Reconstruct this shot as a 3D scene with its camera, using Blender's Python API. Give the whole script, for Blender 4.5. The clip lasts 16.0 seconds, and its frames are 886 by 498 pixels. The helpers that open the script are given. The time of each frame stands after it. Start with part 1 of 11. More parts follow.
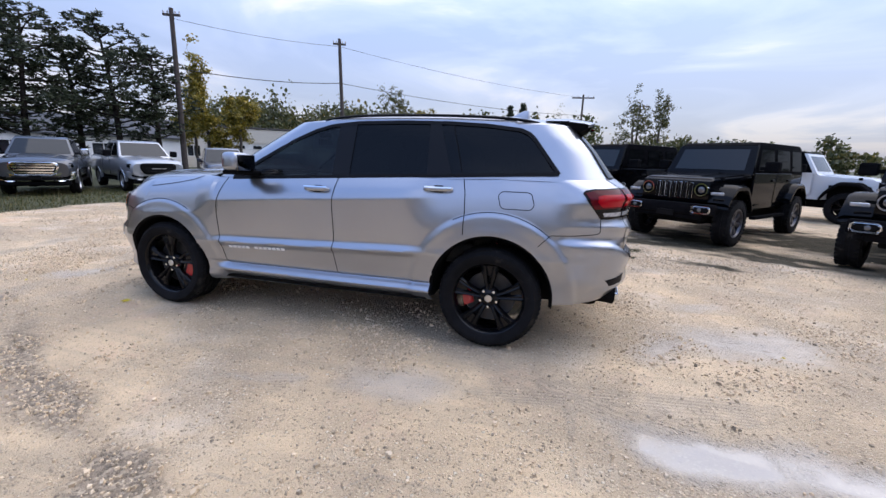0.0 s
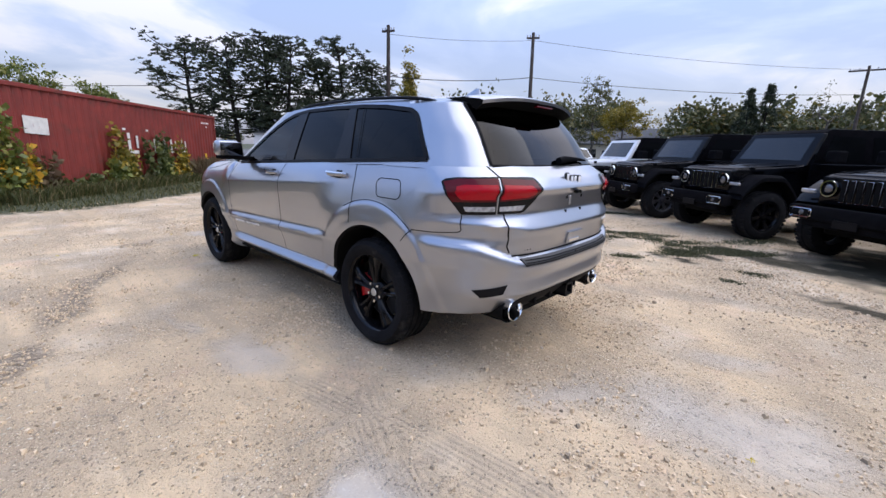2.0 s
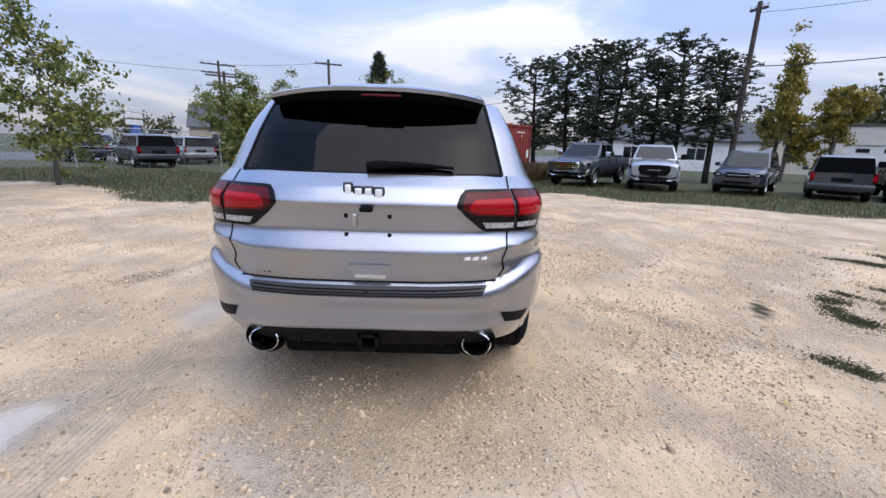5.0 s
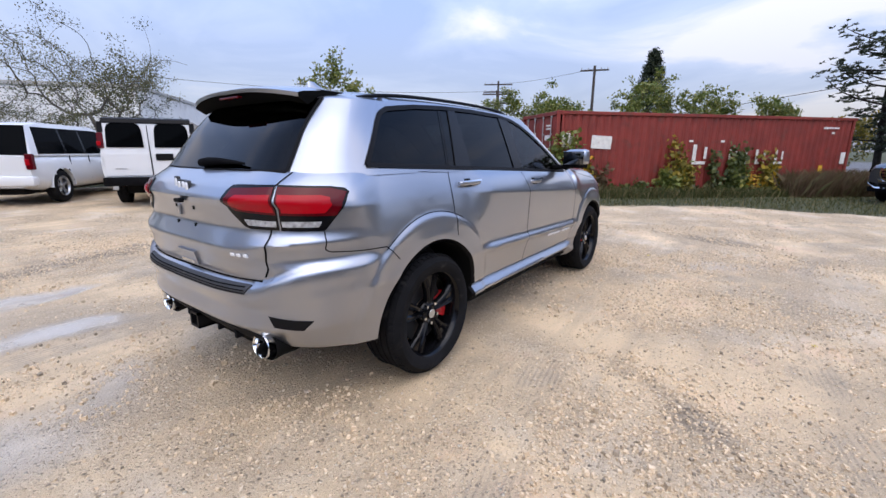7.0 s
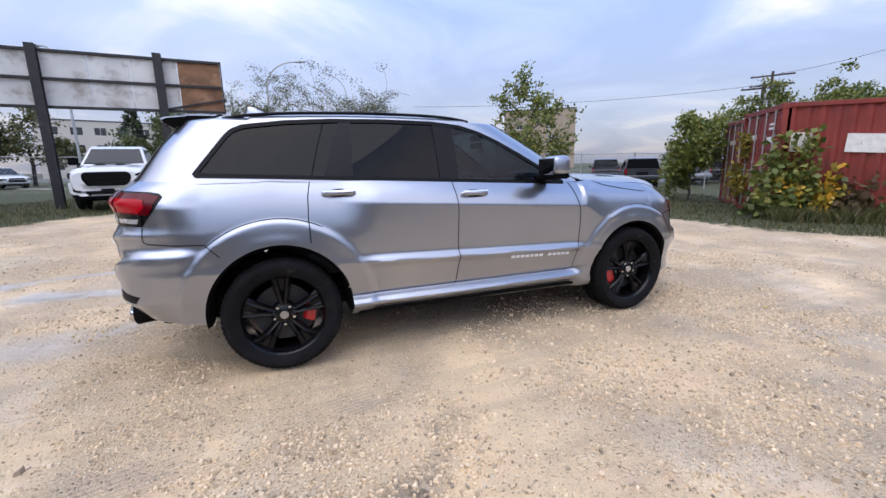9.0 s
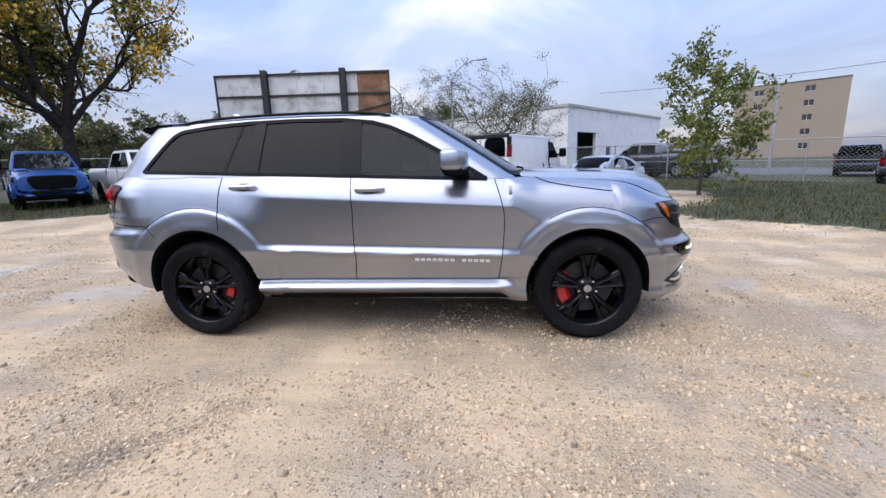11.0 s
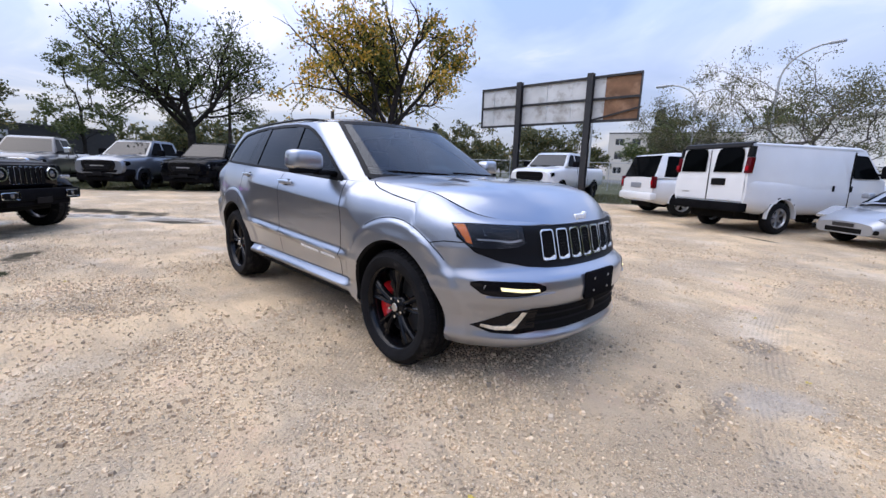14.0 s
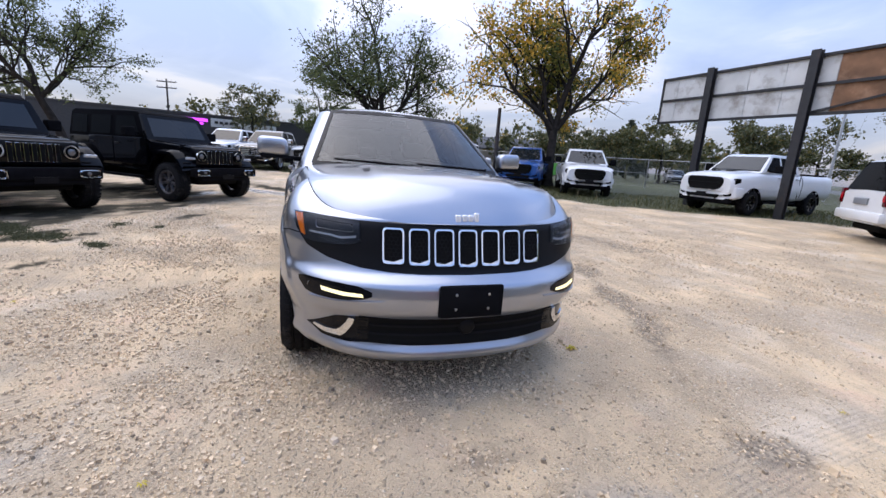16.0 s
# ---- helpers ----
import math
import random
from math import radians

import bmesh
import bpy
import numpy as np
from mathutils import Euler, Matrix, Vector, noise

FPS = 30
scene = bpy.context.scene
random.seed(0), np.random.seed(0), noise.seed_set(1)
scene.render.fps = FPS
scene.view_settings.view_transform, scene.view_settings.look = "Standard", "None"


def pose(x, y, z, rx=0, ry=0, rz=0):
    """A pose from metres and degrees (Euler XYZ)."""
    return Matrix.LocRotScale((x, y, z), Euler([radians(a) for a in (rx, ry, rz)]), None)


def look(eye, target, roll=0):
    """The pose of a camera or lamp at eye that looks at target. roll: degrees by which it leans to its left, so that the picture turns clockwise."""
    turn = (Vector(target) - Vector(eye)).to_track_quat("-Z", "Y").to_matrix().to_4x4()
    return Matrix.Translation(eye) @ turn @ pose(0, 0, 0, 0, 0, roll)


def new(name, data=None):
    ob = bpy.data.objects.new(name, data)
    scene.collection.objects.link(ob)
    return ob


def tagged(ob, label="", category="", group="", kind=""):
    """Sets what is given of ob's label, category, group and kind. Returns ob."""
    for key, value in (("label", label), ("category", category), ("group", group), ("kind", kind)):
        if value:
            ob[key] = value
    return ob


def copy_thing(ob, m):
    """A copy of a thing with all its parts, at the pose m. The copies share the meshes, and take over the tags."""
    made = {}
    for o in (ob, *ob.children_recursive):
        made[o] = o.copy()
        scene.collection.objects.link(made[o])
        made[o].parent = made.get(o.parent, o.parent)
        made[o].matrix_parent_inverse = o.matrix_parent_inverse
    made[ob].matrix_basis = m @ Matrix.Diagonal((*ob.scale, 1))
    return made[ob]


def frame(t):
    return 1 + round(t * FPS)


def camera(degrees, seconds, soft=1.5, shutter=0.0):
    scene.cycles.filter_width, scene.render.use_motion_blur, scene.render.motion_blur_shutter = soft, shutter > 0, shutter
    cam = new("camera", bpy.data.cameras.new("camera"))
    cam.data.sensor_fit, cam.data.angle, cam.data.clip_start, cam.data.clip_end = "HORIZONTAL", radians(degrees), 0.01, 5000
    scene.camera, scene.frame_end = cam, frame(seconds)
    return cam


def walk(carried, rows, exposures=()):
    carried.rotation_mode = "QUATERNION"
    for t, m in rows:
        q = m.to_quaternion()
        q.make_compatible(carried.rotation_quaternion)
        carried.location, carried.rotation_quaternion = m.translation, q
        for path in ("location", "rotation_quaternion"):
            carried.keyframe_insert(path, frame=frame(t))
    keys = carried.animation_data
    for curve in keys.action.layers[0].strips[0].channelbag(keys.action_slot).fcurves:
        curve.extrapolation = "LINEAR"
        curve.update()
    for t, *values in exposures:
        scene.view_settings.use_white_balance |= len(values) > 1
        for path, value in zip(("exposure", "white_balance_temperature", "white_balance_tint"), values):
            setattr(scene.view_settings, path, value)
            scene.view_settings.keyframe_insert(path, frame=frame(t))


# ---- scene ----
# ---- camera ----
cam = camera(93.7, 16.0)
PATH = [
    (0, (-1.87, 3.806, 1.368), (-1.371, 1.916, 0.946), 1.7),
    (0.5, (-2.393, 3.535, 1.377), (-1.688, 1.713, 0.945), 1.7),
    (1, (-2.878, 3.312, 1.378), (-1.953, 1.595, 0.935), 1.6),
    (1.5, (-3.261, 2.992, 1.369), (-2.138, 1.402, 0.912), 1.6),
    (2, (-3.654, 2.579, 1.351), (-2.334, 1.152, 0.883), 1.6),
    (2.5, (-3.872, 2.159, 1.362), (-2.39, 0.903, 0.884), 1.8),
    (3, (-4.072, 1.654, 1.364), (-2.435, 0.599, 0.907), 1.8),
    (3.5, (-4.308, 1.093, 1.404), (-2.561, 0.257, 0.906), 1.8),
    (4, (-4.383, 0.617, 1.385), (-2.558, -0.012, 0.863), 1.6),
    (4.5, (-4.408, 0.129, 1.396), (-2.501, -0.203, 0.892), 1.5),
    (4.7, (-4.392, -0.056, 1.405), (-2.465, -0.265, 0.911), 1.6),
    (6.8, (-3.501, -2.196, 1.343), (-1.875, -1.126, 0.886), 0.4),
    (7, (-3.364, -2.401, 1.36), (-1.801, -1.24, 0.9), 0.1),
    (7.5, (-2.902, -2.826, 1.335), (-1.51, -1.466, 0.875), -0.1),
    (8, (-2.46, -3.209, 1.333), (-1.271, -1.663, 0.893), -0.4),
    (8.5, (-1.971, -3.491, 1.324), (-1.008, -1.791, 0.901), -0.7),
    (9, (-1.397, -3.709, 1.319), (-0.701, -1.876, 0.926), -1.1),
    (9.2, (-1.175, -3.812, 1.314), (-0.586, -1.94, 0.931), -1.3),
    (11.3, (1.072, -3.843, 1.273), (0.744, -1.912, 0.868), -1.7),
    (11.5, (1.302, -3.815, 1.258), (0.888, -1.902, 0.846), -1.6),
    (12, (1.805, -3.641, 1.222), (1.175, -1.79, 0.802), -1.3),
    (12.5, (2.289, -3.409, 1.232), (1.451, -1.641, 0.815), -0.9),
    (13, (2.751, -3.168, 1.227), (1.71, -1.51, 0.815), -0.2),
    (13.5, (3.12, -2.823, 1.245), (1.893, -1.294, 0.849), 0.8),
    (14, (3.523, -2.479, 1.258), (2.112, -1.111, 0.887), 1.8),
    (14.5, (3.769, -2.07, 1.255), (2.202, -0.88, 0.896), 2.8),
    (15, (3.98, -1.64, 1.252), (2.286, -0.643, 0.885), 3.5),
    (15.5, (4.16, -1.214, 1.262), (2.374, -0.402, 0.873), 3.9),
    (16, (4.227, -0.801, 1.294), (2.377, -0.172, 0.87), 4.0),
]
walk(cam, [(t, look(eye, target, roll)) for t, eye, target, roll in PATH])

# ---- sky, sun, light ----
SUN_AZ, SUN_EL = 225.0, 64.0          # soft sun behind thin cloud, degrees


def sky_world():
    w = bpy.data.worlds.new("overcast_sky")
    scene.world = w
    w.use_nodes = True
    nt = w.node_tree
    nt.nodes.clear()
    out = nt.nodes.new("ShaderNodeOutputWorld")
    bg = nt.nodes.new("ShaderNodeBackground")
    sky = nt.nodes.new("ShaderNodeTexSky")
    sky.sky_type = "NISHITA"
    sky.sun_disc = False
    sky.sun_elevation = radians(SUN_EL)
    sky.sun_rotation = radians(90.0 - SUN_AZ)
    sky.dust_density = 2.0
    # cloud layers: the view vector is projected on a flat cloud sheet
    co = nt.nodes.new("ShaderNodeTexCoord")
    sep = nt.nodes.new("ShaderNodeSeparateXYZ")
    nt.links.new(co.outputs["Generated"], sep.inputs[0])
    up = nt.nodes.new("ShaderNodeMath")
    up.operation = "MAXIMUM"
    up.inputs[1].default_value = 0.0
    nt.links.new(sep.outputs["Z"], up.inputs[0])
    add = nt.nodes.new("ShaderNodeMath")
    add.operation = "ADD"
    add.inputs[1].default_value = 0.12
    nt.links.new(up.outputs[0], add.inputs[0])
    flat = []
    for k in ("X", "Y"):
        dv = nt.nodes.new("ShaderNodeMath")
        dv.operation = "DIVIDE"
        nt.links.new(sep.outputs[k], dv.inputs[0])
        nt.links.new(add.outputs[0], dv.inputs[1])
        flat.append(dv)
    comb = nt.nodes.new("ShaderNodeCombineXYZ")
    nt.links.new(flat[0].outputs[0], comb.inputs[0])
    nt.links.new(flat[1].outputs[0], comb.inputs[1])
    cl = nt.nodes.new("ShaderNodeTexNoise")
    cl.inputs["Scale"].default_value = 0.55
    cl.inputs["Detail"].default_value = 7.0
    cl.inputs["Roughness"].default_value = 0.52
    cl.inputs["Distortion"].default_value = 0.9
    nt.links.new(comb.outputs[0], cl.inputs["Vector"])
    ramp = nt.nodes.new("ShaderNodeValToRGB")
    ramp.color_ramp.elements[0].position = 0.40
    ramp.color_ramp.elements[0].color = (0.17, 0.26, 0.52, 1)
    ramp.color_ramp.elements[1].position = 0.62
    ramp.color_ramp.elements[1].color = (0.72, 0.69, 0.78, 1)
    e = ramp.color_ramp.elements.new(0.52)
    e.color = (0.33, 0.41, 0.66, 1)
    nt.links.new(cl.outputs["Fac"], ramp.inputs[0])
    # paler band toward the horizon
    hz = nt.nodes.new("ShaderNodeMapRange")
    hz.inputs["From Min"].default_value = 0.0
    hz.inputs["From Max"].default_value = 0.45
    hz.inputs["To Min"].default_value = 0.62
    hz.inputs["To Max"].default_value = 0.0
    nt.links.new(sep.outputs["Z"], hz.inputs["Value"])
    mix = nt.nodes.new("ShaderNodeMix")
    mix.data_type = "RGBA"
    mix.inputs["B"].default_value = (0.56, 0.53, 0.60, 1)
    nt.links.new(hz.outputs[0], mix.inputs["Factor"])
    nt.links.new(ramp.outputs[0], mix.inputs["A"])
    # a share of clear sky behind the cloud
    skys = nt.nodes.new("ShaderNodeMix")
    skys.data_type = "RGBA"
    skys.blend_type = "ADD"
    skys.inputs["Factor"].default_value = 0.06
    nt.links.new(mix.outputs["Result"], skys.inputs["A"])
    nt.links.new(sky.outputs[0], skys.inputs["B"])
    # an overcast sky grows brighter toward the zenith
    zen = nt.nodes.new("ShaderNodeMath")
    zen.operation = "MULTIPLY_ADD"
    zen.inputs[1].default_value = 2.2
    zen.inputs[2].default_value = 0.70
    top = nt.nodes.new("ShaderNodeMath")
    top.operation = "MINIMUM"
    top.inputs[1].default_value = 0.58
    nt.links.new(up.outputs[0], top.inputs[0])
    nt.links.new(top.outputs[0], zen.inputs[0])
    nt.links.new(zen.outputs[0], bg.inputs["Strength"])
    nt.links.new(skys.outputs["Result"], bg.inputs["Color"])
    nt.links.new(bg.outputs[0], out.inputs["Surface"])


sky_world()
sun = new("sun", bpy.data.lights.new("sun", "SUN"))
sun.data.energy = 1.7
sun.data.angle = radians(75.0)
sun.data.color = (1.0, 0.92, 0.80)
_a, _e = radians(SUN_AZ), radians(SUN_EL)
sun.matrix_world = look((math.cos(_a) * math.cos(_e) * 60, math.sin(_a) * math.cos(_e) * 60, math.sin(_e) * 60), (0, 0, 0))
scene.view_settings.exposure = 0.0

# ---- building tools ----
def empty(name, x, y, z=0.0, rz=0.0):
    ob = new(name)
    ob.empty_display_size = 0.2
    ob.matrix_world = pose(x, y, z, 0, 0, rz)
    return ob


def part(name, bm, material, parent=None, label="", smooth=None):
    """One mesh object from a bmesh, under parent (in the parent's own frame)."""
    bmesh.ops.recalc_face_normals(bm, faces=bm.faces)
    if not isinstance(material, (list, tuple)) and "glass" in material.name:
        # single panes face away from the middle of the cabin
        far = sum((f.normal.dot(f.calc_center_median() - Vector((-0.4, 0, 0.9))) * f.calc_area() for f in bm.faces), 0.0)
        if far < 0:
            bmesh.ops.reverse_faces(bm, faces=bm.faces)
    me = bpy.data.meshes.new(name)
    bm.to_mesh(me)
    bm.free()
    for m in (material if isinstance(material, (list, tuple)) else [material]):
        me.materials.append(m)
    if smooth is not None:
        me.polygons.foreach_set("use_smooth", [True] * len(me.polygons))
        if smooth < 180:
            me.set_sharp_from_angle(angle=radians(smooth))
    ob = new(name, me)
    if parent:
        ob.parent = parent
    if label:
        ob["label"] = label
    return ob


def shared(name, me, parent, m=None):
    """Another object on the same mesh data."""
    ob = new(name, me)
    ob.parent = parent
    if m is not None:
        ob.matrix_basis = m
    return ob


def add_box(bm, x0, x1, y0, y1, z0, z1, bevel=0.0, m=None, seg=2, mat=0):
    r = bmesh.ops.create_cube(bm, size=1.0)
    vs = r["verts"]
    mm = Matrix.Translation(((x0 + x1) / 2, (y0 + y1) / 2, (z0 + z1) / 2)) @ Matrix.Diagonal((x1 - x0, y1 - y0, z1 - z0, 1))
    bmesh.ops.transform(bm, matrix=mm, verts=vs)
    fs = {f for v in vs for f in v.link_faces}
    for f in fs:
        f.material_index = mat
    if bevel > 0:
        es = list({e for v in vs for e in v.link_edges})
        r2 = bmesh.ops.bevel(bm, geom=es, offset=bevel, segments=seg, affect="EDGES", profile=0.5)
        vs = list({v for f in r2["faces"] for v in f.verts} | {v for v in vs if v.is_valid})
        for f in r2["faces"]:
            f.material_index = mat
    if m is not None:
        bmesh.ops.transform(bm, matrix=m, verts=vs)
    return vs


def box(x0, x1, y0, y1, z0, z1, bevel=0.0, seg=2):
    bm = bmesh.new()
    add_box(bm, x0, x1, y0, y1, z0, z1, bevel, None, seg)
    return bm


def add_grid(bm, P, flip=False, mat=0, close_u=False, close_v=False):
    """Quads over an array of points (rows, columns, 3)."""
    R, C = P.shape[:2]
    vs = [[bm.verts.new(P[i, j]) for j in range(C)] for i in range(R)]
    for i in range(R if close_u else R - 1):
        for j in range(C if close_v else C - 1):
            q = [vs[i][j], vs[i][(j + 1) % C], vs[(i + 1) % R][(j + 1) % C], vs[(i + 1) % R][j]]
            if flip:
                q.reverse()
            try:
                f = bm.faces.new(q)
                f.material_index = mat
            except ValueError:
                pass
    return vs


def add_tube(bm, pts, radii, sides=8, cap=True, mat=0):
    """A round tube along points with a radius at each."""
    pts = [Vector(p) for p in pts]
    if not hasattr(radii, "__len__"):
        radii = [radii] * len(pts)
    rings = []
    side = None
    for i, p in enumerate(pts):
        d = (pts[min(i + 1, len(pts) - 1)] - pts[max(i - 1, 0)])
        if d.length < 1e-9:
            d = Vector((0, 0, 1))
        d.normalize()
        if side is None:
            side = d.orthogonal().normalized()
        else:
            side = (side - d * side.dot(d))
            side = side.normalized() if side.length > 1e-6 else d.orthogonal().normalized()
        o = d.cross(side)
        rings.append([bm.verts.new(p + (side * math.cos(a) + o * math.sin(a)) * radii[i]) for a in (2 * math.pi * k / sides for k in range(sides))])
    for a, b in zip(rings, rings[1:]):
        for k in range(sides):
            f = bm.faces.new((a[k], a[(k + 1) % sides], b[(k + 1) % sides], b[k]))
            f.material_index = mat
    if cap:
        for ring in (rings[0], rings[-1]):
            f = bm.faces.new(ring)
            f.material_index = mat
    return rings


def tube(pts, radii, sides=8):
    bm = bmesh.new()
    add_tube(bm, pts, radii, sides)
    return bm


def lathe(profile, n=48, axis="y", closed=False):
    """Turn a list of (radius, along) round the axis."""
    P = np.zeros((n, len(profile), 3))
    for i in range(n):
        a = 2 * math.pi * i / n
        for j, (r, h) in enumerate(profile):
            c, s = r * math.cos(a), r * math.sin(a)
            P[i, j] = (c, h, s) if axis == "y" else ((c, s, h) if axis == "z" else (h, c, s))
    bm = bmesh.new()
    add_grid(bm, P, close_u=True, close_v=closed)
    bmesh.ops.remove_doubles(bm, verts=bm.verts, dist=1e-6)
    return bm


def mirror_y(bm):
    bmesh.ops.transform(bm, matrix=Matrix.Diagonal((1, -1, 1, 1)), verts=bm.verts)
    bmesh.ops.reverse_faces(bm, faces=bm.faces)
    return bm


def both_sides(bm):
    """Adds the mirror image across the middle plane y = 0."""
    g = bmesh.ops.duplicate(bm, geom=list(bm.verts) + list(bm.edges) + list(bm.faces))["geom"]
    vs = [v for v in g if isinstance(v, bmesh.types.BMVert)]
    fs = [f for f in g if isinstance(f, bmesh.types.BMFace)]
    bmesh.ops.transform(bm, matrix=Matrix.Diagonal((1, -1, 1, 1)), verts=vs)
    bmesh.ops.reverse_faces(bm, faces=fs)
    bmesh.ops.remove_doubles(bm, verts=bm.verts, dist=1e-5)
    return bm


def soft(zs, xs, w=0.012):
    """A curve through pairs, with its corners rounded over a width w."""
    zs, xs = np.array(zs, float), np.array(xs, float)

    def f(z):
        z = np.asarray(z, float)
        return sum(np.interp(z + k * w / 2, zs, xs) * g for k, g in ((-2, 1), (-1, 2), (0, 3), (1, 2), (2, 1))) / 9.0
    return f


def sstep(a, b, x):
    t = np.clip((np.asarray(x, float) - a) / (b - a), 0, 1)
    return t * t * (3 - 2 * t)


def ground_z(x, y):
    """The lot falls gently toward one corner."""
    r = np.sqrt(np.asarray(x, float) ** 2 + np.asarray(y, float) ** 2)
    k = sstep(5.0, 13.0, np.minimum(r, 60.0)) * np.minimum(1.0, 25.0 / np.maximum(r, 1e-6))
    return (-0.010 * np.asarray(x) + 0.008 * np.asarray(y)) * k

# ---- materials ----
def mat(name, color=(0.5, 0.5, 0.5), rough=0.5, metal=0.0, coat=0.0, spec=None, vary=0.0, vscale=6.0, bump=0.0, bscale=80.0,
        rvary=0.0, dirt=None, dirt_amount=0.0, dirt_scale=3.0):
    """A Principled material with variation at two scales, fine relief and a stain colour."""
    m = bpy.data.materials.new(name)
    m.use_nodes = True
    nt = m.node_tree
    b = nt.nodes["Principled BSDF"]
    b.inputs["Base Color"].default_value = (*color, 1)
    b.inputs["Roughness"].default_value = rough
    b.inputs["Metallic"].default_value = metal
    b.inputs["Coat Weight"].default_value = coat
    b.inputs["Coat Roughness"].default_value = 0.03
    if spec is not None:
        b.inputs["Specular IOR Level"].default_value = spec
    co = nt.nodes.new("ShaderNodeTexCoord")
    if vary or dirt or rvary:
        n1 = nt.nodes.new("ShaderNodeTexNoise")
        n1.inputs["Scale"].default_value = vscale
        n1.inputs["Detail"].default_value = 6
        nt.links.new(co.outputs["Object"], n1.inputs["Vector"])
        col = None
        if vary:
            mr = nt.nodes.new("ShaderNodeMapRange")
            mr.inputs["From Min"].default_value = 0.3
            mr.inputs["From Max"].default_value = 0.7
            mr.inputs["To Min"].default_value = 1 - vary
            mr.inputs["To Max"].default_value = 1 + vary
            nt.links.new(n1.outputs["Fac"], mr.inputs["Value"])
            mx = nt.nodes.new("ShaderNodeVectorMath")
            mx.operation = "SCALE"
            mx.inputs[0].default_value = color
            nt.links.new(mr.outputs[0], mx.inputs["Scale"])
            col = mx.outputs[0]
        if dirt:
            n2 = nt.nodes.new("ShaderNodeTexNoise")
            n2.inputs["Scale"].default_value = dirt_scale
            n2.inputs["Detail"].default_value = 8
            n2.inputs["Roughness"].default_value = 0.65
            nt.links.new(co.outputs["Object"], n2.inputs["Vector"])
            mr2 = nt.nodes.new("ShaderNodeMapRange")
            mr2.inputs["From Min"].default_value = 0.62 - 0.3 * dirt_amount
            mr2.inputs["From Max"].default_value = 0.78 - 0.2 * dirt_amount
            nt.links.new(n2.outputs["Fac"], mr2.inputs["Value"])
            mc = nt.nodes.new("ShaderNodeMix")
            mc.data_type = "RGBA"
            if col:
                nt.links.new(col, mc.inputs["A"])
            else:
                mc.inputs["A"].default_value = (*color, 1)
            mc.inputs["B"].default_value = (*dirt, 1)
            nt.links.new(mr2.outputs[0], mc.inputs["Factor"])
            col = mc.outputs["Result"]
        if col:
            nt.links.new(col, b.inputs["Base Color"])
        if rvary:
            rr = nt.nodes.new("ShaderNodeMapRange")
            rr.inputs["From Min"].default_value = 0.3
            rr.inputs["From Max"].default_value = 0.7
            rr.inputs["To Min"].default_value = max(0.02, rough - rvary)
            rr.inputs["To Max"].default_value = rough + rvary
            nt.links.new(n1.outputs["Fac"], rr.inputs["Value"])
            nt.links.new(rr.outputs[0], b.inputs["Roughness"])
    if bump:
        n3 = nt.nodes.new("ShaderNodeTexNoise")
        n3.inputs["Scale"].default_value = bscale
        n3.inputs["Detail"].default_value = 5
        nt.links.new(co.outputs["Object"], n3.inputs["Vector"])
        bp = nt.nodes.new("ShaderNodeBump")
        bp.inputs["Strength"].default_value = bump
        bp.inputs["Distance"].default_value = 0.01
        nt.links.new(n3.outputs["Fac"], bp.inputs["Height"])
        nt.links.new(bp.outputs[0], b.inputs["Normal"])
    return m


def glass(name, tint, gloss_rough=0.01, ior=1.5):
    """Tinted pane: clear tinted transmission with a Fresnel gloss on it."""
    m = bpy.data.materials.new(name)
    m.use_nodes = True
    nt = m.node_tree
    nt.nodes.clear()
    out = nt.nodes.new("ShaderNodeOutputMaterial")
    tr = nt.nodes.new("ShaderNodeBsdfTransparent")
    tr.inputs["Color"].default_value = (*tint, 1)
    gl = nt.nodes.new("ShaderNodeBsdfGlossy")
    gl.inputs["Roughness"].default_value = gloss_rough
    # reflection grows with the angle, the same from both sides of the pane
    f0 = ((ior - 1) / (ior + 1)) ** 2
    lw = nt.nodes.new("ShaderNodeLayerWeight")
    lw.inputs["Blend"].default_value = 0.5
    pw = nt.nodes.new("ShaderNodeMath")
    pw.operation = "POWER"
    pw.inputs[1].default_value = 5.0
    nt.links.new(lw.outputs["Facing"], pw.inputs[0])
    fr = nt.nodes.new("ShaderNodeMath")
    fr.operation = "MULTIPLY_ADD"
    fr.inputs[1].default_value = 1 - f0
    fr.inputs[2].default_value = f0
    nt.links.new(pw.outputs[0], fr.inputs[0])
    mx = nt.nodes.new("ShaderNodeMixShader")
    nt.links.new(fr.outputs[0], mx.inputs["Fac"])
    nt.links.new(tr.outputs[0], mx.inputs[1])
    nt.links.new(gl.outputs[0], mx.inputs[2])
    nt.links.new(mx.outputs[0], out.inputs["Surface"])
    return m


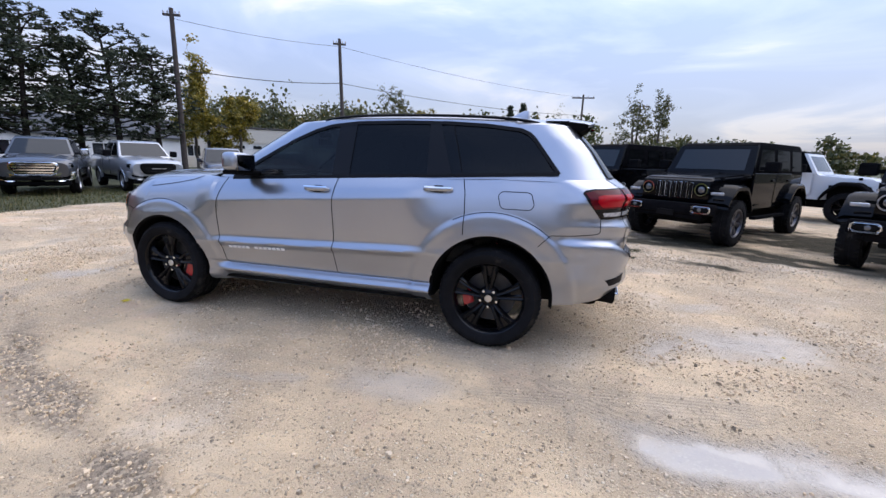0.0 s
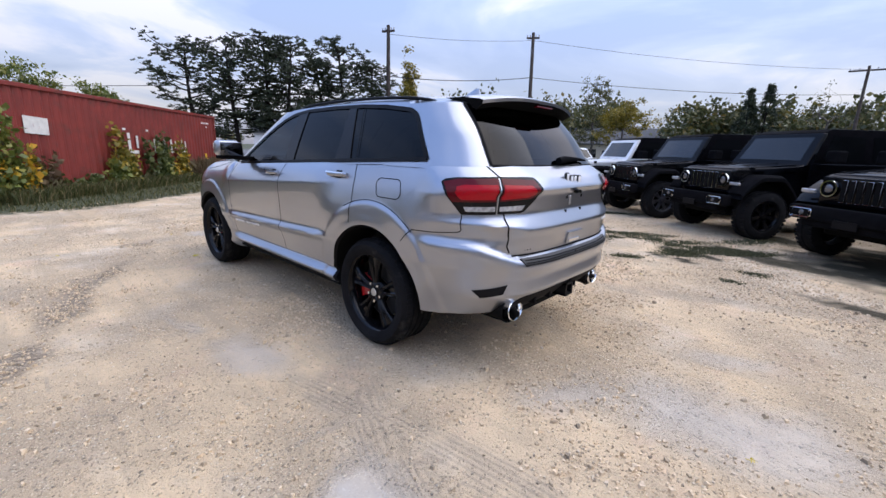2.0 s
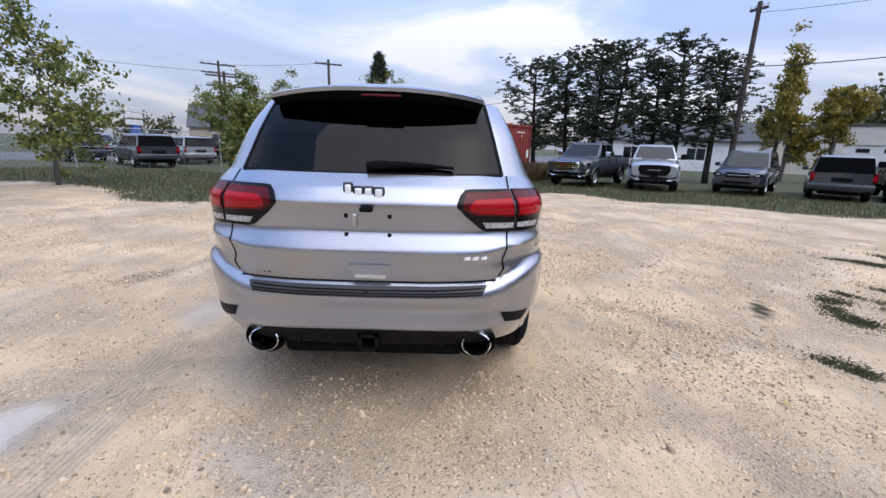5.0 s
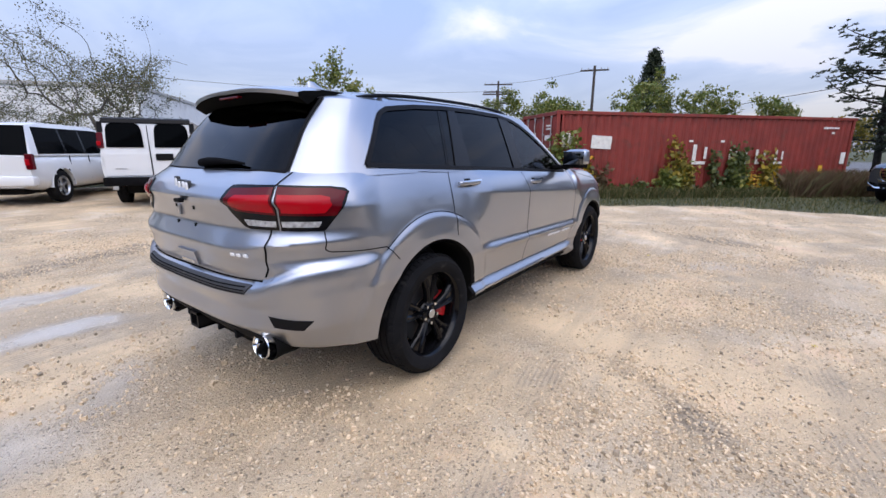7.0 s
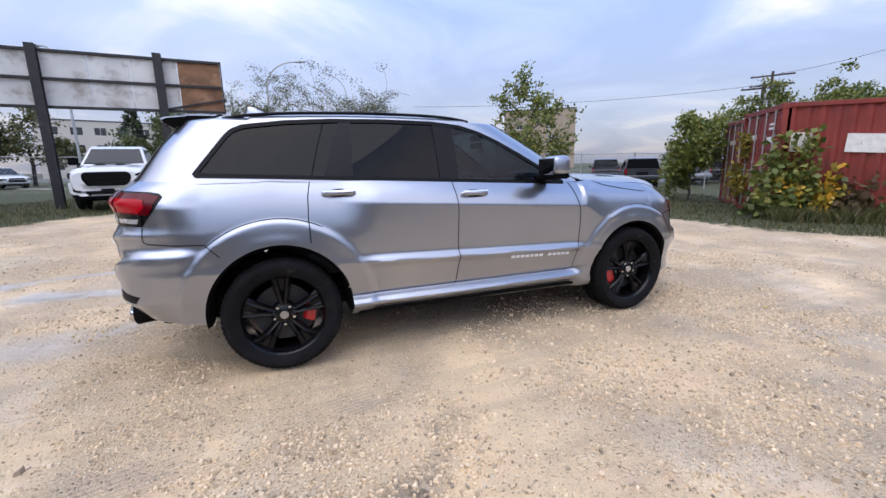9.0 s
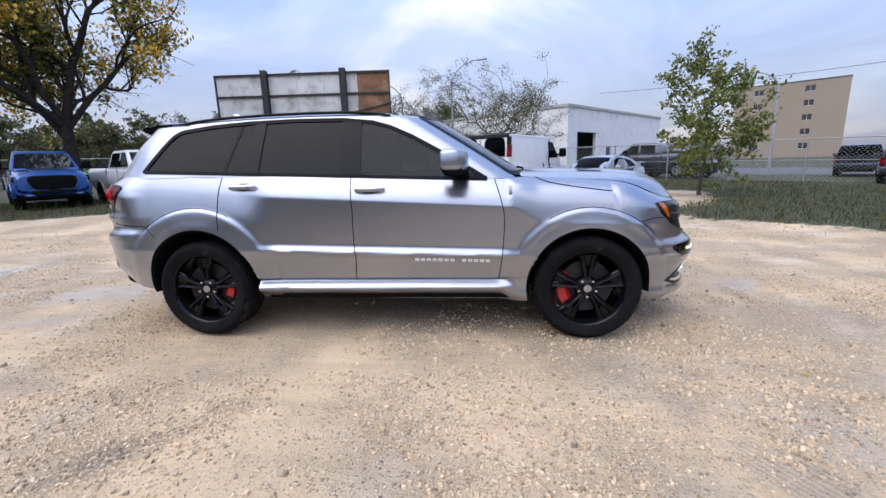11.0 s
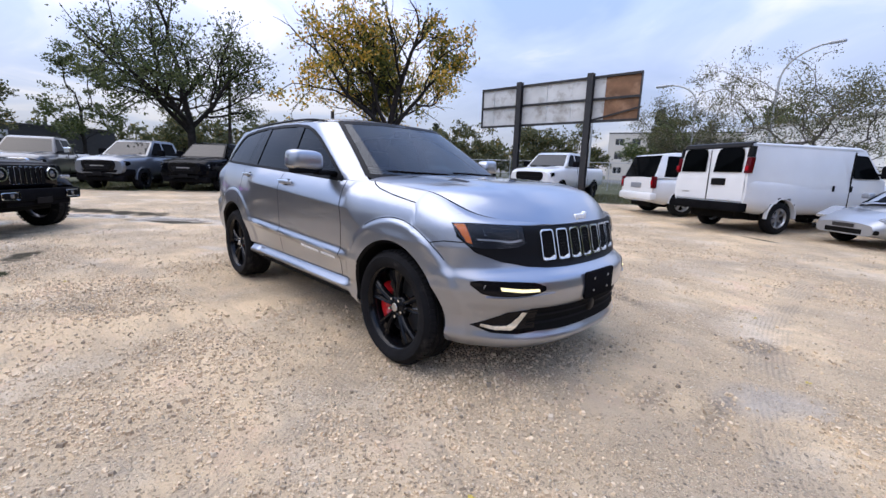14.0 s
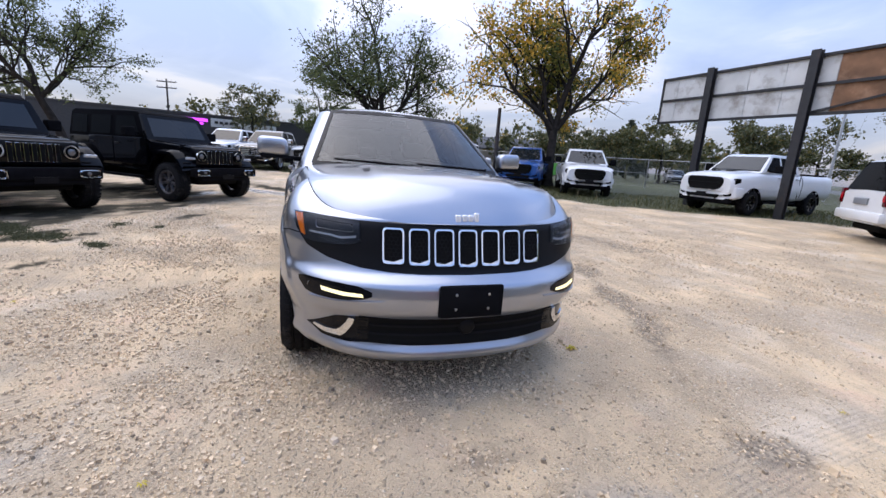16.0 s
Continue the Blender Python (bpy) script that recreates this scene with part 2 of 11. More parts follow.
def car_paint(name, color, metal=0.0, rough=0.35, flake=0.0, coat=1.0, dust=0.0):
    m = mat(name, color, rough, metal, coat, vary=0.03, vscale=2.0)
    nt = m.node_tree
    b = nt.nodes["Principled BSDF"]
    b.inputs["Coat Roughness"].default_value = 0.04
    if metal < 0.2:
        b.inputs["Specular IOR Level"].default_value = 0.06
    if flake:
        co = nt.nodes.new("ShaderNodeTexCoord")
        vo = nt.nodes.new("ShaderNodeTexVoronoi")
        vo.inputs["Scale"].default_value = 900
        nt.links.new(co.outputs["Object"], vo.inputs["Vector"])
        bp = nt.nodes.new("ShaderNodeBump")
        bp.inputs["Strength"].default_value = flake
        bp.inputs["Distance"].default_value = 0.001
        nt.links.new(vo.outputs["Distance"], bp.inputs["Height"])
        nt.links.new(bp.outputs[0], b.inputs["Normal"])
    return m


def glow(name, color, strength):
    m = bpy.data.materials.new(name)
    m.use_nodes = True
    b = m.node_tree.nodes["Principled BSDF"]
    b.inputs["Base Color"].default_value = (*color, 1)
    b.inputs["Emission Color"].default_value = (*color, 1)
    b.inputs["Emission Strength"].default_value = strength
    return m


M_SILVER = car_paint("silver_metallic_paint", (0.36, 0.38, 0.425), metal=0.9, rough=0.28, flake=0.05)
M_BLACKP = car_paint("black_car_paint", (0.0025, 0.0028, 0.0038), rough=0.25, coat=0.32)
M_WHITEP = car_paint("white_car_paint", (0.70, 0.71, 0.72), rough=0.35)
M_BLUEP = car_paint("blue_car_paint", (0.015, 0.09, 0.33), metal=0.3, rough=0.3)
M_GREYP = car_paint("dark_grey_car_paint", (0.05, 0.055, 0.065), metal=0.4, rough=0.3)
M_LGREYP = car_paint("silver_grey_car_paint", (0.35, 0.37, 0.40), metal=0.6, rough=0.35)
M_STEELP = car_paint("steel_grey_car_paint", (0.16, 0.175, 0.20), metal=0.5, rough=0.3)
M_NAVYP = car_paint("dark_navy_car_paint", (0.012, 0.016, 0.030), metal=0.2, rough=0.3)
M_TRIM = mat("satin_black_trim", (0.006, 0.006, 0.007), 0.45, spec=0.12, vary=0.2, bump=0.05, bscale=300)
M_MATTE = mat("matte_black_plastic", (0.008, 0.008, 0.009), 0.7, spec=0.08, vary=0.25, bump=0.12, bscale=400)
M_GLOSSBLK = mat("gloss_black", (0.005, 0.005, 0.006), 0.08, spec=0.45)
M_PILLAR = mat("black_pillar_film", (0.006, 0.006, 0.007), 0.22, spec=0.18)
M_RIMMID = mat("dark_machined_alloy", (0.10, 0.10, 0.11), 0.32, metal=0.7, vary=0.5, vscale=9)
# near black for black parts, and in place of shade in openings and wells
M_VOID = mat("black_and_unlit_recess", (0.006, 0.006, 0.006), 0.9, spec=0.1)
M_GAP = mat("gap_rubber_and_recess_shade", (0.008, 0.008, 0.009), 0.8, spec=0.1)
M_CHROME = mat("polished_chrome", (0.78, 0.79, 0.80), 0.06, metal=1.0)
M_SATIN = mat("satin_aluminium", (0.55, 0.56, 0.58), 0.3, metal=1.0, rvary=0.06)
M_STEEL = mat("cast_steel", (0.28, 0.28, 0.28), 0.4, metal=1.0, vary=0.15, rvary=0.1)
M_DISC = mat("dull_brake_disc", (0.045, 0.045, 0.047), 0.55, metal=0.6, vary=0.3)
M_RED_CAL = mat("red_brake_caliper", (0.45, 0.008, 0.012), 0.3, coat=0.8)
M_TYRE = mat("tyre_rubber", (0.008, 0.008, 0.009), 0.85, spec=0.15, vary=0.3, vscale=9, bump=0.15, bscale=200, dirt=(0.05, 0.046, 0.04), dirt_amount=0.15, dirt_scale=7)
M_RIM = mat("gloss_black_alloy", (0.004, 0.004, 0.005), 0.12, spec=0.25)
M_RIMSTEEL = mat("silver_alloy", (0.42, 0.43, 0.45), 0.3, metal=0.9)
M_GLASS_F = glass("tinted_side_glass", (0.12, 0.135, 0.14), 0.01, 1.42)
M_GLASS_W = glass("windscreen_glass", (0.25, 0.36, 0.40), 0.01, 1.8)
M_GLASS_R = glass("privacy_glass", (0.016, 0.018, 0.020), 0.01, 1.36)
M_LENS = glass("smoked_lamp_lens", (0.80, 0.82, 0.85), 0.01, 1.3)
M_REDLENS = mat("red_lamp_lens", (0.36, 0.004, 0.010), 0.07, spec=0.25)
M_REDDEEP = mat("deep_red_lamp_lens", (0.085, 0.002, 0.005), 0.07, spec=0.25)
M_AMBER = mat("amber_reflector", (0.75, 0.17, 0.01), 0.15, coat=1.0)
M_LAMPGREY = mat("lamp_bowl_grey", (0.50, 0.51, 0.53), 0.2, metal=0.6)
M_BOWL = mat("smoked_reflector_bowl", (0.16, 0.165, 0.175), 0.25, metal=0.7)
M_LED = glow("lit_led_strip", (1.0, 0.88, 0.48), 1.0)
M_LAMPDARK = mat("lamp_inner_grey", (0.022, 0.023, 0.026), 0.3, metal=0.5)
M_REVERSE = mat("clear_reverse_lens", (0.36, 0.36, 0.36), 0.12, coat=0.6, vary=0.45, vscale=45)
M_PAD = mat("worn_step_pad_plastic", (0.028, 0.028, 0.030), 0.55, vary=0.2, bump=0.1, bscale=300)
M_VALANCE = mat("black_valance_plastic", (0.008, 0.008, 0.009), 0.75, spec=0.12)
M_SEAT = mat("black_leather", (0.02, 0.02, 0.022), 0.5, bump=0.1, bscale=120)
M_DASH = mat("dark_dashboard", (0.03, 0.03, 0.033), 0.6)
M_BADGE = mat("white_chrome_badge", (0.84, 0.85, 0.87), 0.22, metal=0.15)
M_WHITELET = mat("white_door_lettering", (0.85, 0.86, 0.87), 0.3)
M_DARKLET = mat("dark_badge_lettering", (0.02, 0.02, 0.022), 0.4)
M_PAPER = mat("white_paper_tag", (0.8, 0.8, 0.78), 0.7)
M_MIRROR = mat("mirror_pane", (0.10, 0.105, 0.115), 0.03, metal=1.0)
M_WINDARK = mat("dark_car_glass", (0.003, 0.0036, 0.0042), 0.04, spec=0.10)
M_SCREEN = mat("parked_car_windscreen", (0.012, 0.015, 0.017), 0.03, spec=0.38)
M_HOODVINYL = mat("black_hardtop", (0.004, 0.004, 0.005), 0.45, spec=0.05, vary=0.2, bump=0.1, bscale=250)
for _m, _ior in ((M_WINDARK, 1.16), (M_BLACKP, 1.12), (M_HOODVINYL, 1.10), (M_MATTE, 1.12), (M_GLOSSBLK, 1.3)):
    _m.node_tree.nodes["Principled BSDF"].inputs["IOR"].default_value = _ior
M_BLACKP.node_tree.nodes["Principled BSDF"].inputs["Coat IOR"].default_value = 1.45
M_TARE = mat("yellow_leaf", (0.55, 0.42, 0.03), 0.7)

# ---- ground: one sheet from the gravel lot to the horizon ----
U, V = (0.767, -0.641), (0.641, 0.767)          # the grid on which the yard is laid out
LOT = [(10.9, -5.0), (9.9, -2.0), (8.3, 0.3), (7.0, 2.9), (6.0, 4.5), (4.9, 5.2), (5.3, 6.6), (7.2, 8.6), (8.6, 12.5), (3.5, 16.5), (-2.0, 15.2),
       (-4.2, 13.9), (-5.4, 12.0), (-6.6, 10.2), (-7.4, 8.9), (-11.0, 6.2), (-13.0, 5.2), (-14.3, 3.6), (-15.2, 1.6), (-17.0, -1.6), (-26.0, -9.0),
       (-40.0, -30.0), (-8.0, -44.0), (0.5, -30.0), (4.0, -19.5), (6.5, -12.7), (7.9, -9.6), (8.9, -6.4)]


def lot_distance(x, y):
    """Signed distance to the edge of the gravel, positive outside."""
    d = np.full(x.shape, 1e9)
    ins = np.zeros(x.shape, bool)
    for (x0, y0), (x1, y1) in zip(LOT, LOT[1:] + LOT[:1]):
        ex, ey = x1 - x0, y1 - y0
        t = np.clip(((x - x0) * ex + (y - y0) * ey) / (ex * ex + ey * ey), 0, 1)
        d = np.minimum(d, np.hypot(x - x0 - t * ex, y - y0 - t * ey))
        with np.errstate(divide="ignore", invalid="ignore"):
            hit = ((y0 > y) != (y1 > y)) & (x < ex * (y - y0) / (ey if ey else 1e-9) + x0)
        ins ^= hit
    return np.where(ins, -d, d)


def wave(x, y, s, seed):
    """Cheap smooth noise from a few sines, about -1 to 1."""
    rng = np.random.RandomState(seed)
    v = 0
    for k in range(7):
        a, p, f = rng.rand() * 6.28, rng.rand() * 6.28, s * (0.6 + 1.3 * rng.rand())
        v = v + np.sin((x * math.cos(a) + y * math.sin(a)) * f + p)
    return v / 3.2


# wet hollows: x, y, half length, half width, turn in degrees
PUDDLES = [(-3.35, 1.80, 1.25, 0.24, -8, 1.0), (-2.85, 1.74, 0.62, 0.20, 4, 1.0), (-3.3, 2.95, 1.25, 0.22, 3, 1.0), (-2.6, 2.85, 0.6, 0.16, 20, 1.0), (-3.6, 0.15, 1.15, 0.42, 8, 0.66), (-2.75, 0.5, 0.45, 0.22, 60, 0.6),
           (-1.0, 1.62, 0.62, 0.24, 12, 0.62), (-0.2, 1.75, 0.5, 0.10, 12, 0.5), (-4.6, 2.6, 0.7, 0.25, 35, 0.9), (-6.2, 0.95, 1.0, 0.40, 42, 1.0), (-7.1, -0.35, 1.7, 0.50, 42, 1.0), (-8.3, -1.4, 1.0, 0.35, 42, 1.0), 
           (-2.85, 0.35, 0.16, 0.10, 0, 0.75), (3.3, 0.5, 0.5, 0.3, 20, 0.55), (-7.6, -3.4, 0.9, 0.3, -35, 1.0), (-8.8, -2.1, 0.8, 0.25, 30, 1.0),
           (-3.4, -0.7, 0.5, 0.18, 30, 0.55), (2.6, -2.2, 0.7, 0.3, -50, 0.5)]


def wetness(x, y):
    w = np.zeros(x.shape)
    wob = 0.25 * wave(x, y, 5.0, 3) + 0.12 * wave(x, y, 14.0, 4)
    for px, py, a, b, t, k in PUDDLES:
        c, s = math.cos(radians(t)), math.sin(radians(t))
        u, v = ((x - px) * c + (y - py) * s) / a, (-(x - px) * s + (y - py) * c) / b
        w = np.maximum(w, k * np.clip(1.35 - np.sqrt(u * u + v * v) + wob, 0, 1))
    return w


# dark grey gravel washed together: x, y, half length, half width, turn
GRIT = [(1.75, 1.88, 0.75, 0.17, -28), (0.0, 2.62, 0.42, 0.15, -20), (0.7, 2.37, 1.0, 0.2, -18), (2.95, 1.35, 0.32, 0.22, 40), (-1.0, -2.3, 0.5, 0.2, 50), (-1.9, 4.4, 0.9, 0.3, 20), (2.85, 0.0, 0.35, 0.3, 0), (4.4, -2.0, 0.8, 0.3, 70)]


def grit(x, y):
    g = np.zeros(x.shape)
    wob = 0.45 * wave(x, y, 4.0, 13) + 0.3 * wave(x, y, 11.0, 14)
    for px, py, a, b, t in GRIT:
        c, s = math.cos(radians(t)), math.sin(radians(t))
        u, v = ((x - px) * c + (y - py) * s) / a, (-(x - px) * s + (y - py) * c) / b
        g = np.maximum(g, np.clip(1.3 - np.sqrt(u * u + v * v) + wob, 0, 1))
    return g


# weed mats on the gravel: x, y, half length, half width, turn
WEEDS = [(1.55, -7.05, 0.22, 0.10, 10), (0.85, -7.05, 0.5, 0.12, 8), (0.25, -7.32, 0.35, 0.09, 15), (-0.07, -5.3, 0.16, 0.07, 40), (-0.5, -4.95, 0.22, 0.09, 60), (-0.2, -4.65, 0.12, 0.06, 20), (-1.0, -4.85, 0.34, 0.09, 35), (-1.5, -5.15, 0.30, 0.10, 30), (-2.05, -4.85, 0.34, 0.14, 50), (-2.4, -4.65, 0.36, 0.12, 30), (-2.75, -4.5, 0.3, 0.11, 40), (-2.2, -3.85, 0.22, 0.13, 20), (-3.0, -2.9, 0.10, 0.05, 0), (1.15, -6.35, 0.45, 0.13, 45), (0.55, -6.85, 0.5, 0.14, 40), (0.0, -7.35, 0.45, 0.12, 40), (-0.42, -4.3, 0.18, 0.12, -60), (-0.92, -4.05, 0.2, 0.14, 20), (-1.25, -4.92, 0.28, 0.13, 60),
         (-1.6, -4.8, 0.25, 0.16, -70), (-2.15, -4.08, 0.22, 0.16, 30), (-2.45, -4.45, 0.3, 0.16, 75), (-2.95, -4.78, 0.34, 0.16, 40), (-1.73, -3.2, 0.2, 0.09, 35), (-3.15, -3.45, 0.14, 0.09, 0),
         (-2.8, -5.75, 0.5, 0.16, 60), (-0.75, -4.75, 0.15, 0.11, 10), (-1.1, -4.4, 0.12, 0.1, 0), (-2.0, -4.5, 0.13, 0.1, 50), (-0.65, -4.1, 0.1, 0.08, 0), (-1.35, -4.6, 0.1, 0.08, 0)]
# dark churned mud between the parked off-roaders: x, y, half length, half width, turn
MUD = [(-4.6, -4.45, 1.55, 0.70, -38), (-6.5, -5.2, 1.2, 0.8, -38), (-3.7, -2.84, 0.38, 0.12, -35), (-5.05, -3.65, 0.9, 0.30, -38), (-2.1, -4.12, 0.35, 0.10, -35), (-2.0, -3.62, 0.22, 0.07, -35), (-0.72, -3.36, 0.28, 0.06, -35), (-3.3, -6.3, 0.9, 0.4, -40), (-2.95, -4.60, 0.75, 0.26, -35), (-3.6, -4.35, 0.45, 0.16, -35), (-4.3, -4.95, 1.3, 0.75, -45), (-5.4, -3.9, 1.5, 0.45, -38), (-7.2, -3.95, 1.3, 0.5, -38), (-8.6, -5.4, 1.5, 0.8, -38), (-5.9, -5.1, 1.2, 0.5, -38), (-4.0, -6.2, 1.3, 0.5, -45), (-7.2, -5.8, 2.0, 1.3, -38), (-4.05, -2.80, 0.42, 0.15, -35), (-2.55, -4.05, 0.22, 0.09, -35), (-2.35, -3.55, 0.16, 0.07, -30), (-9.5, -1.6, 1.6, 0.35, 40), (-7.0, -0.6, 1.0, 0.2, 40), (1.9, 8.5, 0.5, 0.09, -35)]


def mud(x, y):
    g = np.zeros(x.shape)
    wob = 0.30 * wave(x, y, 3.0, 17) + 0.28 * wave(x, y, 9.0, 18)
    for px, py, a, b, t in MUD:
        c, s = math.cos(radians(t)), math.sin(radians(t))
        u, v = ((x - px) * c + (y - py) * s) / a, (-(x - px) * s + (y - py) * c) / b
        g = np.maximum(g, np.clip(1.3 - np.sqrt(u * u + v * v) + wob, 0, 1))
    return g


def ground_material():
    m = bpy.data.materials.new("crushed_limestone_and_grass")
    m.use_nodes = True
    nt = m.node_tree
    b = nt.nodes["Principled BSDF"]
    co = nt.nodes.new("ShaderNodeTexCoord")
    at = {}
    for k in ("grass", "wet", "asphalt", "grit", "rut", "mud"):
        at[k] = nt.nodes.new("ShaderNodeAttribute")
        at[k].attribute_name = k

    def noise_tex(scale, detail=5, rough=0.55):
        n = nt.nodes.new("ShaderNodeTexNoise")
        n.inputs["Scale"].default_value = scale
        n.inputs["Detail"].default_value = detail
        n.inputs["Roughness"].default_value = rough
        nt.links.new(co.outputs["Object"], n.inputs["Vector"])
        return n

    def ramp(src, pairs):
        r = nt.nodes.new("ShaderNodeValToRGB")
        els = r.color_ramp.elements
        while len(els) < len(pairs):
            els.new(0.5)
        for e, (p, c) in zip(els, pairs):
            e.position, e.color = p, (*c, 1)
        nt.links.new(src, r.inputs[0])
        return r.outputs[0]

    def mix(fac, a, bb, blend="MIX"):
        n = nt.nodes.new("ShaderNodeMix")
        n.data_type = "RGBA"
        n.blend_type = blend
        for k, v in (("Factor", fac), ("A", a), ("B", bb)):
            if hasattr(v, "links"):
                nt.links.new(v, n.inputs[k])
            else:
                n.inputs[k].default_value = v if not isinstance(v, tuple) else (*v, 1)
        return n.outputs["Result"]

    def rng(src, a, c, lo=0.0, hi=1.0):
        n = nt.nodes.new("ShaderNodeMapRange")
        for k, v in (("From Min", a), ("From Max", c), ("To Min", lo), ("To Max", hi)):
            n.inputs[k].default_value = v
        nt.links.new(src, n.inputs["Value"])
        return n.outputs[0]

    big = noise_tex(0.35, 6)
    mid = noise_tex(2.2, 8, 0.62)
    base = ramp(big.outputs["Fac"], [(0.30, (0.60, 0.445, 0.275)), (0.5, (0.74, 0.55, 0.335)), (0.7, (0.82, 0.62, 0.39))])
    base = mix(rng(mid.outputs["Fac"], 0.42, 0.72, 0.0, 0.5), base, (0.48, 0.36, 0.225))
    # packed grey fines, and reddish stone dust
    base = mix(rng(noise_tex(0.8, 7, 0.6).outputs["Fac"], 0.50, 0.60, 0.0, 0.65), base, (0.68, 0.58, 0.45))
    base = mix(rng(noise_tex(1.3, 6, 0.7).outputs["Fac"], 0.55, 0.66, 0.0, 0.6), base, (0.66, 0.44, 0.30))
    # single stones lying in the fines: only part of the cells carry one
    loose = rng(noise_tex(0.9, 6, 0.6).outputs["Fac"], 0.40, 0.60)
    # the fines under loose stone are darkened, as shade in the gaps
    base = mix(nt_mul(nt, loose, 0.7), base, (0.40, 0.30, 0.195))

    def stones(scale, few, many, shades):
        """Colour, cover and height of stones in the cells of one size."""
        v = nt.nodes.new("ShaderNodeTexVoronoi")
        v.inputs["Scale"].default_value = scale
        v.inputs["Randomness"].default_value = 1.0
        warp = noise_tex(scale * 0.9, 2)
        off = nt.nodes.new("ShaderNodeVectorMath")
        off.operation = "MULTIPLY_ADD"
        off.inputs[1].default_value = (0.5 / scale,) * 3
        nt.links.new(warp.outputs["Color"], off.inputs[0])
        nt.links.new(co.outputs["Object"], off.inputs[2])
        nt.links.new(off.outputs[0], v.inputs["Vector"])
        sc = nt.nodes.new("ShaderNodeSeparateColor")
        nt.links.new(v.outputs["Color"], sc.inputs[0])
        lim = rng(loose, 0.0, 1.0, few, many)
        has = nt.nodes.new("ShaderNodeMath")
        has.operation = "LESS_THAN"
        nt.links.new(sc.outputs[0], has.inputs[0])
        nt.links.new(lim, has.inputs[1])
        lump = rng(v.outputs["Distance"], 0.50, 0.12)
        cover = nt.nodes.new("ShaderNodeMath")
        cover.operation = "MULTIPLY"
        nt.links.new(has.outputs[0], cover.inputs[0])
        nt.links.new(lump, cover.inputs[1])
        return ramp(sc.outputs[1], shades), cover.outputs[0], sc

    s1, c1, sepc = stones(46, 0.05, 0.55, [(0.0, (0.20, 0.16, 0.11)), (0.12, (0.42, 0.32, 0.21)), (0.45, (0.66, 0.50, 0.32)), (0.8, (0.82, 0.66, 0.45)), (1.0, (0.86, 0.76, 0.58))])
    s2, c2, sepd = stones(85, 0.22, 0.85, [(0.0, (0.14, 0.112, 0.08)), (0.12, (0.36, 0.275, 0.18)), (0.5, (0.66, 0.50, 0.32)), (1.0, (0.86, 0.72, 0.50))])
    s3, c3, sepe = stones(190, 0.55, 0.95, [(0.0, (0.18, 0.14, 0.095)), (0.2, (0.46, 0.35, 0.22)), (1.0, (0.84, 0.66, 0.43))])
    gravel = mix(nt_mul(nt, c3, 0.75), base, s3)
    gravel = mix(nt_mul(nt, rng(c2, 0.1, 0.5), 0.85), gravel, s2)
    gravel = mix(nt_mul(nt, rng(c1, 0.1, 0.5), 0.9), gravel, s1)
    # grit washed grey
    gravel = mix(rng(noise_tex(0.55, 5, 0.65).outputs["Fac"], 0.56, 0.70, 0.0, 0.4), gravel, (0.36, 0.29, 0.21))
    # tyre tracks: long streaks along the drive and across it
    trk = []
    for turn, seed in ((-39.0, 0.0), (28.0, 7.0)):
        mp = nt.nodes.new("ShaderNodeMapping")
        mp.inputs["Rotation"].default_value = (0, 0, radians(-turn))
        mp.inputs["Location"].default_value = (seed, seed * 1.7, 0)
        mp.inputs["Scale"].default_value = (0.16, 3.4, 1.0)
        nt.links.new(co.outputs["Object"], mp.inputs["Vector"])
        n = nt.nodes.new("ShaderNodeTexNoise")
        n.inputs["Scale"].default_value = 1.6
        n.inputs["Detail"].default_value = 6
        n.inputs["Roughness"].default_value = 0.62
        nt.links.new(mp.outputs[0], n.inputs["Vector"])
        trk.append(n.outputs["Fac"])
    worn = noise_tex(0.28, 3).outputs["Fac"]
    gravel = mix(rng(trk[0], 0.50, 0.62, 0.0, 0.38), gravel, (0.45, 0.35, 0.23))
    gravel = mix(rng(trk[1], 0.55, 0.66, 0.0, 0.35), gravel, (0.47, 0.36, 0.23))
    gravel = mix(rng(worn, 0.54, 0.66, 0.0, 0.35), gravel, (0.55, 0.43, 0.29))
    gravel = mix(nt_mul(nt, rng(at["grit"].outputs["Fac"], 0.25, 0.75), 0.8), gravel, ramp(sepc.outputs[1], [(0.0, (0.09, 0.072, 0.052)), (0.5, (0.24, 0.19, 0.135)), (1.0, (0.50, 0.40, 0.28))]))
    # pressed tread lines in the wheel tracks, broken up by loose stone
    ab = nt.nodes.new("ShaderNodeMath")
    ab.operation = "ABSOLUTE"
    nt.links.new(at["rut"].outputs["Fac"], ab.inputs[0])
    sn = nt.nodes.new("ShaderNodeMath")
    sn.operation = "SINE"
    nt.links.new(nt_mul(nt, at["rut"].outputs["Fac"], 190.0), sn.inputs[0])
    band = nt.nodes.new("ShaderNodeMath")
    band.operation = "MULTIPLY"
    nt.links.new(rng(ab.outputs[0], 0.17, 0.11), band.inputs[0])
    nt.links.new(rng(noise_tex(1.1, 5, 0.65).outputs["Fac"], 0.47, 0.60), band.inputs[1])
    tread = nt.nodes.new("ShaderNodeMath")
    tread.operation = "MULTIPLY"
    nt.links.new(band.outputs[0], tread.inputs[0])
    nt.links.new(rng(sn.outputs[0], -0.2, 0.8), tread.inputs[1])
    gravel = mix(nt_mul(nt, band.outputs[0], 0.35), gravel, (0.42, 0.345, 0.25))
    gravel = mix(nt_mul(nt, tread.outputs[0], 0.40), gravel, (0.26, 0.205, 0.15))
    wet = at["wet"].outputs["Fac"]
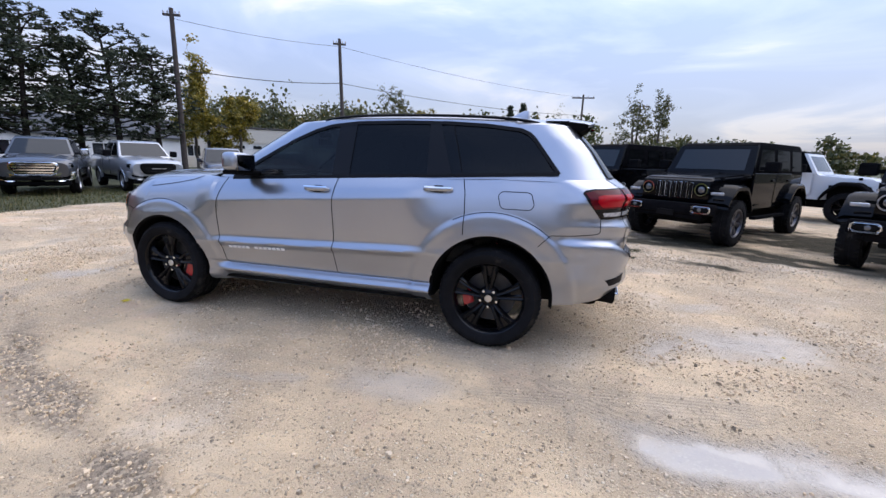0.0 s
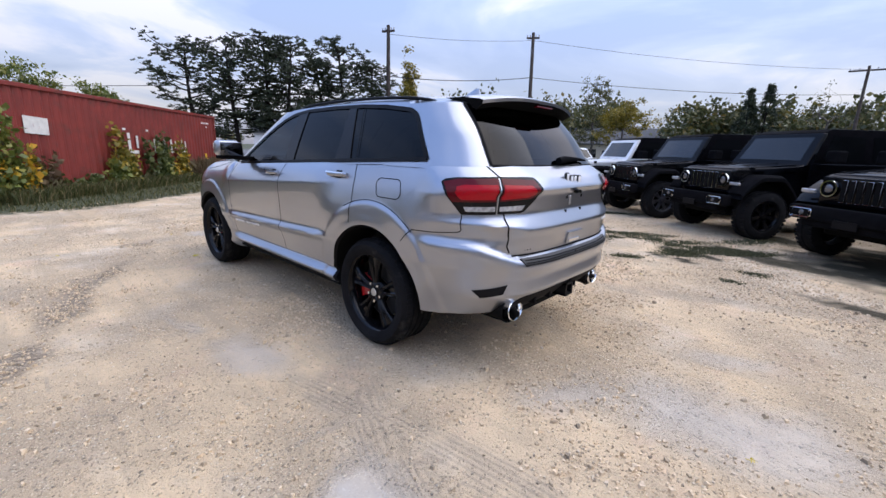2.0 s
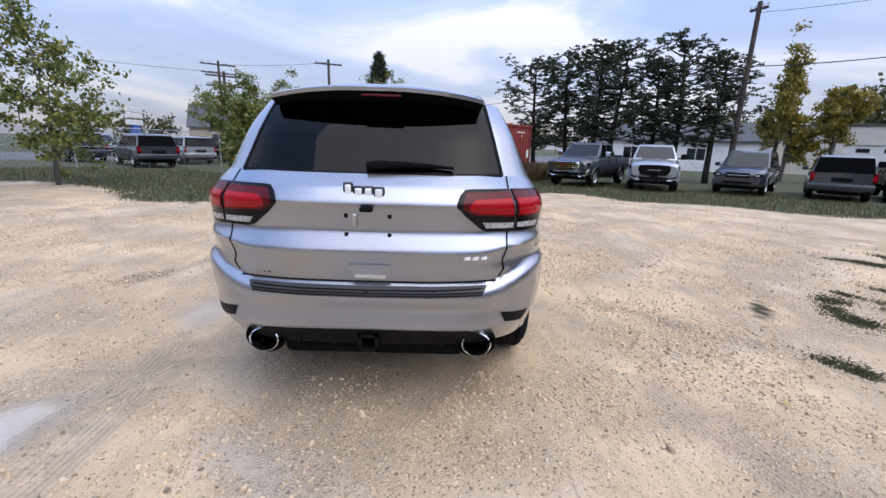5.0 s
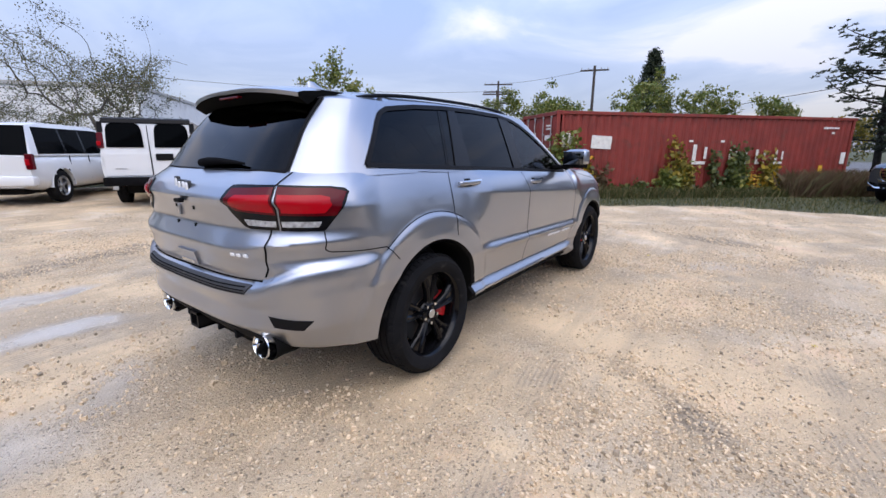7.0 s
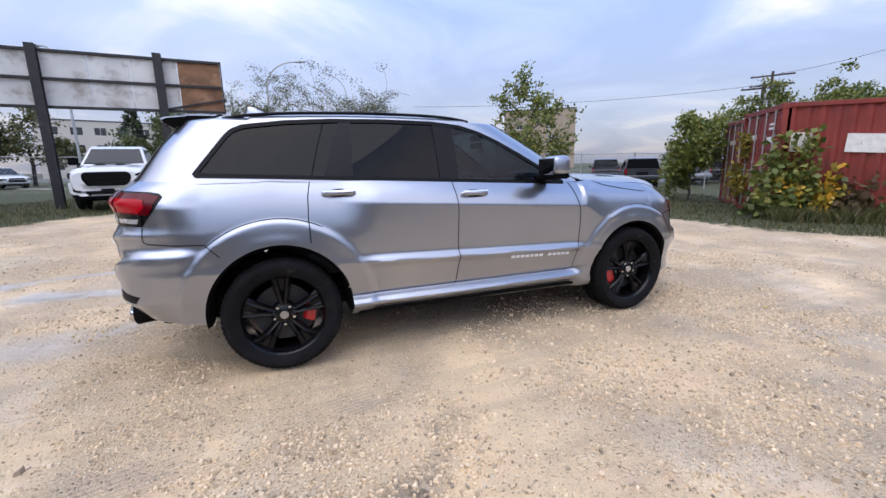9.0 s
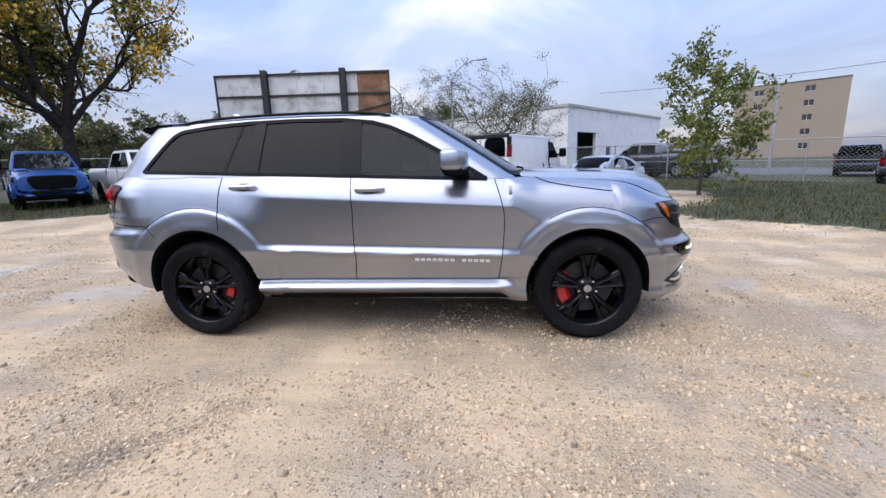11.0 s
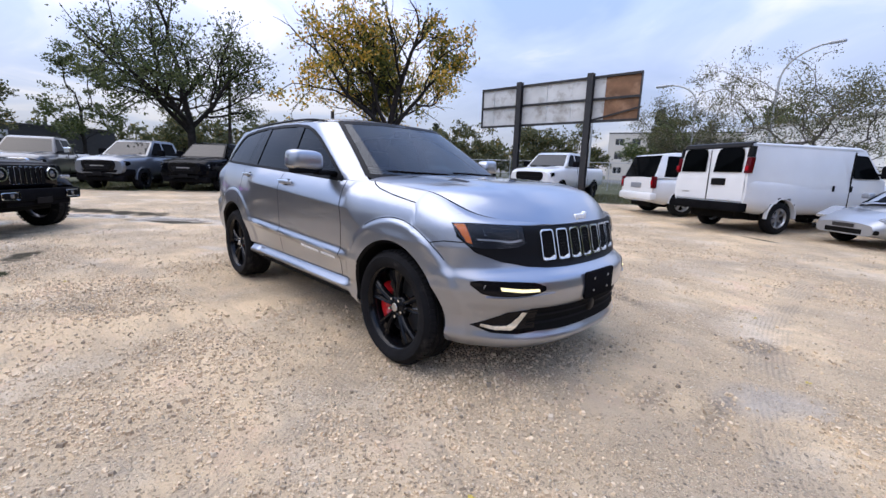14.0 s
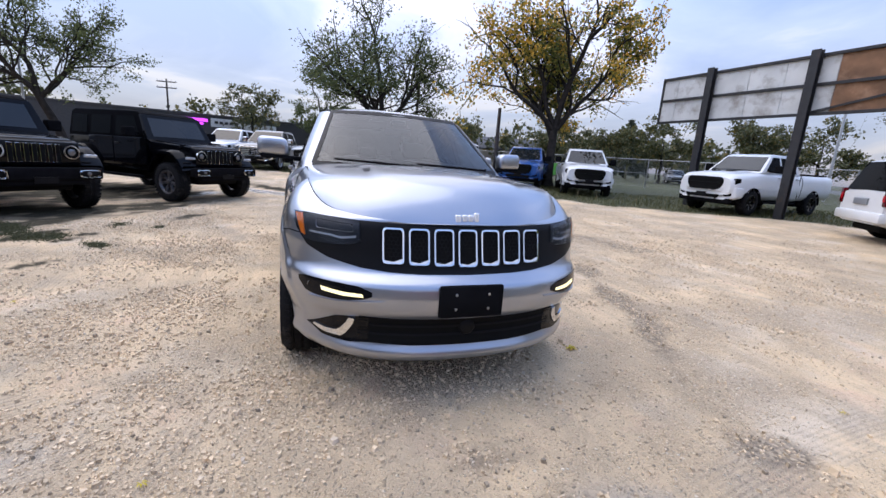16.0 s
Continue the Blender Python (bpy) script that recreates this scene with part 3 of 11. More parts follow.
    gravel = mix(rng(wet, 0.25, 0.80, 0.0, 0.72), gravel, (0.44, 0.405, 0.355))
    muddy = rng(at["mud"].outputs["Fac"], 0.15, 0.75)
    gravel = mix(nt_mul(nt, muddy, 0.95), gravel, ramp(noise_tex(3.0, 7, 0.65).outputs["Fac"], [(0.35, (0.030, 0.029, 0.021)), (0.6, (0.062, 0.057, 0.040)), (0.75, (0.14, 0.12, 0.085))]))
    g1 = noise_tex(9.0, 8, 0.7)
    grass = ramp(g1.outputs["Fac"], [(0.3, (0.030, 0.034, 0.014)), (0.5, (0.060, 0.066, 0.026)), (0.62, (0.100, 0.098, 0.042)), (0.75, (0.16, 0.130, 0.072))])
    gm = nt.nodes.new("ShaderNodeMath")
    gm.operation = "ADD"
    nt.links.new(at["grass"].outputs["Fac"], gm.inputs[0])
    nt.links.new(rng(noise_tex(3.5, 6, 0.7).outputs["Fac"], 0.3, 0.7, -0.22, 0.22), gm.inputs[1])
    gmask = rng(gm.outputs[0], 0.42, 0.58)
    col = mix(gmask, gravel, grass)
    asph = ramp(noise_tex(60, 3).outputs["Fac"], [(0.3, (0.10, 0.10, 0.105)), (0.7, (0.17, 0.17, 0.175))])
    col = mix(at["asphalt"].outputs["Fac"], col, asph)
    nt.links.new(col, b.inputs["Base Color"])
    patchy = nt.nodes.new("ShaderNodeMath")
    patchy.operation = "ADD"
    nt.links.new(wet, patchy.inputs[0])
    nt.links.new(rng(noise_tex(6.0, 6, 0.65).outputs["Fac"], 0.3, 0.7, -0.14, 0.14), patchy.inputs[1])
    damp = ramp(patchy.outputs[0], [(0.25, (0.9,) * 3), (0.55, (0.55,) * 3), (0.74, (0.30,) * 3), (0.88, (0.05,) * 3)])
    nt.links.new(mix(muddy, damp, (0.92, 0.92, 0.92)), b.inputs["Roughness"])
    nt.links.new(rng(muddy, 0.0, 1.0, 0.5, 0.06), b.inputs["Specular IOR Level"])
    # relief: stones, dying out under standing water
    def total(a, k, c):
        n = nt.nodes.new("ShaderNodeMath")
        n.operation = "MULTIPLY_ADD"
        nt.links.new(a, n.inputs[0])
        n.inputs[1].default_value = k
        nt.links.new(c, n.inputs[2])
        return n.outputs[0]
    h = total(c1, 0.8, total(c2, 0.40, total(c3, 0.18, nt_mul(nt, noise_tex(45, 6, 0.7).outputs["Fac"], 0.5))))
    bp = nt.nodes.new("ShaderNodeBump")
    bp.inputs["Distance"].default_value = 0.022
    nt.links.new(rng(patchy.outputs[0], 0.55, 0.88, 0.9, 0.0), bp.inputs["Strength"])
    nt.links.new(h, bp.inputs["Height"])
    nt.links.new(bp.outputs[0], b.inputs["Normal"])
    return m


def nt_mul(nt, src, k):
    n = nt.nodes.new("ShaderNodeMath")
    n.operation = "MULTIPLY"
    n.inputs[1].default_value = k
    nt.links.new(src, n.inputs[0])
    return n.outputs[0]


def spaced(near, step, far):
    a = list(np.arange(0, near + 1e-6, step))
    d = step
    while a[-1] < far:
        d *= 1.16
        a.append(a[-1] + d)
    return np.array([-v for v in a[:0:-1]] + a)


# wheel tracks as wide arcs: middle x, y and radius
RUTS = [(-5.5, -6.5, 7.05), (-5.5, -6.5, 8.6), (1.0, -13.0, 10.2), (1.0, -13.0, 11.7), (-3.5, 11.5, 8.6), (-3.5, 11.5, 10.2), (14.0, 3.0, 9.4), (14.0, 3.0, 11.0)]


def rut(x, y):
    """Signed distance to the nearest wheel track."""
    best = np.full(np.shape(x), 9.0)
    for cx, cy, r0 in RUTS:
        d = np.hypot(x - cx, y - cy) - r0
        best = np.where(np.abs(d) < np.abs(best), d, best)
    return best


def fine_relief(x, y):
    r = np.hypot(x, y)
    near = sstep(30, 14, r)
    # shallow ruts that run past the car and round its tail
    z = 0.010 * wave(x, y, 1.3, 11) + 0.004 * wave(x, y, 5.0, 12)
    d = rut(x, y)
    z = z - 0.012 * np.exp(-(d / 0.13) ** 2) + 0.006 * np.exp(-((np.abs(d) - 0.20) / 0.06) ** 2)
    return near * z * 0.8 - 0.012 * wetness(x, y) - 0.006


def terrain(x, y):
    return ground_z(x, y) + fine_relief(x, y)


def build_ground():
    gx, gy = spaced(13.0, 0.10, 1900.0), spaced(13.0, 0.10, 1900.0)
    X, Y = np.meshgrid(gx, gy)
    Z = terrain(X, Y)
    R, C = X.shape
    verts = np.stack([X, Y, Z], -1).reshape(-1, 3)
    idx = np.arange(R * C).reshape(R, C)
    quads = np.stack([idx[:-1, :-1], idx[:-1, 1:], idx[1:, 1:], idx[1:, :-1]], -1).reshape(-1, 4)
    me = bpy.data.meshes.new("ground")
    me.from_pydata(verts.tolist(), [], quads.tolist())
    me.polygons.foreach_set("use_smooth", [True] * len(me.polygons))
    d = lot_distance(X, Y)
    grass = np.clip(0.5 + d * 0.55 + 0.18 * wave(X, Y, 1.1, 5), 0, 1)
    # weed tufts that creep over the gravel beside the parked off-roaders
    for cx, cy, a, b_, t in WEEDS:
        c, s = math.cos(radians(t)), math.sin(radians(t))
        u, v = ((X - cx) * c + (Y - cy) * s) / a, (-(X - cx) * s + (Y - cy) * c) / b_
        grass = np.maximum(grass, np.clip(1.0 - 0.5 * np.sqrt(u * u + v * v), 0, 1) * np.where(u * u + v * v < 4, 1, 0) * 0.85)
    # street beyond the verge and the yard of the neighbour
    along, across = X * U[0] + Y * U[1], X * V[0] + Y * V[1]
    asph = np.where((across > 30) & (across < 44), 1.0, 0.0) * sstep(24, 28, across + 0 * X)
    asph = np.maximum(asph, np.where((along > 14.5) & (across > 9.5) & (across < 40), 1.0, 0.0))
    for name, val in (("grass", grass), ("wet", wetness(X, Y)), ("asphalt", asph), ("grit", grit(X, Y)), ("rut", rut(X, Y)), ("mud", mud(X, Y))):
        a = me.attributes.new(name, "FLOAT", "POINT")
        a.data.foreach_set("value", np.ascontiguousarray(val, np.float32).reshape(-1))
    me.materials.append(ground_material())
    ob = new("ground", me)
    tagged(ob, "pale crushed limestone lot with wet hollows, grass verges round it", "ground", kind="structure")


build_ground()

# ---- containers, billboard, fences, poles, buildings ----
M_CONT = mat("weathered_red_container_paint", (0.205, 0.026, 0.017), 0.6, vary=0.22, vscale=1.5, bump=0.1, bscale=60, dirt=(0.10, 0.030, 0.02), dirt_amount=0.25, dirt_scale=2.2)
M_CONT2 = mat("faded_brown_container_paint", (0.20, 0.055, 0.045), 0.65, vary=0.3, vscale=2.0, dirt=(0.28, 0.20, 0.17), dirt_amount=0.3, dirt_scale=2.5)
M_LOCK = mat("galvanised_lock_rod", (0.40, 0.38, 0.37), 0.5, metal=0.5, vary=0.2)
M_WHITEMARK = mat("white_stencil_paint", (0.70, 0.68, 0.63), 0.7, vary=0.15, dirt=(0.35, 0.15, 0.12), dirt_amount=0.15, dirt_scale=9)
M_YELLOWMARK = mat("yellow_stencil_paint", (0.70, 0.42, 0.03), 0.6)
M_POST = mat("black_steel_post", (0.015, 0.015, 0.017), 0.55, vary=0.3, dirt=(0.06, 0.035, 0.02), dirt_amount=0.15)
M_BOARD = mat("weathered_grey_board", (0.56, 0.57, 0.56), 0.75, vary=0.14, vscale=1.2, dirt=(0.24, 0.21, 0.18), dirt_amount=0.4, dirt_scale=1.4)
M_RUST = mat("rusted_board", (0.20, 0.105, 0.055), 0.8, vary=0.35, vscale=2.0, dirt=(0.34, 0.20, 0.12), dirt_amount=0.35, dirt_scale=1.8)
M_POLE = mat("old_timber_pole", (0.060, 0.048, 0.042), 0.85, vary=0.3, vscale=4, bump=0.3, bscale=40)
M_GALV = mat("galvanised_steel", (0.42, 0.43, 0.44), 0.45, metal=0.6, vary=0.12)
M_WALLWHITE = mat("white_render_wall", (0.78, 0.77, 0.75), 0.8, vary=0.06, vscale=1.0, dirt=(0.45, 0.42, 0.38), dirt_amount=0.2, dirt_scale=1.2)
M_WALLCREAM = mat("cream_panel_wall", (0.58, 0.54, 0.47), 0.8, vary=0.06)
M_WALLTAN = mat("tan_brick_wall", (0.36, 0.29, 0.22), 0.85, vary=0.08)
M_WALLDARK = mat("dark_metal_siding", (0.055, 0.050, 0.048), 0.6, vary=0.15)
M_ROOFGREY = mat("grey_shingle_roof", (0.075, 0.078, 0.085), 0.85, vary=0.25, vscale=5)
M_WIN = mat("building_window_glass", (0.02, 0.025, 0.03), 0.08, coat=0.8)
M_DOORGREY = mat("garage_door_paint", (0.70, 0.69, 0.66), 0.6, vary=0.04)
M_TRUNKDARK = mat("shadowed_doorway_lining", (0.05, 0.045, 0.04), 0.9)
M_KERB = mat("concrete_kerb", (0.42, 0.41, 0.39), 0.85, vary=0.1)
M_SIGNBLUE = mat("blue_sign_face", (0.05, 0.12, 0.40), 0.4)
M_PURPLE = glow("purple_neon_sign", (0.55, 0.06, 0.75), 2.0)
M_GREENSIGN = mat("green_banner", (0.12, 0.42, 0.08), 0.5)


def turned(x, y, z, ax, ay):
    """Pose at a place with the local x along (ax, ay)."""
    return Matrix.Translation((x, y, z)) @ Matrix.Rotation(math.atan2(ay, ax), 4, "Z")


def gz(x, y):
    return float(ground_z(np.array(float(x)), np.array(float(y))))


def container(x, y, paint, label, bushy=True):
    """Forty-foot box: x along its length from the door end, y across away from the lot."""
    L, W, H = 12.19, 2.44, 2.59
    c = tagged(empty("shipping_container", 0, 0), label, "container", "containers at the lot's edge")
    c.matrix_world = turned(x, y, gz(x, y) + 0.02, *U)
    z0, z1 = 0.16, H - 0.10
    # corrugated sides
    for yy, s in ((0.0, -1), (W, 1)):
        pts = []
        p = 0.275
        n = int((L - 0.36) / p)
        for k in range(n):
            b = 0.18 + k * p
            pts += [(b, 0.0), (b + 0.07, 0.0), (b + 0.1375, 0.036), (b + 0.2075, 0.036), (b + 0.275, 0.0)]
        pts.append((L - 0.16, 0.0))
        A = np.array([[(a, yy - s * (0.006 + d), z0) for a, d in pts], [(a, yy - s * (0.006 + d), z1) for a, d in pts]])
        bm = bmesh.new()
        add_grid(bm, A)
        part("corrugated_side", bm, paint, c)
    for yy in (0.0, W):
        part("bottom_rail", box(0.1, L - 0.1, yy - 0.03, yy + 0.03, 0.0, z0, 0.01), paint, c)
        part("top_rail", box(0.1, L - 0.1, yy - 0.03, yy + 0.03, z1, H, 0.01), paint, c)
        for xx in (0.0, L - 0.12):
            part("corner_post", box(xx, xx + 0.12, yy - 0.05 if yy else -0.02, yy + 0.02 if yy else 0.05, 0.0, H, 0.012), paint, c)
            for zz in (0.0, H - 0.118):
                part("corner_casting", box(xx - 0.015, xx + 0.165, (yy - 0.13) if yy else -0.03, (yy + 0.03) if yy else 0.13, zz, zz + 0.122, 0.012), paint, c)
    bm = bmesh.new()
    n = 40
    A = np.array([[(0.1 + (L - 0.2) * k / n, 0.02, H - 0.02 - (0.02 if k % 2 else 0)) for k in range(n + 1)], [(0.1 + (L - 0.2) * k / n, W - 0.02, H - 0.02 - (0.02 if k % 2 else 0)) for k in range(n + 1)]])
    add_grid(bm, A)
    part("roof_sheet", bm, paint, c)
    part("end_wall", box(L - 0.06, L - 0.02, 0.05, W - 0.05, 0.1, H - 0.08), paint, c)
    # two door leaves with lock rods
    part("door_header", box(0.0, 0.10, 0.05, W - 0.05, H - 0.13, H - 0.01, 0.01), paint, c)
    part("door_sill", box(0.0, 0.10, 0.05, W - 0.05, 0.0, 0.15, 0.01), paint, c)
    for k in (0, 1):
        y0, y1 = 0.07 + k * 1.155, 0.07 + k * 1.155 + 1.145
        bm = bmesh.new()
        add_box(bm, 0.045, 0.085, y0, y1, 0.16, H - 0.14, 0.006)
        zz = np.linspace(0.26, H - 0.24, 6)
        for a, b in zip(zz[:-1], zz[1:]):
            add_box(bm, 0.030, 0.05, y0 + 0.10, y1 - 0.10, a + 0.05, b - 0.05, 0.008)
        d = part("door_leaf", bm, paint, c)
        for yy in (y0 + 0.30, y1 - 0.30):
            bm = bmesh.new()
            add_tube(bm, [(0.012, yy, 0.10), (0.012, yy, H - 0.10)], 0.018, 8)
            for z in (0.14, 0.75, 1.30, 1.9, H - 0.16):
                add_box(bm, 0.0, 0.05, yy - 0.035, yy + 0.035, z - 0.03, z + 0.03)
            rod = part("lock_rod", bm, M_LOCK, d)
            part("rod_handle", box(-0.005, 0.015, yy - 0.02 if k else yy - 0.24, yy + 0.24 if k else yy + 0.02, 1.06, 1.09, 0.005), M_LOCK, rod)
        for z in (0.4, 0.95, 1.6, 2.2):
            part("hinge", box(0.02, 0.09, (y0 - 0.03) if k == 0 else (y1 - 0.05), (y0 + 0.05) if k == 0 else (y1 + 0.03), z - 0.05, z + 0.05, 0.006), paint, d)
        # stencilled tables and codes: plain bars
        for z, y, w, h in ((2.15, 0.35, 0.30, 0.05), (2.05, 0.35, 0.30, 0.05), (1.72, 0.30, 0.42, 0.16), (1.45, 0.35, 0.28, 0.03), (1.39, 0.35, 0.28, 0.03), (0.62, 0.45, 0.16, 0.12)) if k == 0 else ((2.1, 0.3, 0.08, 0.12), (1.85, 0.25, 0.5, 0.13)):
            part("stencil_bar", box(0.022, 0.031, y0 + y, y0 + y + w, z, z + h), M_WHITEMARK, d)
    return c


def build_containers():
    c1 = container(9.35, 2.72, M_CONT, "red corrugated shipping container with white markings, weeds before it")
    # long side faces the lot: worn white blocks and patches
    def plate(x, z, w, h, m=M_WHITEMARK, lean=0.0):
        bm = bmesh.new()
        add_box(bm, -w / 2, w / 2, -0.012, 0.0, -h / 2, h / 2, 0, Matrix.Translation((x, -0.004, z)) @ Matrix.Rotation(lean, 4, "Y"))
        part("painted_mark", bm, m, c1)
    plate(0.42, 1.72, 0.40, 0.42)
    plate(1.60, 1.66, 0.72, 0.40, lean=0.05)
    # faded lettering, kept as plain blocks of its size
    for x, z, w, h in ((5.42, 1.28, 0.62, 0.66), (6.82, 1.20, 0.36, 0.50), (8.02, 1.20, 0.46, 0.50), (8.86, 1.20, 0.40, 0.50)):
        plate(x - w * 0.36, z, w * 0.22, h)
        plate(x + w * 0.10, z - h * 0.42, w * 0.62, h * 0.16)
        plate(x + w * 0.36, z + h * 0.08, w * 0.18, h * 0.6)
    plate(7.37, 1.20, 0.10, 0.50)
    plate(5.0, 1.72, 0.16, 0.07)
    plate(6.3, 1.72, 0.14, 0.07)
    plate(10.9, 0.75, 0.18, 0.26, M_YELLOWMARK)
    plate(11.9, 1.15, 0.22, 0.42)
    for k in range(6):
        plate(10.75 + 0.13 * k, 2.22, 0.09, 0.07)
    plate(11.2, 2.05, 0.12, 0.06)
    container(9.35 + V[0] * 2.62 + U[0] * 0.25, 2.72 + V[1] * 2.62 + U[1] * 0.25, M_CONT2, "faded brownish-red shipping container with closed doors")


def build_billboard():
    b = tagged(empty("billboard", 0, 0), "back of a weathered steel billboard on two black posts", "billboard")
    x0, y0, x1, y1 = -10.12, 13.08, -3.10, 13.72
    L = math.hypot(x1 - x0, y1 - y0)
    b.matrix_world = turned(x0, y0, 0, x1 - x0, y1 - y0)
    zb, zt = 3.34, 5.02
    cuts = [0.0, 0.62, 1.95, 3.3, 4.4, 5.15, 5.75, L]
    for k, (a, c) in enumerate(zip(cuts, cuts[1:])):
        rusty = k == len(cuts) - 2
        for z0, z1 in ((zb + 0.02, (zb + zt) / 2 + 0.02), ((zb + zt) / 2 + 0.03, zt - 0.03)):
            part("panel", box(a + 0.008, c - 0.008, 0.05 + 0.006 * (k % 2), 0.09, z0, z1, 0.004), M_RUST if rusty else M_BOARD, b, "rust-brown panel" if rusty else "")
    for z in (zb, (zb + zt) / 2, zt - 0.02):
        part("stringer", box(0.0, L, -0.02, 0.05, z - 0.045, z + 0.045, 0.008), M_POST, b)
    part("edge_cap", box(-0.04, 0.0, -0.02, 0.10, zb - 0.04, zt + 0.03), M_POST, b)
    part("edge_cap", box(L, L + 0.04, -0.02, 0.10, zb - 0.04, zt + 0.03), M_POST, b)
    bm = bmesh.new()
    add_box(bm, 0, 1.9, -0.03, 0.02, -0.03, 0.03, 0, Matrix.Translation((5.3, 0, zb + 0.05)) @ Matrix.Rotation(radians(-12), 4, "Y"))
    part("brace", bm, M_POST, b)
    for px in (2.05, 5.22):
        bm = bmesh.new()
        add_box(bm, px - 0.12, px + 0.12, -0.22, -0.19, -0.4, zt + 0.12)
        add_box(bm, px - 0.12, px + 0.12, -0.05, -0.02, -0.4, zt + 0.12)
        add_box(bm, px - 0.02, px + 0.02, -0.19, -0.05, -0.4, zt + 0.12)
        part("post", bm, M_POST, b, "black steel beam post")


def chain_fence(pts, name_label, h=1.83, wires=True):
    f = tagged(empty("chain_link_fence", 0, 0), name_label, "fence")
    for (x0, y0), (x1, y1) in zip(pts, pts[1:]):
        d = math.hypot(x1 - x0, y1 - y0)
        n = max(1, round(d / 3.0))
        zg0, zg1 = gz(x0, y0), gz(x1, y1)
        for k in range(n + 1):
            t = k / n
            x, y, z = x0 + (x1 - x0) * t, y0 + (y1 - y0) * t, zg0 + (zg1 - zg0) * t
            part("fence_post", tube([(x, y, z - 0.2), (x, y, z + h + 0.05)], 0.03, 8), M_GALV, f)
        part("top_rail", tube([(x0, y0, zg0 + h), (x1, y1, zg1 + h)], 0.021, 6), M_GALV, f)
        part("mid_rail", tube([(x0, y0, zg0 + h * 0.52), (x1, y1, zg1 + h * 0.52)], 0.012, 5), M_GALV, f)
        # diagonal wires
        bm = bmesh.new()
        step = 0.16
        m = int(d / step)
        ux, uy = (x1 - x0) / d, (y1 - y0) / d
        for k in range(-int(h / step), m):
            for s in (1, -1):
                a = k * step
                p0, p1 = (a, 0.05), (a + h, h)
                if s < 0:
                    p0, p1 = (a, h), (a + h, 0.05)
                lo, hi = max(0, a), min(d, a + h)
                if hi <= lo:
                    continue
                q = []
                for e in (lo, hi):
                    zz = p0[1] + (p1[1] - p0[1]) * (e - a) / h
                    q.append(Vector((x0 + ux * e, y0 + uy * e, zg0 + (zg1 - zg0) * e / d + zz)))
                w = 0.004
                v = [bm.verts.new(c) for c in (q[0] + Vector((0, 0, w)), q[0] - Vector((0, 0, w)), q[1] - Vector((0, 0, w)), q[1] + Vector((0, 0, w)))]
                bm.faces.new(v)
        tagged(part("wire_mesh", bm, M_GALV, f), kind="stuff")
    return f


def utility_pole(x, y, top, lean=(0, 0), arm=1.1, base=None, label="weathered timber utility pole", transformer=False, arms=1, rad=0.15, turn=0.0):
    z0 = gz(x, y) - 0.5
    p = tagged(empty("utility_pole", x, y), label, "pole")
    bm = bmesh.new()
    n = 8
    pts = [(lean[0] * k / n, lean[1] * k / n, z0 + (top - z0) * k / n) for k in range(n + 1)]
    add_tube(bm, pts, [rad * (1 - 0.35 * k / n) for k in range(n + 1)], 10)
    part("shaft", bm, M_POLE, p, smooth=60)
    c, s = math.cos(turn), math.sin(turn)
    for k in range(arms):
        z = top - 0.35 - 0.75 * k
        bm = bmesh.new()
        add_box(bm, -arm, arm, -0.06, 0.06, z - 0.06, z + 0.06, 0.01, Matrix.Translation((lean[0], lean[1], 0)) @ Matrix.Rotation(turn, 4, "Z"))
        part("crossarm", bm, M_POLE, p)
        for q in (-0.92, -0.45, 0.45, 0.92):
            bm = lathe([(0.0, 0.16), (0.03, 0.15), (0.045, 0.09), (0.03, 0.05), (0.045, 0.0)], 8, "z")
            bmesh.ops.transform(bm, matrix=Matrix.Translation((lean[0] + c * q * arm, lean[1] + s * q * arm, z + 0.06)), verts=bm.verts)
            part("insulator", bm, M_GALV, p)
    if transformer:
        for q in (-0.35, 0.35):
            bm = lathe([(0.0, 0.0), (0.2, 0.0), (0.22, 0.1), (0.22, 0.75), (0.16, 0.85), (0.0, 0.88)], 14, "z")
            bmesh.ops.transform(bm, matrix=Matrix.Translation((c * q, s * q, top - 2.6)), verts=bm.verts)
            part("transformer", bm, M_GALV, p)
    return p


def cable(a, b, sag, r=0.02):
    pts = []
    for k in range(25):
        t = k / 24
        pts.append((a[0] + (b[0] - a[0]) * t, a[1] + (b[1] - a[1]) * t, a[2] + (b[2] - a[2]) * t - sag * 4 * t * (1 - t)))
    tagged(part("overhead_cable", tube(pts, r, 5), M_POST), "thin black overhead cable between poles", "cable")


def street_lamp(x, y, h, reach, turn, label="tall grey street lamp with a curved arm"):
    p = tagged(empty("street_lamp", x, y), label, "street lamp")
    z0 = gz(x, y)
    c, s = math.cos(turn), math.sin(turn)
    pts = [(0, 0, z0 - 0.3), (0, 0, z0 + h * 0.8)]
    for k in range(1, 9):
        a = k / 8 * math.pi / 2
        pts.append((c * reach * (1 - math.cos(a)), s * reach * (1 - math.cos(a)), z0 + h * 0.8 + h * 0.2 * math.sin(a)))
    part("mast", tube(pts, [0.09, 0.07] + [0.05] * 8, 8), M_GALV, p, smooth=60)
    bm = bmesh.new()
    add_box(bm, -0.1, 0.65, -0.12, 0.12, -0.08, 0.06, 0.04, Matrix.Translation((c * reach, s * reach, z0 + h)) @ Matrix.Rotation(turn, 4, "Z"))
    part("lamp_head", bm, M_GALV, p)


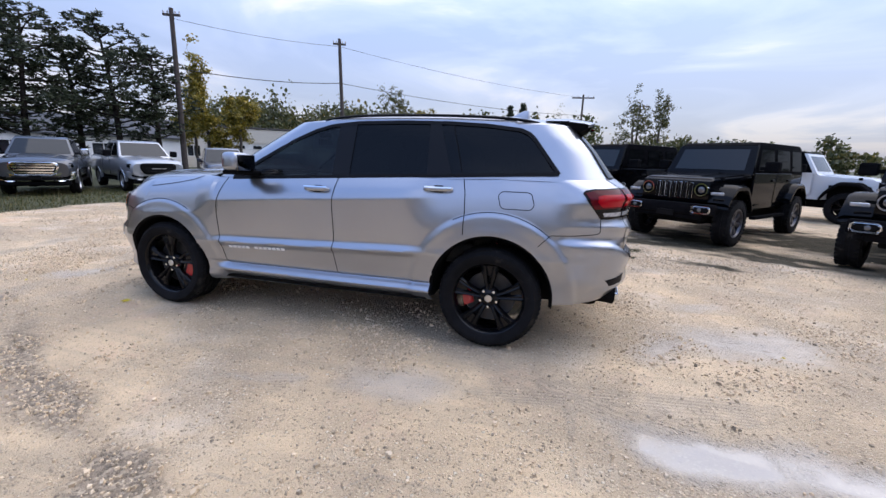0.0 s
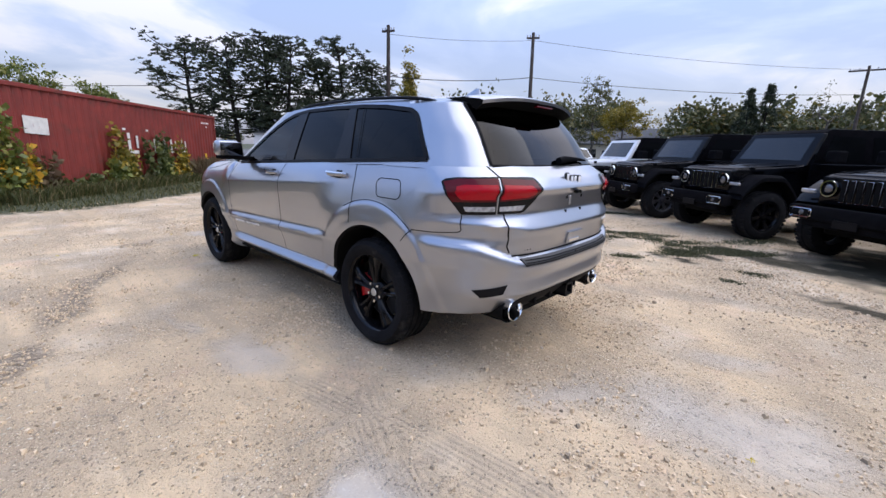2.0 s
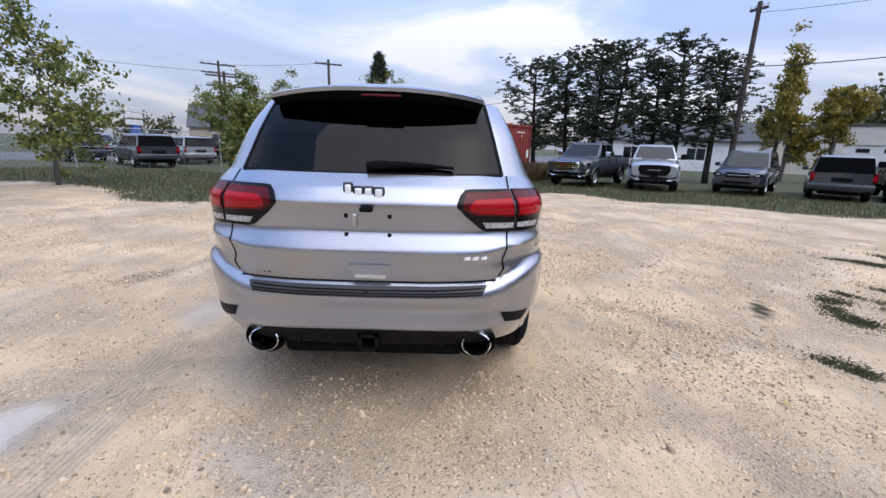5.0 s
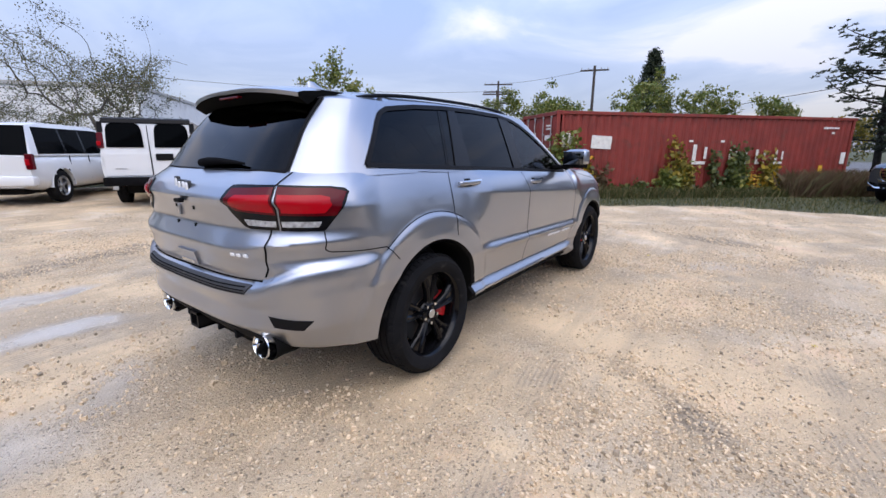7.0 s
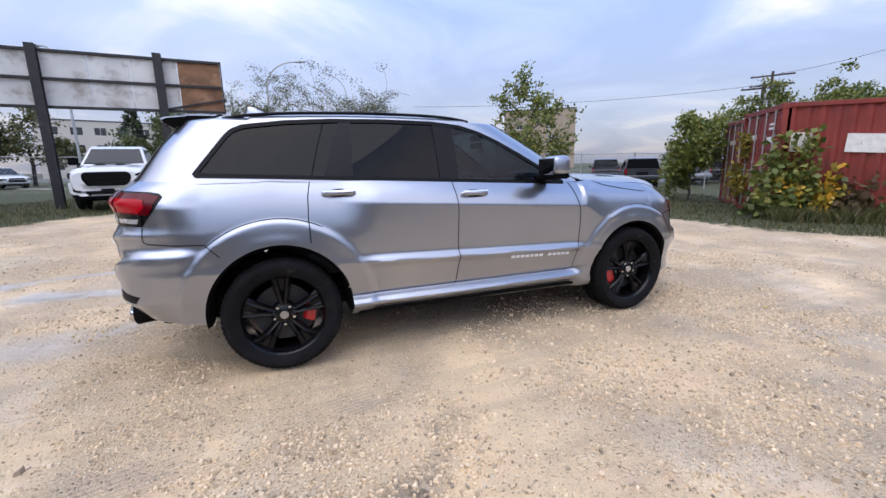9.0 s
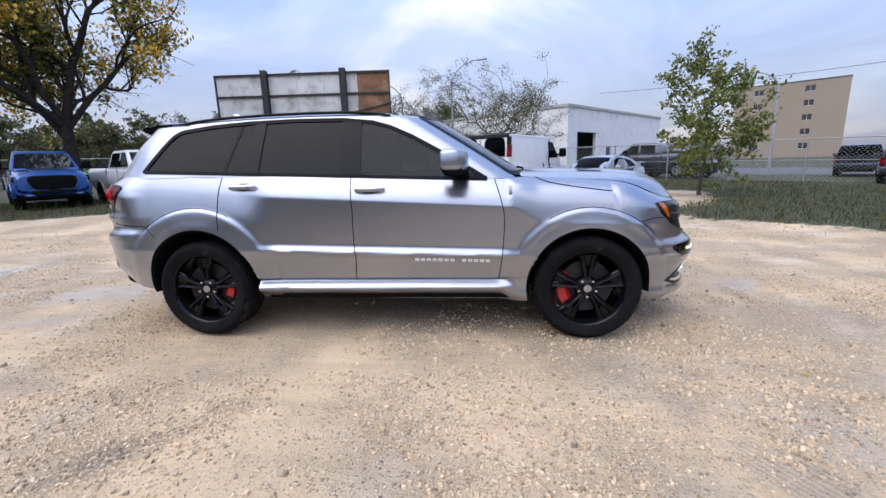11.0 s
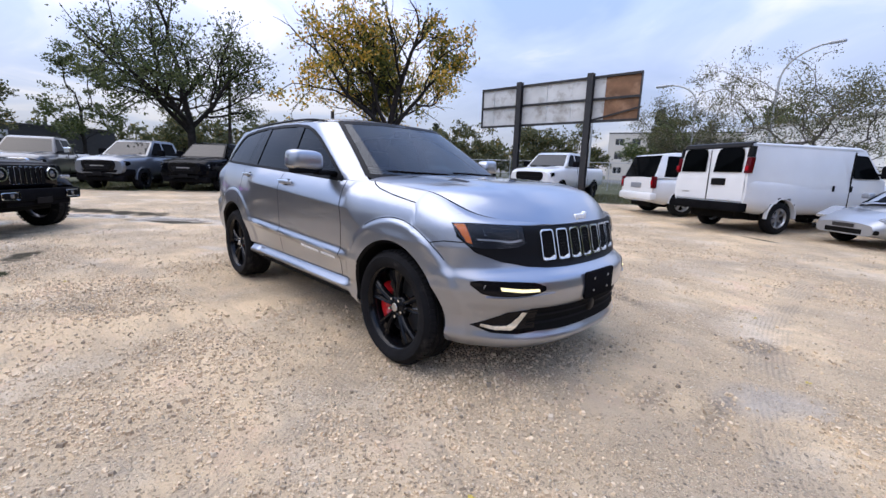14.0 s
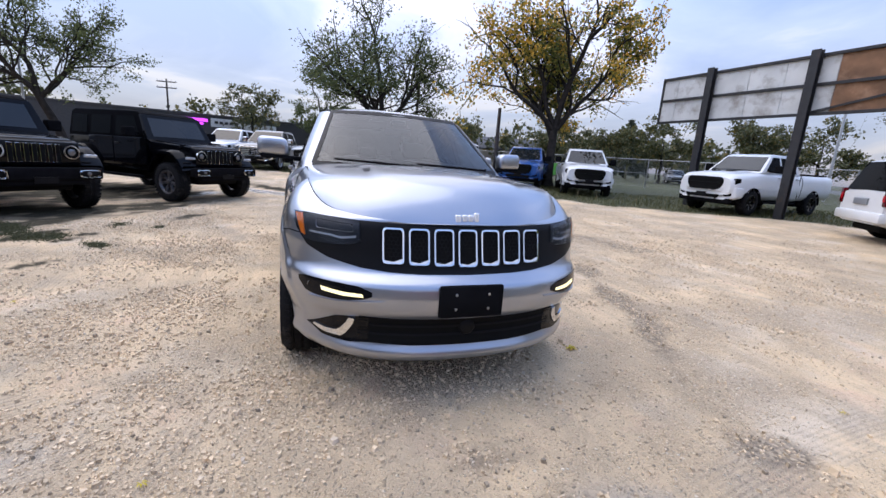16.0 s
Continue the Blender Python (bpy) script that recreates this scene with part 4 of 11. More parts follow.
def building(x, y, ax, ay, L, W, H, wall, name="building", label="", roof=None, gable=0.0, openings=(), eave=0.3, base=None, peak=None):
    """Plain building: local x along its front, y away from the lot. Openings on the front: (x0, x1, z0, z1, kind)."""
    z = gz(x, y) if base is None else base
    b = tagged(empty(name, 0, 0), label, "building")
    b.matrix_world = turned(x, y, z, ax, ay)
    # the front wall is pieced together round its openings
    xs = sorted({0.0, L, *[o[0] for o in openings], *[o[1] for o in openings], *([peak[0]] if peak else [])})
    bm = bmesh.new()
    for a, c in zip(xs, xs[1:]):
        holes = sorted((o[2], o[3]) for o in openings if o[0] <= a + 1e-6 and o[1] >= c - 1e-6)
        zz = -0.5
        for h0, h1 in holes:
            add_box(bm, a, c, 0.0, 0.25, zz, h0)
            zz = h1
        add_box(bm, a, c, 0.0, 0.25, zz, H)
    if peak:
        for v in bm.verts:
            if v.co.z > H - 1e-4:
                v.co.z += peak[1] * (1 - abs(v.co.x - peak[0]) / max(peak[0], L - peak[0]))
    bmesh.ops.remove_doubles(bm, verts=bm.verts, dist=1e-4)
    part("front_wall", bm, wall, b)
    bm = bmesh.new()
    add_box(bm, 0.0, 0.25, 0.25, W, -0.5, H)
    part("side_wall", bm, wall, b)
    part("side_wall", box(L - 0.25, L, 0.25, W, -0.5, H), wall, b)
    part("back_wall", box(0.25, L - 0.25, W - 0.25, W, -0.5, H), wall, b)
    if peak:
        q = max(peak[0], L - peak[0])
        za, zb, zc = H + peak[1] * (1 - peak[0] / q), H + peak[1], H + peak[1] * (1 - (L - peak[0]) / q)
        A = np.array([[(-0.15, yy, za), (peak[0], yy, zb), (L + 0.15, yy, zc)] for yy in (-0.15, W)])
        B = A + np.array((0, 0, 0.2))
        bm = bmesh.new()
        add_grid(bm, A)
        add_grid(bm, B)
        for i in (0, 1):
            add_grid(bm, np.stack([A[i], B[i]]))
            add_grid(bm, np.stack([A[:, -i], B[:, -i]]))
        bmesh.ops.remove_doubles(bm, verts=bm.verts, dist=1e-4)
        part("roof", bm, roof or M_ROOFGREY, b)
    elif gable > 0:
        bm = bmesh.new()
        e = eave
        A = np.array([[(-e, -e, H - 0.1), (L + e, -e, H - 0.1)], [(-e, W / 2, H + gable), (L + e, W / 2, H + gable)], [(-e, W + e, H - 0.1), (L + e, W + e, H - 0.1)]])
        add_grid(bm, A)
        B = A.copy()
        B[..., 2] += 0.18
        add_grid(bm, B)
        for q in (0, 1):
            bm.faces.new([bm.verts.new(v) for v in (A[0, q], A[1, q], A[2, q], B[2, q], B[1, q], B[0, q])])
            bm.faces.new([bm.verts.new(v) for v in ((0.1 if q == 0 else L - 0.1, 0, H - 0.1), (0.1 if q == 0 else L - 0.1, W / 2, H + gable), (0.1 if q == 0 else L - 0.1, W, H - 0.1))])
        add_grid(bm, np.stack([A[0], B[0]]))
        add_grid(bm, np.stack([A[2], B[2]]))
        part("roof", bm, roof or M_ROOFGREY, b)
    else:
        part("roof", box(-0.08, L + 0.08, -0.08, W + 0.08, H, H + 0.22, 0.02), roof or M_ROOFGREY, b)
    for x0, x1, z0, z1, kind in openings:
        if kind == "window":
            w = part("window", box(x0, x1, 0.10, 0.13, z0, z1), M_WIN, b)
            part("frame", box(x0, x1, 0.02, 0.09, z0, z0 + 0.07), M_DOORGREY, w)
            part("frame", box((x0 + x1) / 2 - 0.03, (x0 + x1) / 2 + 0.03, 0.04, 0.10, z0 + 0.07, z1), M_DOORGREY, w)
        elif kind == "garage":
            d = part("garage_door", box(x0, x1, 0.14, 0.2, z0, z1), M_DOORGREY, b)
            for k in range(1, 4):
                part("panel_joint", box(x0, x1, 0.133, 0.139, z0 + (z1 - z0) * k / 4 - 0.012, z0 + (z1 - z0) * k / 4 + 0.012), M_KERB, d)
            for k in (0.2, 0.6):
                part("door_pane", box(x0 + (x1 - x0) * k, x0 + (x1 - x0) * (k + 0.2), 0.13, 0.139, z0 + (z1 - z0) * 0.78, z0 + (z1 - z0) * 0.9), M_WIN, d)
        elif kind == "open":
            # panel set back in the opening, coloured dark as the bay's shade
            part("doorway", box(x0 - 0.1, x1 + 0.1, 1.6, 1.7, z0, z1 + 0.1), M_TRUNKDARK, b, "dark open workshop doorway")
        elif kind == "door":
            part("door", box(x0, x1, 0.12, 0.17, z0, z1), M_WALLDARK, b)
    return b


build_containers()
build_billboard()

chain_fence([(21.5, 9.5), (16.5, 14.0), (12.3, 17.5), (8.0, 20.8), (2.0, 24.5), (-6.0, 26.0), (-18.0, 20.5), (-28.0, 12.0)], "galvanised chain-link fence along the verge of the lot")
utility_pole(19.7, -16.7, 9.1, lean=(-0.25, 0.15), arm=0.45, turn=0.4, arms=1, rad=0.17)
utility_pole(13.75, -25.3, 9.6, lean=(0.25, -0.1), arm=0.45, turn=0.5, rad=0.17)
utility_pole(-4.0, -47.0, 8.8, arm=1.2, turn=0.1)
utility_pole(38.0, 21.0, 8.6, arm=1.5, turn=-1.0, arms=2, transformer=True, label="timber utility pole with two crossarms and transformers")
utility_pole(33.0, 9.3, 8.1, arm=1.1, turn=-1.2)
utility_pole(30.8, 17.0, 6.6, arm=1.3, turn=-1.0, arms=2)
utility_pole(-17.5, 9.3, 4.2, arm=0.3, rad=0.14, arms=0, label="dark timber stub pole")
utility_pole(-26.5, 6.7, 7.8, lean=(0.6, 0.2), arms=0, rad=0.12, label="slim leaning timber pole")
utility_pole(-62.0, -18.0, 9.0, arm=1.2, turn=1.4, arms=2)
utility_pole(-12.0, -60.0, 9.5, arm=1.2, turn=0.2)
cable((40.0, 6.5, 4.4), (19.5, -16.6, 6.0), 0.4)
cable((19.5, -16.6, 6.0), (14.0, -25.4, 6.6), 0.25, 0.025)
cable((14.0, -25.4, 6.6), (-4.0, -47.0, 6.6), 0.4, 0.02)
cable((19.5, -16.6, 8.6), (14.0, -25.4, 9.1), 0.2, 0.012)
cable((14.0, -25.4, 9.1), (-4.0, -47.0, 8.5), 0.4, 0.012)
cable((33.0, 9.3, 7.9), (38.0, 21.0, 8.3), 0.2, 0.014)
cable((10.4, 34.0, 6.6), (38.0, 21.0, 7.6), 0.5, 0.016)
street_lamp(20.0, 27.0, 6.6, 1.6, 2.6)
street_lamp(-5.2, 27.5, 6.9, 2.0, 3.0)
street_lamp(-1.8, 31.0, 8.8, 2.2, -0.2)
street_lamp(-13.5, 30.5, 9.0, 2.2, 2.4)
street_lamp(-33.0, -19.0, 6.8, 2.6, 2.9)
building(6.6, 27.3, *V, 18.0, 14.0, 4.75, M_WALLWHITE, "workshop_building", "white rendered workshop with a dark open bay", roof=M_KERB,
         openings=((1.4, 4.4, 0.0, 3.1, "open"), (6.2, 7.2, 0.0, 2.1, "door")))
building(-43.0, 96.6, 0.927, 0.374, 27.0, 14.0, 10.5, M_WALLCREAM, "apartment_building", "cream three-storey apartment block beyond the street",
         openings=tuple((1.5 + 3.6 * i, 3.3 + 3.6 * i, 1.2 + 3.3 * j, 2.7 + 3.3 * j, "window") for i in range(7) for j in range(3)), base=0.6)
building(67.5, 119.6, 0.8, -0.6, 22.0, 14.0, 18.0, M_WALLTAN, "hotel_tower", "tan brick tower block on the skyline",
         openings=tuple((4.0, 5.8, 2.0 + 3.4 * j, 3.4 + 3.4 * j, "window") for j in range(5)) + tuple((14.0, 15.8, 2.0 + 3.4 * j, 3.4 + 3.4 * j, "window") for j in range(5)))
building(39.4, -33.2, -0.695, -0.719, 14.5, 8.0, 4.5, M_WALLCREAM, "garage_building", "cream garage with a white roller door", roof=M_WALLDARK,
         openings=((6.0, 10.6, -0.2, 2.9, "garage"), (2.0, 3.2, 1.2, 2.4, "window")))
building(35.8, -45.8, -0.83, -0.555, 13.0, 9.0, 2.9, M_WALLCREAM, "house", "low house with a grey shingle roof", gable=2.0, openings=((3.0, 4.4, 1.0, 2.2, "window"), (8.0, 9.4, 1.0, 2.2, "window")))
building(26.4, -55.7, -0.923, -0.385, 13.0, 9.0, 2.9, M_WALLCREAM, "house", "low house with a grey shingle roof", gable=2.3, openings=((3.0, 4.4, 1.0, 2.2, "window"),))
building(8.0, -62.0, -0.98, -0.2, 13.0, 9.0, 2.9, M_WALLCREAM, "house", "low house with a grey shingle roof", gable=2.0)
building(43.5, -17.5, -0.55, -0.835, 16.0, 8.0, 2.9, M_WALLWHITE, "house", "white bungalow behind the pines", gable=1.8, openings=((3.0, 4.6, 1.0, 2.2, "window"), (9.0, 10.6, 1.0, 2.2, "window")))
building(60.5, 37.6, 0.423, -0.906, 15.0, 12.0, 3.2, M_WALLTAN, "house", "brick building with a dark hipped roof", gable=3.6, openings=((3.0, 5.0, 1.0, 2.2, "window"), (8.0, 10.0, 1.0, 2.2, "window")))
_dark = building(-43.5, -27.5, -0.24, 0.971, 32.0, 14.0, 3.9, M_WALLDARK, "shop_building", "long dark shop building with signs along its front", roof=M_WALLDARK,
                 openings=((20.0, 22.0, 0.2, 2.4, "window"), (24.0, 26.0, 0.2, 2.4, "window")))
part("neon_sign", box(14.9, 17.3, -0.12, -0.02, 3.30, 3.62, 0.05), M_PURPLE, _dark, "glowing purple neon sign")
part("neon_sign", box(15.4, 16.9, -0.12, -0.02, 2.98, 3.20, 0.05), M_PURPLE, _dark, "glowing purple neon sign")
part("banner_sign", box(17.6, 20.6, -0.08, -0.02, 2.85, 3.75, 0.01), M_DOORGREY, _dark, "white banner")
part("banner_sign", box(20.8, 24.2, -0.08, -0.02, 2.75, 3.45, 0.01), M_DOORGREY, _dark, "white banner")
for _k in range(5):
    part("sign_bar", box(17.95 + 0.48 * _k, 18.3 + 0.48 * _k, -0.1, -0.085, 3.18, 3.46), M_DARKLET, _dark)
building(-52.0, 20.0, 0.4, 0.916, 12.0, 8.0, 2.8, M_WALLTAN, "house", "brown low house behind the trucks", gable=1.6)
_pyl = tagged(empty("pylon_sign", 42.0, 32.5), "blue and white roadside pylon sign", "sign")
part("sign_post", box(-0.5, 0.5, -0.2, 0.2, 0, 2.6), M_SIGNBLUE, _pyl)
for _z in (2.6, 3.3, 3.9):
    part("sign_face", box(-1.0, 1.0, -0.25, 0.25, _z + 0.03, _z + 0.55, 0.03), M_DOORGREY, _pyl)
_kb = part("kerb", box(0, 28, 0, 0.18, -0.3, 0.14, 0.02), M_KERB)
_kb.matrix_world = turned(-36.0, 48.0, 0.2, *U)
tagged(_kb, "pale concrete kerb along the street", "kerb", kind="structure")
_gb = part("green_banner", box(-1.6, 1.6, -0.03, 0.03, 0.15, 0.95, 0.01), M_GREENSIGN)
_gb.matrix_world = turned(-20.5, 16.5, gz(-20.5, 16.5) + 0.25, 0.8, 0.6)
tagged(_gb, "green banner hung on the fence", "banner")

# ---- the silver car in the middle of the lot (x ahead, y to its left) ----
XF, XR = 1.62, -1.50                  # where the flank turns into the nose and the tail
AX, HUBZ, TYRE_R = 1.4575, 0.374, 0.376
nose_x = soft((0.22, 0.26, 0.30, 0.35, 0.42, 0.50, 0.53, 0.60, 0.68, 0.715, 0.80, 0.95, 1.00, 1.05),
              (2.26, 2.33, 2.375, 2.345, 2.33, 2.35, 2.385, 2.39, 2.375, 2.30, 2.27, 2.235, 2.17, 2.05), 0.02)
tail_x = soft((0.36, 0.44, 0.53, 0.62, 0.68, 0.73, 0.75, 0.86, 0.91, 1.00, 1.11, 1.135, 1.20, 1.27, 1.34),
              (-2.30, -2.39, -2.466, -2.452, -2.474, -2.464, -2.420, -2.445, -2.462, -2.415, -2.425, -2.445, -2.40, -2.30, -2.24), 0.012)
belt_z = lambda x: 1.205 - 0.047 * x
NF_POW, NR_POW, CAB_POW = 2.5, 3.8, 4.0


def hood_q(x, y):
    tip = 1.60 + 0.635 * np.power(np.clip(1 - np.power(np.clip(np.abs(y) / 0.80, 0, 1), 2.6), 0, 1), 1 / 2.6)
    return np.clip((x - 0.98) / (tip - 0.98), 0, 1)


def hood_z(x, y):
    q = hood_q(x, y)
    t = np.abs(y) / 0.8
    crown = (0.022 * (1 - t ** 2) + 0.028 * (1 - t ** 5)) * (1 - q ** 8)
    bulge = 0.012 * sstep(0.46, 0.38, np.abs(y)) * sstep(0.0, 0.25, q) * sstep(1.0, 0.7, q)
    return 1.174 - 0.055 * q - 0.155 * sstep(1.50, 2.02, x) * q ** 11 + crown + bulge


def top_z(x):
    """Height of the upper edge of the flank: hood gap ahead, belt line behind."""
    front = hood_z(np.minimum(x, 2.3), 0.78 * np.ones_like(x))
    return np.where(x > 1.05, front, np.where(x > 0.80, belt_z(x) + (front - belt_z(x)) * sstep(0.80, 1.05, x), belt_z(x)))


def flank_y(x, z, hx=None):
    """Half width of the body along the flank, without the wheel flares; hx: where on the haunch, round the corner of the tail."""
    x, z = np.asarray(x, float), np.asarray(z, float)
    hx = x if hx is None else np.asarray(hx, float)
    ledge = 0.683 - 0.030 * x
    # the shoulder line fades over the haunches, which lean in from the wheel arches up
    haunch = sstep(-0.78, -1.10, hx) * sstep(-2.06, -1.84, hx)
    crease = 1.035 - 0.060 * np.maximum(x, -1.15) - 0.10 * sstep(0.92, 1.12, x)
    amp = sstep(-0.98, -0.80, x) * sstep(0.98, 0.80, x)
    sill = np.interp(z, (0.22, 0.275, 0.33, 0.366, 0.380, 0.392, 0.436, 0.446, 0.46), (0.76, 0.800, 0.862, 0.908, 0.918, 0.916, 0.872, 0.876, 0.902))
    low = 0.908 + (0.948 - 0.908) * np.clip((z - 0.46) / (ledge - 0.03 - 0.46), 0, 1) ** 1.3
    low = low + amp * 0.017 * sstep(ledge - 0.07, ledge - 0.025, z)
    mid = 0.937 + 0.011 * np.clip((z - ledge) / (crease - ledge), 0, 1) + (1 - amp) * 0.008 * sstep(crease, ledge, z)
    y = low + (mid - low) * sstep(ledge - 0.024, ledge + 0.026, z)
    plain = np.interp(z, (0.22, 0.33, 0.37, 0.46), (0.84, 0.884, 0.900, 0.908))
    sill = sill + (plain - sill) * sstep(-1.0, -1.35, x)
    front = np.interp(z, (0.22, 0.29, 0.325, 0.35, 0.38, 0.46), (0.79, 0.875, 0.900, 0.897, 0.892, 0.902))
    sill = sill + (front - sill) * sstep(0.80, 1.0, x)
    y = np.where(z < 0.46, sill, y)
    tz = top_z(x)
    drop = 0.105 + 0.045 * sstep(0.75, 1.2, x) - 0.015 * sstep(-1.3, -1.9, x)
    h = np.clip((z - crease) / np.maximum(tz - crease, 0.02), 0, 1)
    k = np.clip((z - crease + 0.23) / np.maximum(tz - crease + 0.23, 0.02), 0, 1)
    above = np.where(x > 0.9, 0.25 * h + 0.75 * h ** 4, 0.55 * h + 0.45 * h ** 2.5)
    above = above + (0.5 * k ** 1.5 + 0.5 * k ** 2.2 - above) * haunch
    y = y - drop * above
    taper = 0.020 * sstep(0.7, 1.6, x) + 0.014 * sstep(-1.0, -1.5, x)
    return y - taper


ARCHES = ((AX, 0.385, 0.435), (-AX, 0.395, 0.455))


def flare(x, z):
    """Wheel flares, and the shelf of the rear bumper below the quarter panel."""
    f = 0
    for cx, cz, r in ARCHES:
        d = np.hypot(x - cx, z - cz)
        e = r + (0.145 if cx > 0 else 0.168)
        f = f + (0.013 + 0.005 * sstep(r + 0.08, r, d)) * sstep(e, e - 0.034, d)
    return f + 0.024 * sstep(0.872, 0.815, z) * sstep(0.40, 0.60, z) * sstep(-1.86, -2.02, x)


def nose_point(y, z):
    """Nose surface over (y, z); y keeps its sign."""
    y, z = np.asarray(y, float), np.asarray(z, float)
    w = flank_y(XF * np.ones_like(z), z)
    t = np.clip(np.abs(y) / w, 0, 0.99999)
    x = XF + (nose_x(z) - XF) * np.power(1 - t ** NF_POW, 1 / NF_POW)
    return np.stack([x, y + np.clip(y / 0.6, -1, 1) * flare(x, z), z], -1)


def tail_level(z, s):
    """Height that the tail's profile is read at: the bumper's top edge rises from the middle (s = 0) to the corners (s = 1)."""
    return z - 0.095 * sstep(0.55, 0.92, s) * sstep(0.60, 0.72, z) * sstep(0.985, 0.90, z)


def tail_point(y, z):
    y, z = np.asarray(y, float), np.asarray(z, float)
    w = flank_y(XR * np.ones_like(z), z, XR - 0.93 * np.power(np.clip(1 - np.power(np.abs(y) / 0.91, NR_POW), 0, 1), 1 / NR_POW))
    t = np.clip(np.abs(y) / w, 0, 0.99999)
    x = XR + (tail_x(tail_level(z, t)) - XR) * np.power(1 - t ** NR_POW, 1 / NR_POW)
    return np.stack([x, y + np.clip(y / 0.6, -1, 1) * flare(x, z), z], -1)


def tail_arc(a, z):
    """The tail over (turn in radians from its middle to the flank, height)."""
    a, z = np.broadcast_arrays(np.asarray(a, float), np.asarray(z, float))
    c, s = np.power(np.clip(np.cos(a), 0, 1), 2 / NR_POW), np.power(np.clip(np.sin(a), 0, 1), 2 / NR_POW)
    x, y = XR + (tail_x(tail_level(z, s)) - XR) * c, flank_y(XR * np.ones_like(z), z, XR - 0.93 * c) * s
    return np.stack([x, y + np.clip(y / 0.6, 0, 1) * flare(x, z), z], -1)


def flank_point(x, z):
    """Left flank over (x, z), carried round the corners of nose and tail."""
    x, z = np.broadcast_arrays(np.asarray(x, float), np.asarray(z, float))
    y = flank_y(np.clip(x, XR, XF), z, x)
    tn = np.clip((x - XF) / np.maximum(nose_x(z) - XF, 1e-3), 0, 0.99999)
    tt = np.clip((XR - x) / np.maximum(XR - tail_x(tail_level(z, 1.0)), 1e-3), 0, 0.99999)
    y = y * np.power(1 - tn ** NF_POW, 1 / NF_POW) * np.power(1 - tt ** NR_POW, 1 / NR_POW)
    return np.stack([x, y + flare(x, z), z], -1)


# greenhouse
GXF, GXR = 0.30, -1.80
roof_z = lambda x: 1.662 - 0.040 * ((np.asarray(x, float) + 0.75) / 1.1) ** 2
screen_x = soft((1.15, 1.19, 1.30, 1.45, 1.60, 1.70), (1.13, 1.075, 0.905, 0.665, 0.42, 0.25), 0.02)
gate_x = soft((1.20, 1.26, 1.45, 1.61, 1.70), (-2.335, -2.30, -2.155, -2.01, -1.93), 0.02)


def corner_d(z):
    return 0.80 - 0.36 * sstep(1.22, 1.55, z)


def cabin_w(x, z):
    b = belt_z(np.clip(x, -2.2, 0.9))
    h = np.clip((z - b) / (1.662 - b), -0.3, 1.1)
    return 0.846 - 0.165 * h - 0.020 * h * h - 0.012 * sstep(-1.0, -1.9, x)


def cabin_y(x, z):
    x, z = np.broadcast_arrays(np.asarray(x, float), np.asarray(z, float))
    w = cabin_w(x, z)
    xf = screen_x(z)
    x0 = xf - 0.42
    tn = np.clip((x - x0) / 0.42, 0, 0.99999)
    xr = gate_x(z)
    cd = corner_d(z)
    tt = np.clip((xr + cd - x) / cd, 0, 0.99999)
    return w * np.power(1 - tn ** 3, 1 / 3) * np.power(1 - tt ** CAB_POW, 1 / CAB_POW)


def cabin_point(x, z):
    x, z = np.broadcast_arrays(np.asarray(x, float), np.asarray(z, float))
    return np.stack([x, cabin_y(x, z), z], -1)


def screen_point(y, z):
    y, z = np.broadcast_arrays(np.asarray(y, float), np.asarray(z, float))
    xf = screen_x(z)
    t = np.clip(np.abs(y) / cabin_w(xf - 0.42, z), 0, 0.9999)
    return np.stack([xf - 0.42 + 0.42 * np.power(1 - t ** 3, 1 / 3), y, z], -1)


def gate_point(y, z):
    y, z = np.broadcast_arrays(np.asarray(y, float), np.asarray(z, float))
    xr = gate_x(z)
    cd = corner_d(z)
    t = np.clip(np.abs(y) / cabin_w(xr + cd, z), 0, 0.9999)
    return np.stack([xr + cd - cd * np.power(1 - t ** CAB_POW, 1 / CAB_POW), y, z], -1)


def outward(fn, p, z, eps=0.003):
    a = fn(p + eps, z) - fn(p - eps, z)
    b = fn(p, z + eps) - fn(p, z - eps)
    n = np.cross(a, b)
    n /= np.maximum(np.linalg.norm(n, axis=-1, keepdims=True), 1e-9)
    c = fn(p, z)
    s = np.sign((n * (c - np.array([0.0, 0.0, 0.75])) * np.array([1.0, 1.0, 0.3])).sum(-1, keepdims=True))
    return n * np.where(s == 0, 1, s)


def sample(line, n):
    """n points at even steps along a polyline of pairs."""
    line = np.array(line, float)
    d = np.r_[0, np.cumsum(np.hypot(*np.diff(line, axis=0).T))]
    s = np.linspace(0, d[-1], n)
    return np.stack([np.interp(s, d, line[:, 0]), np.interp(s, d, line[:, 1])], -1)


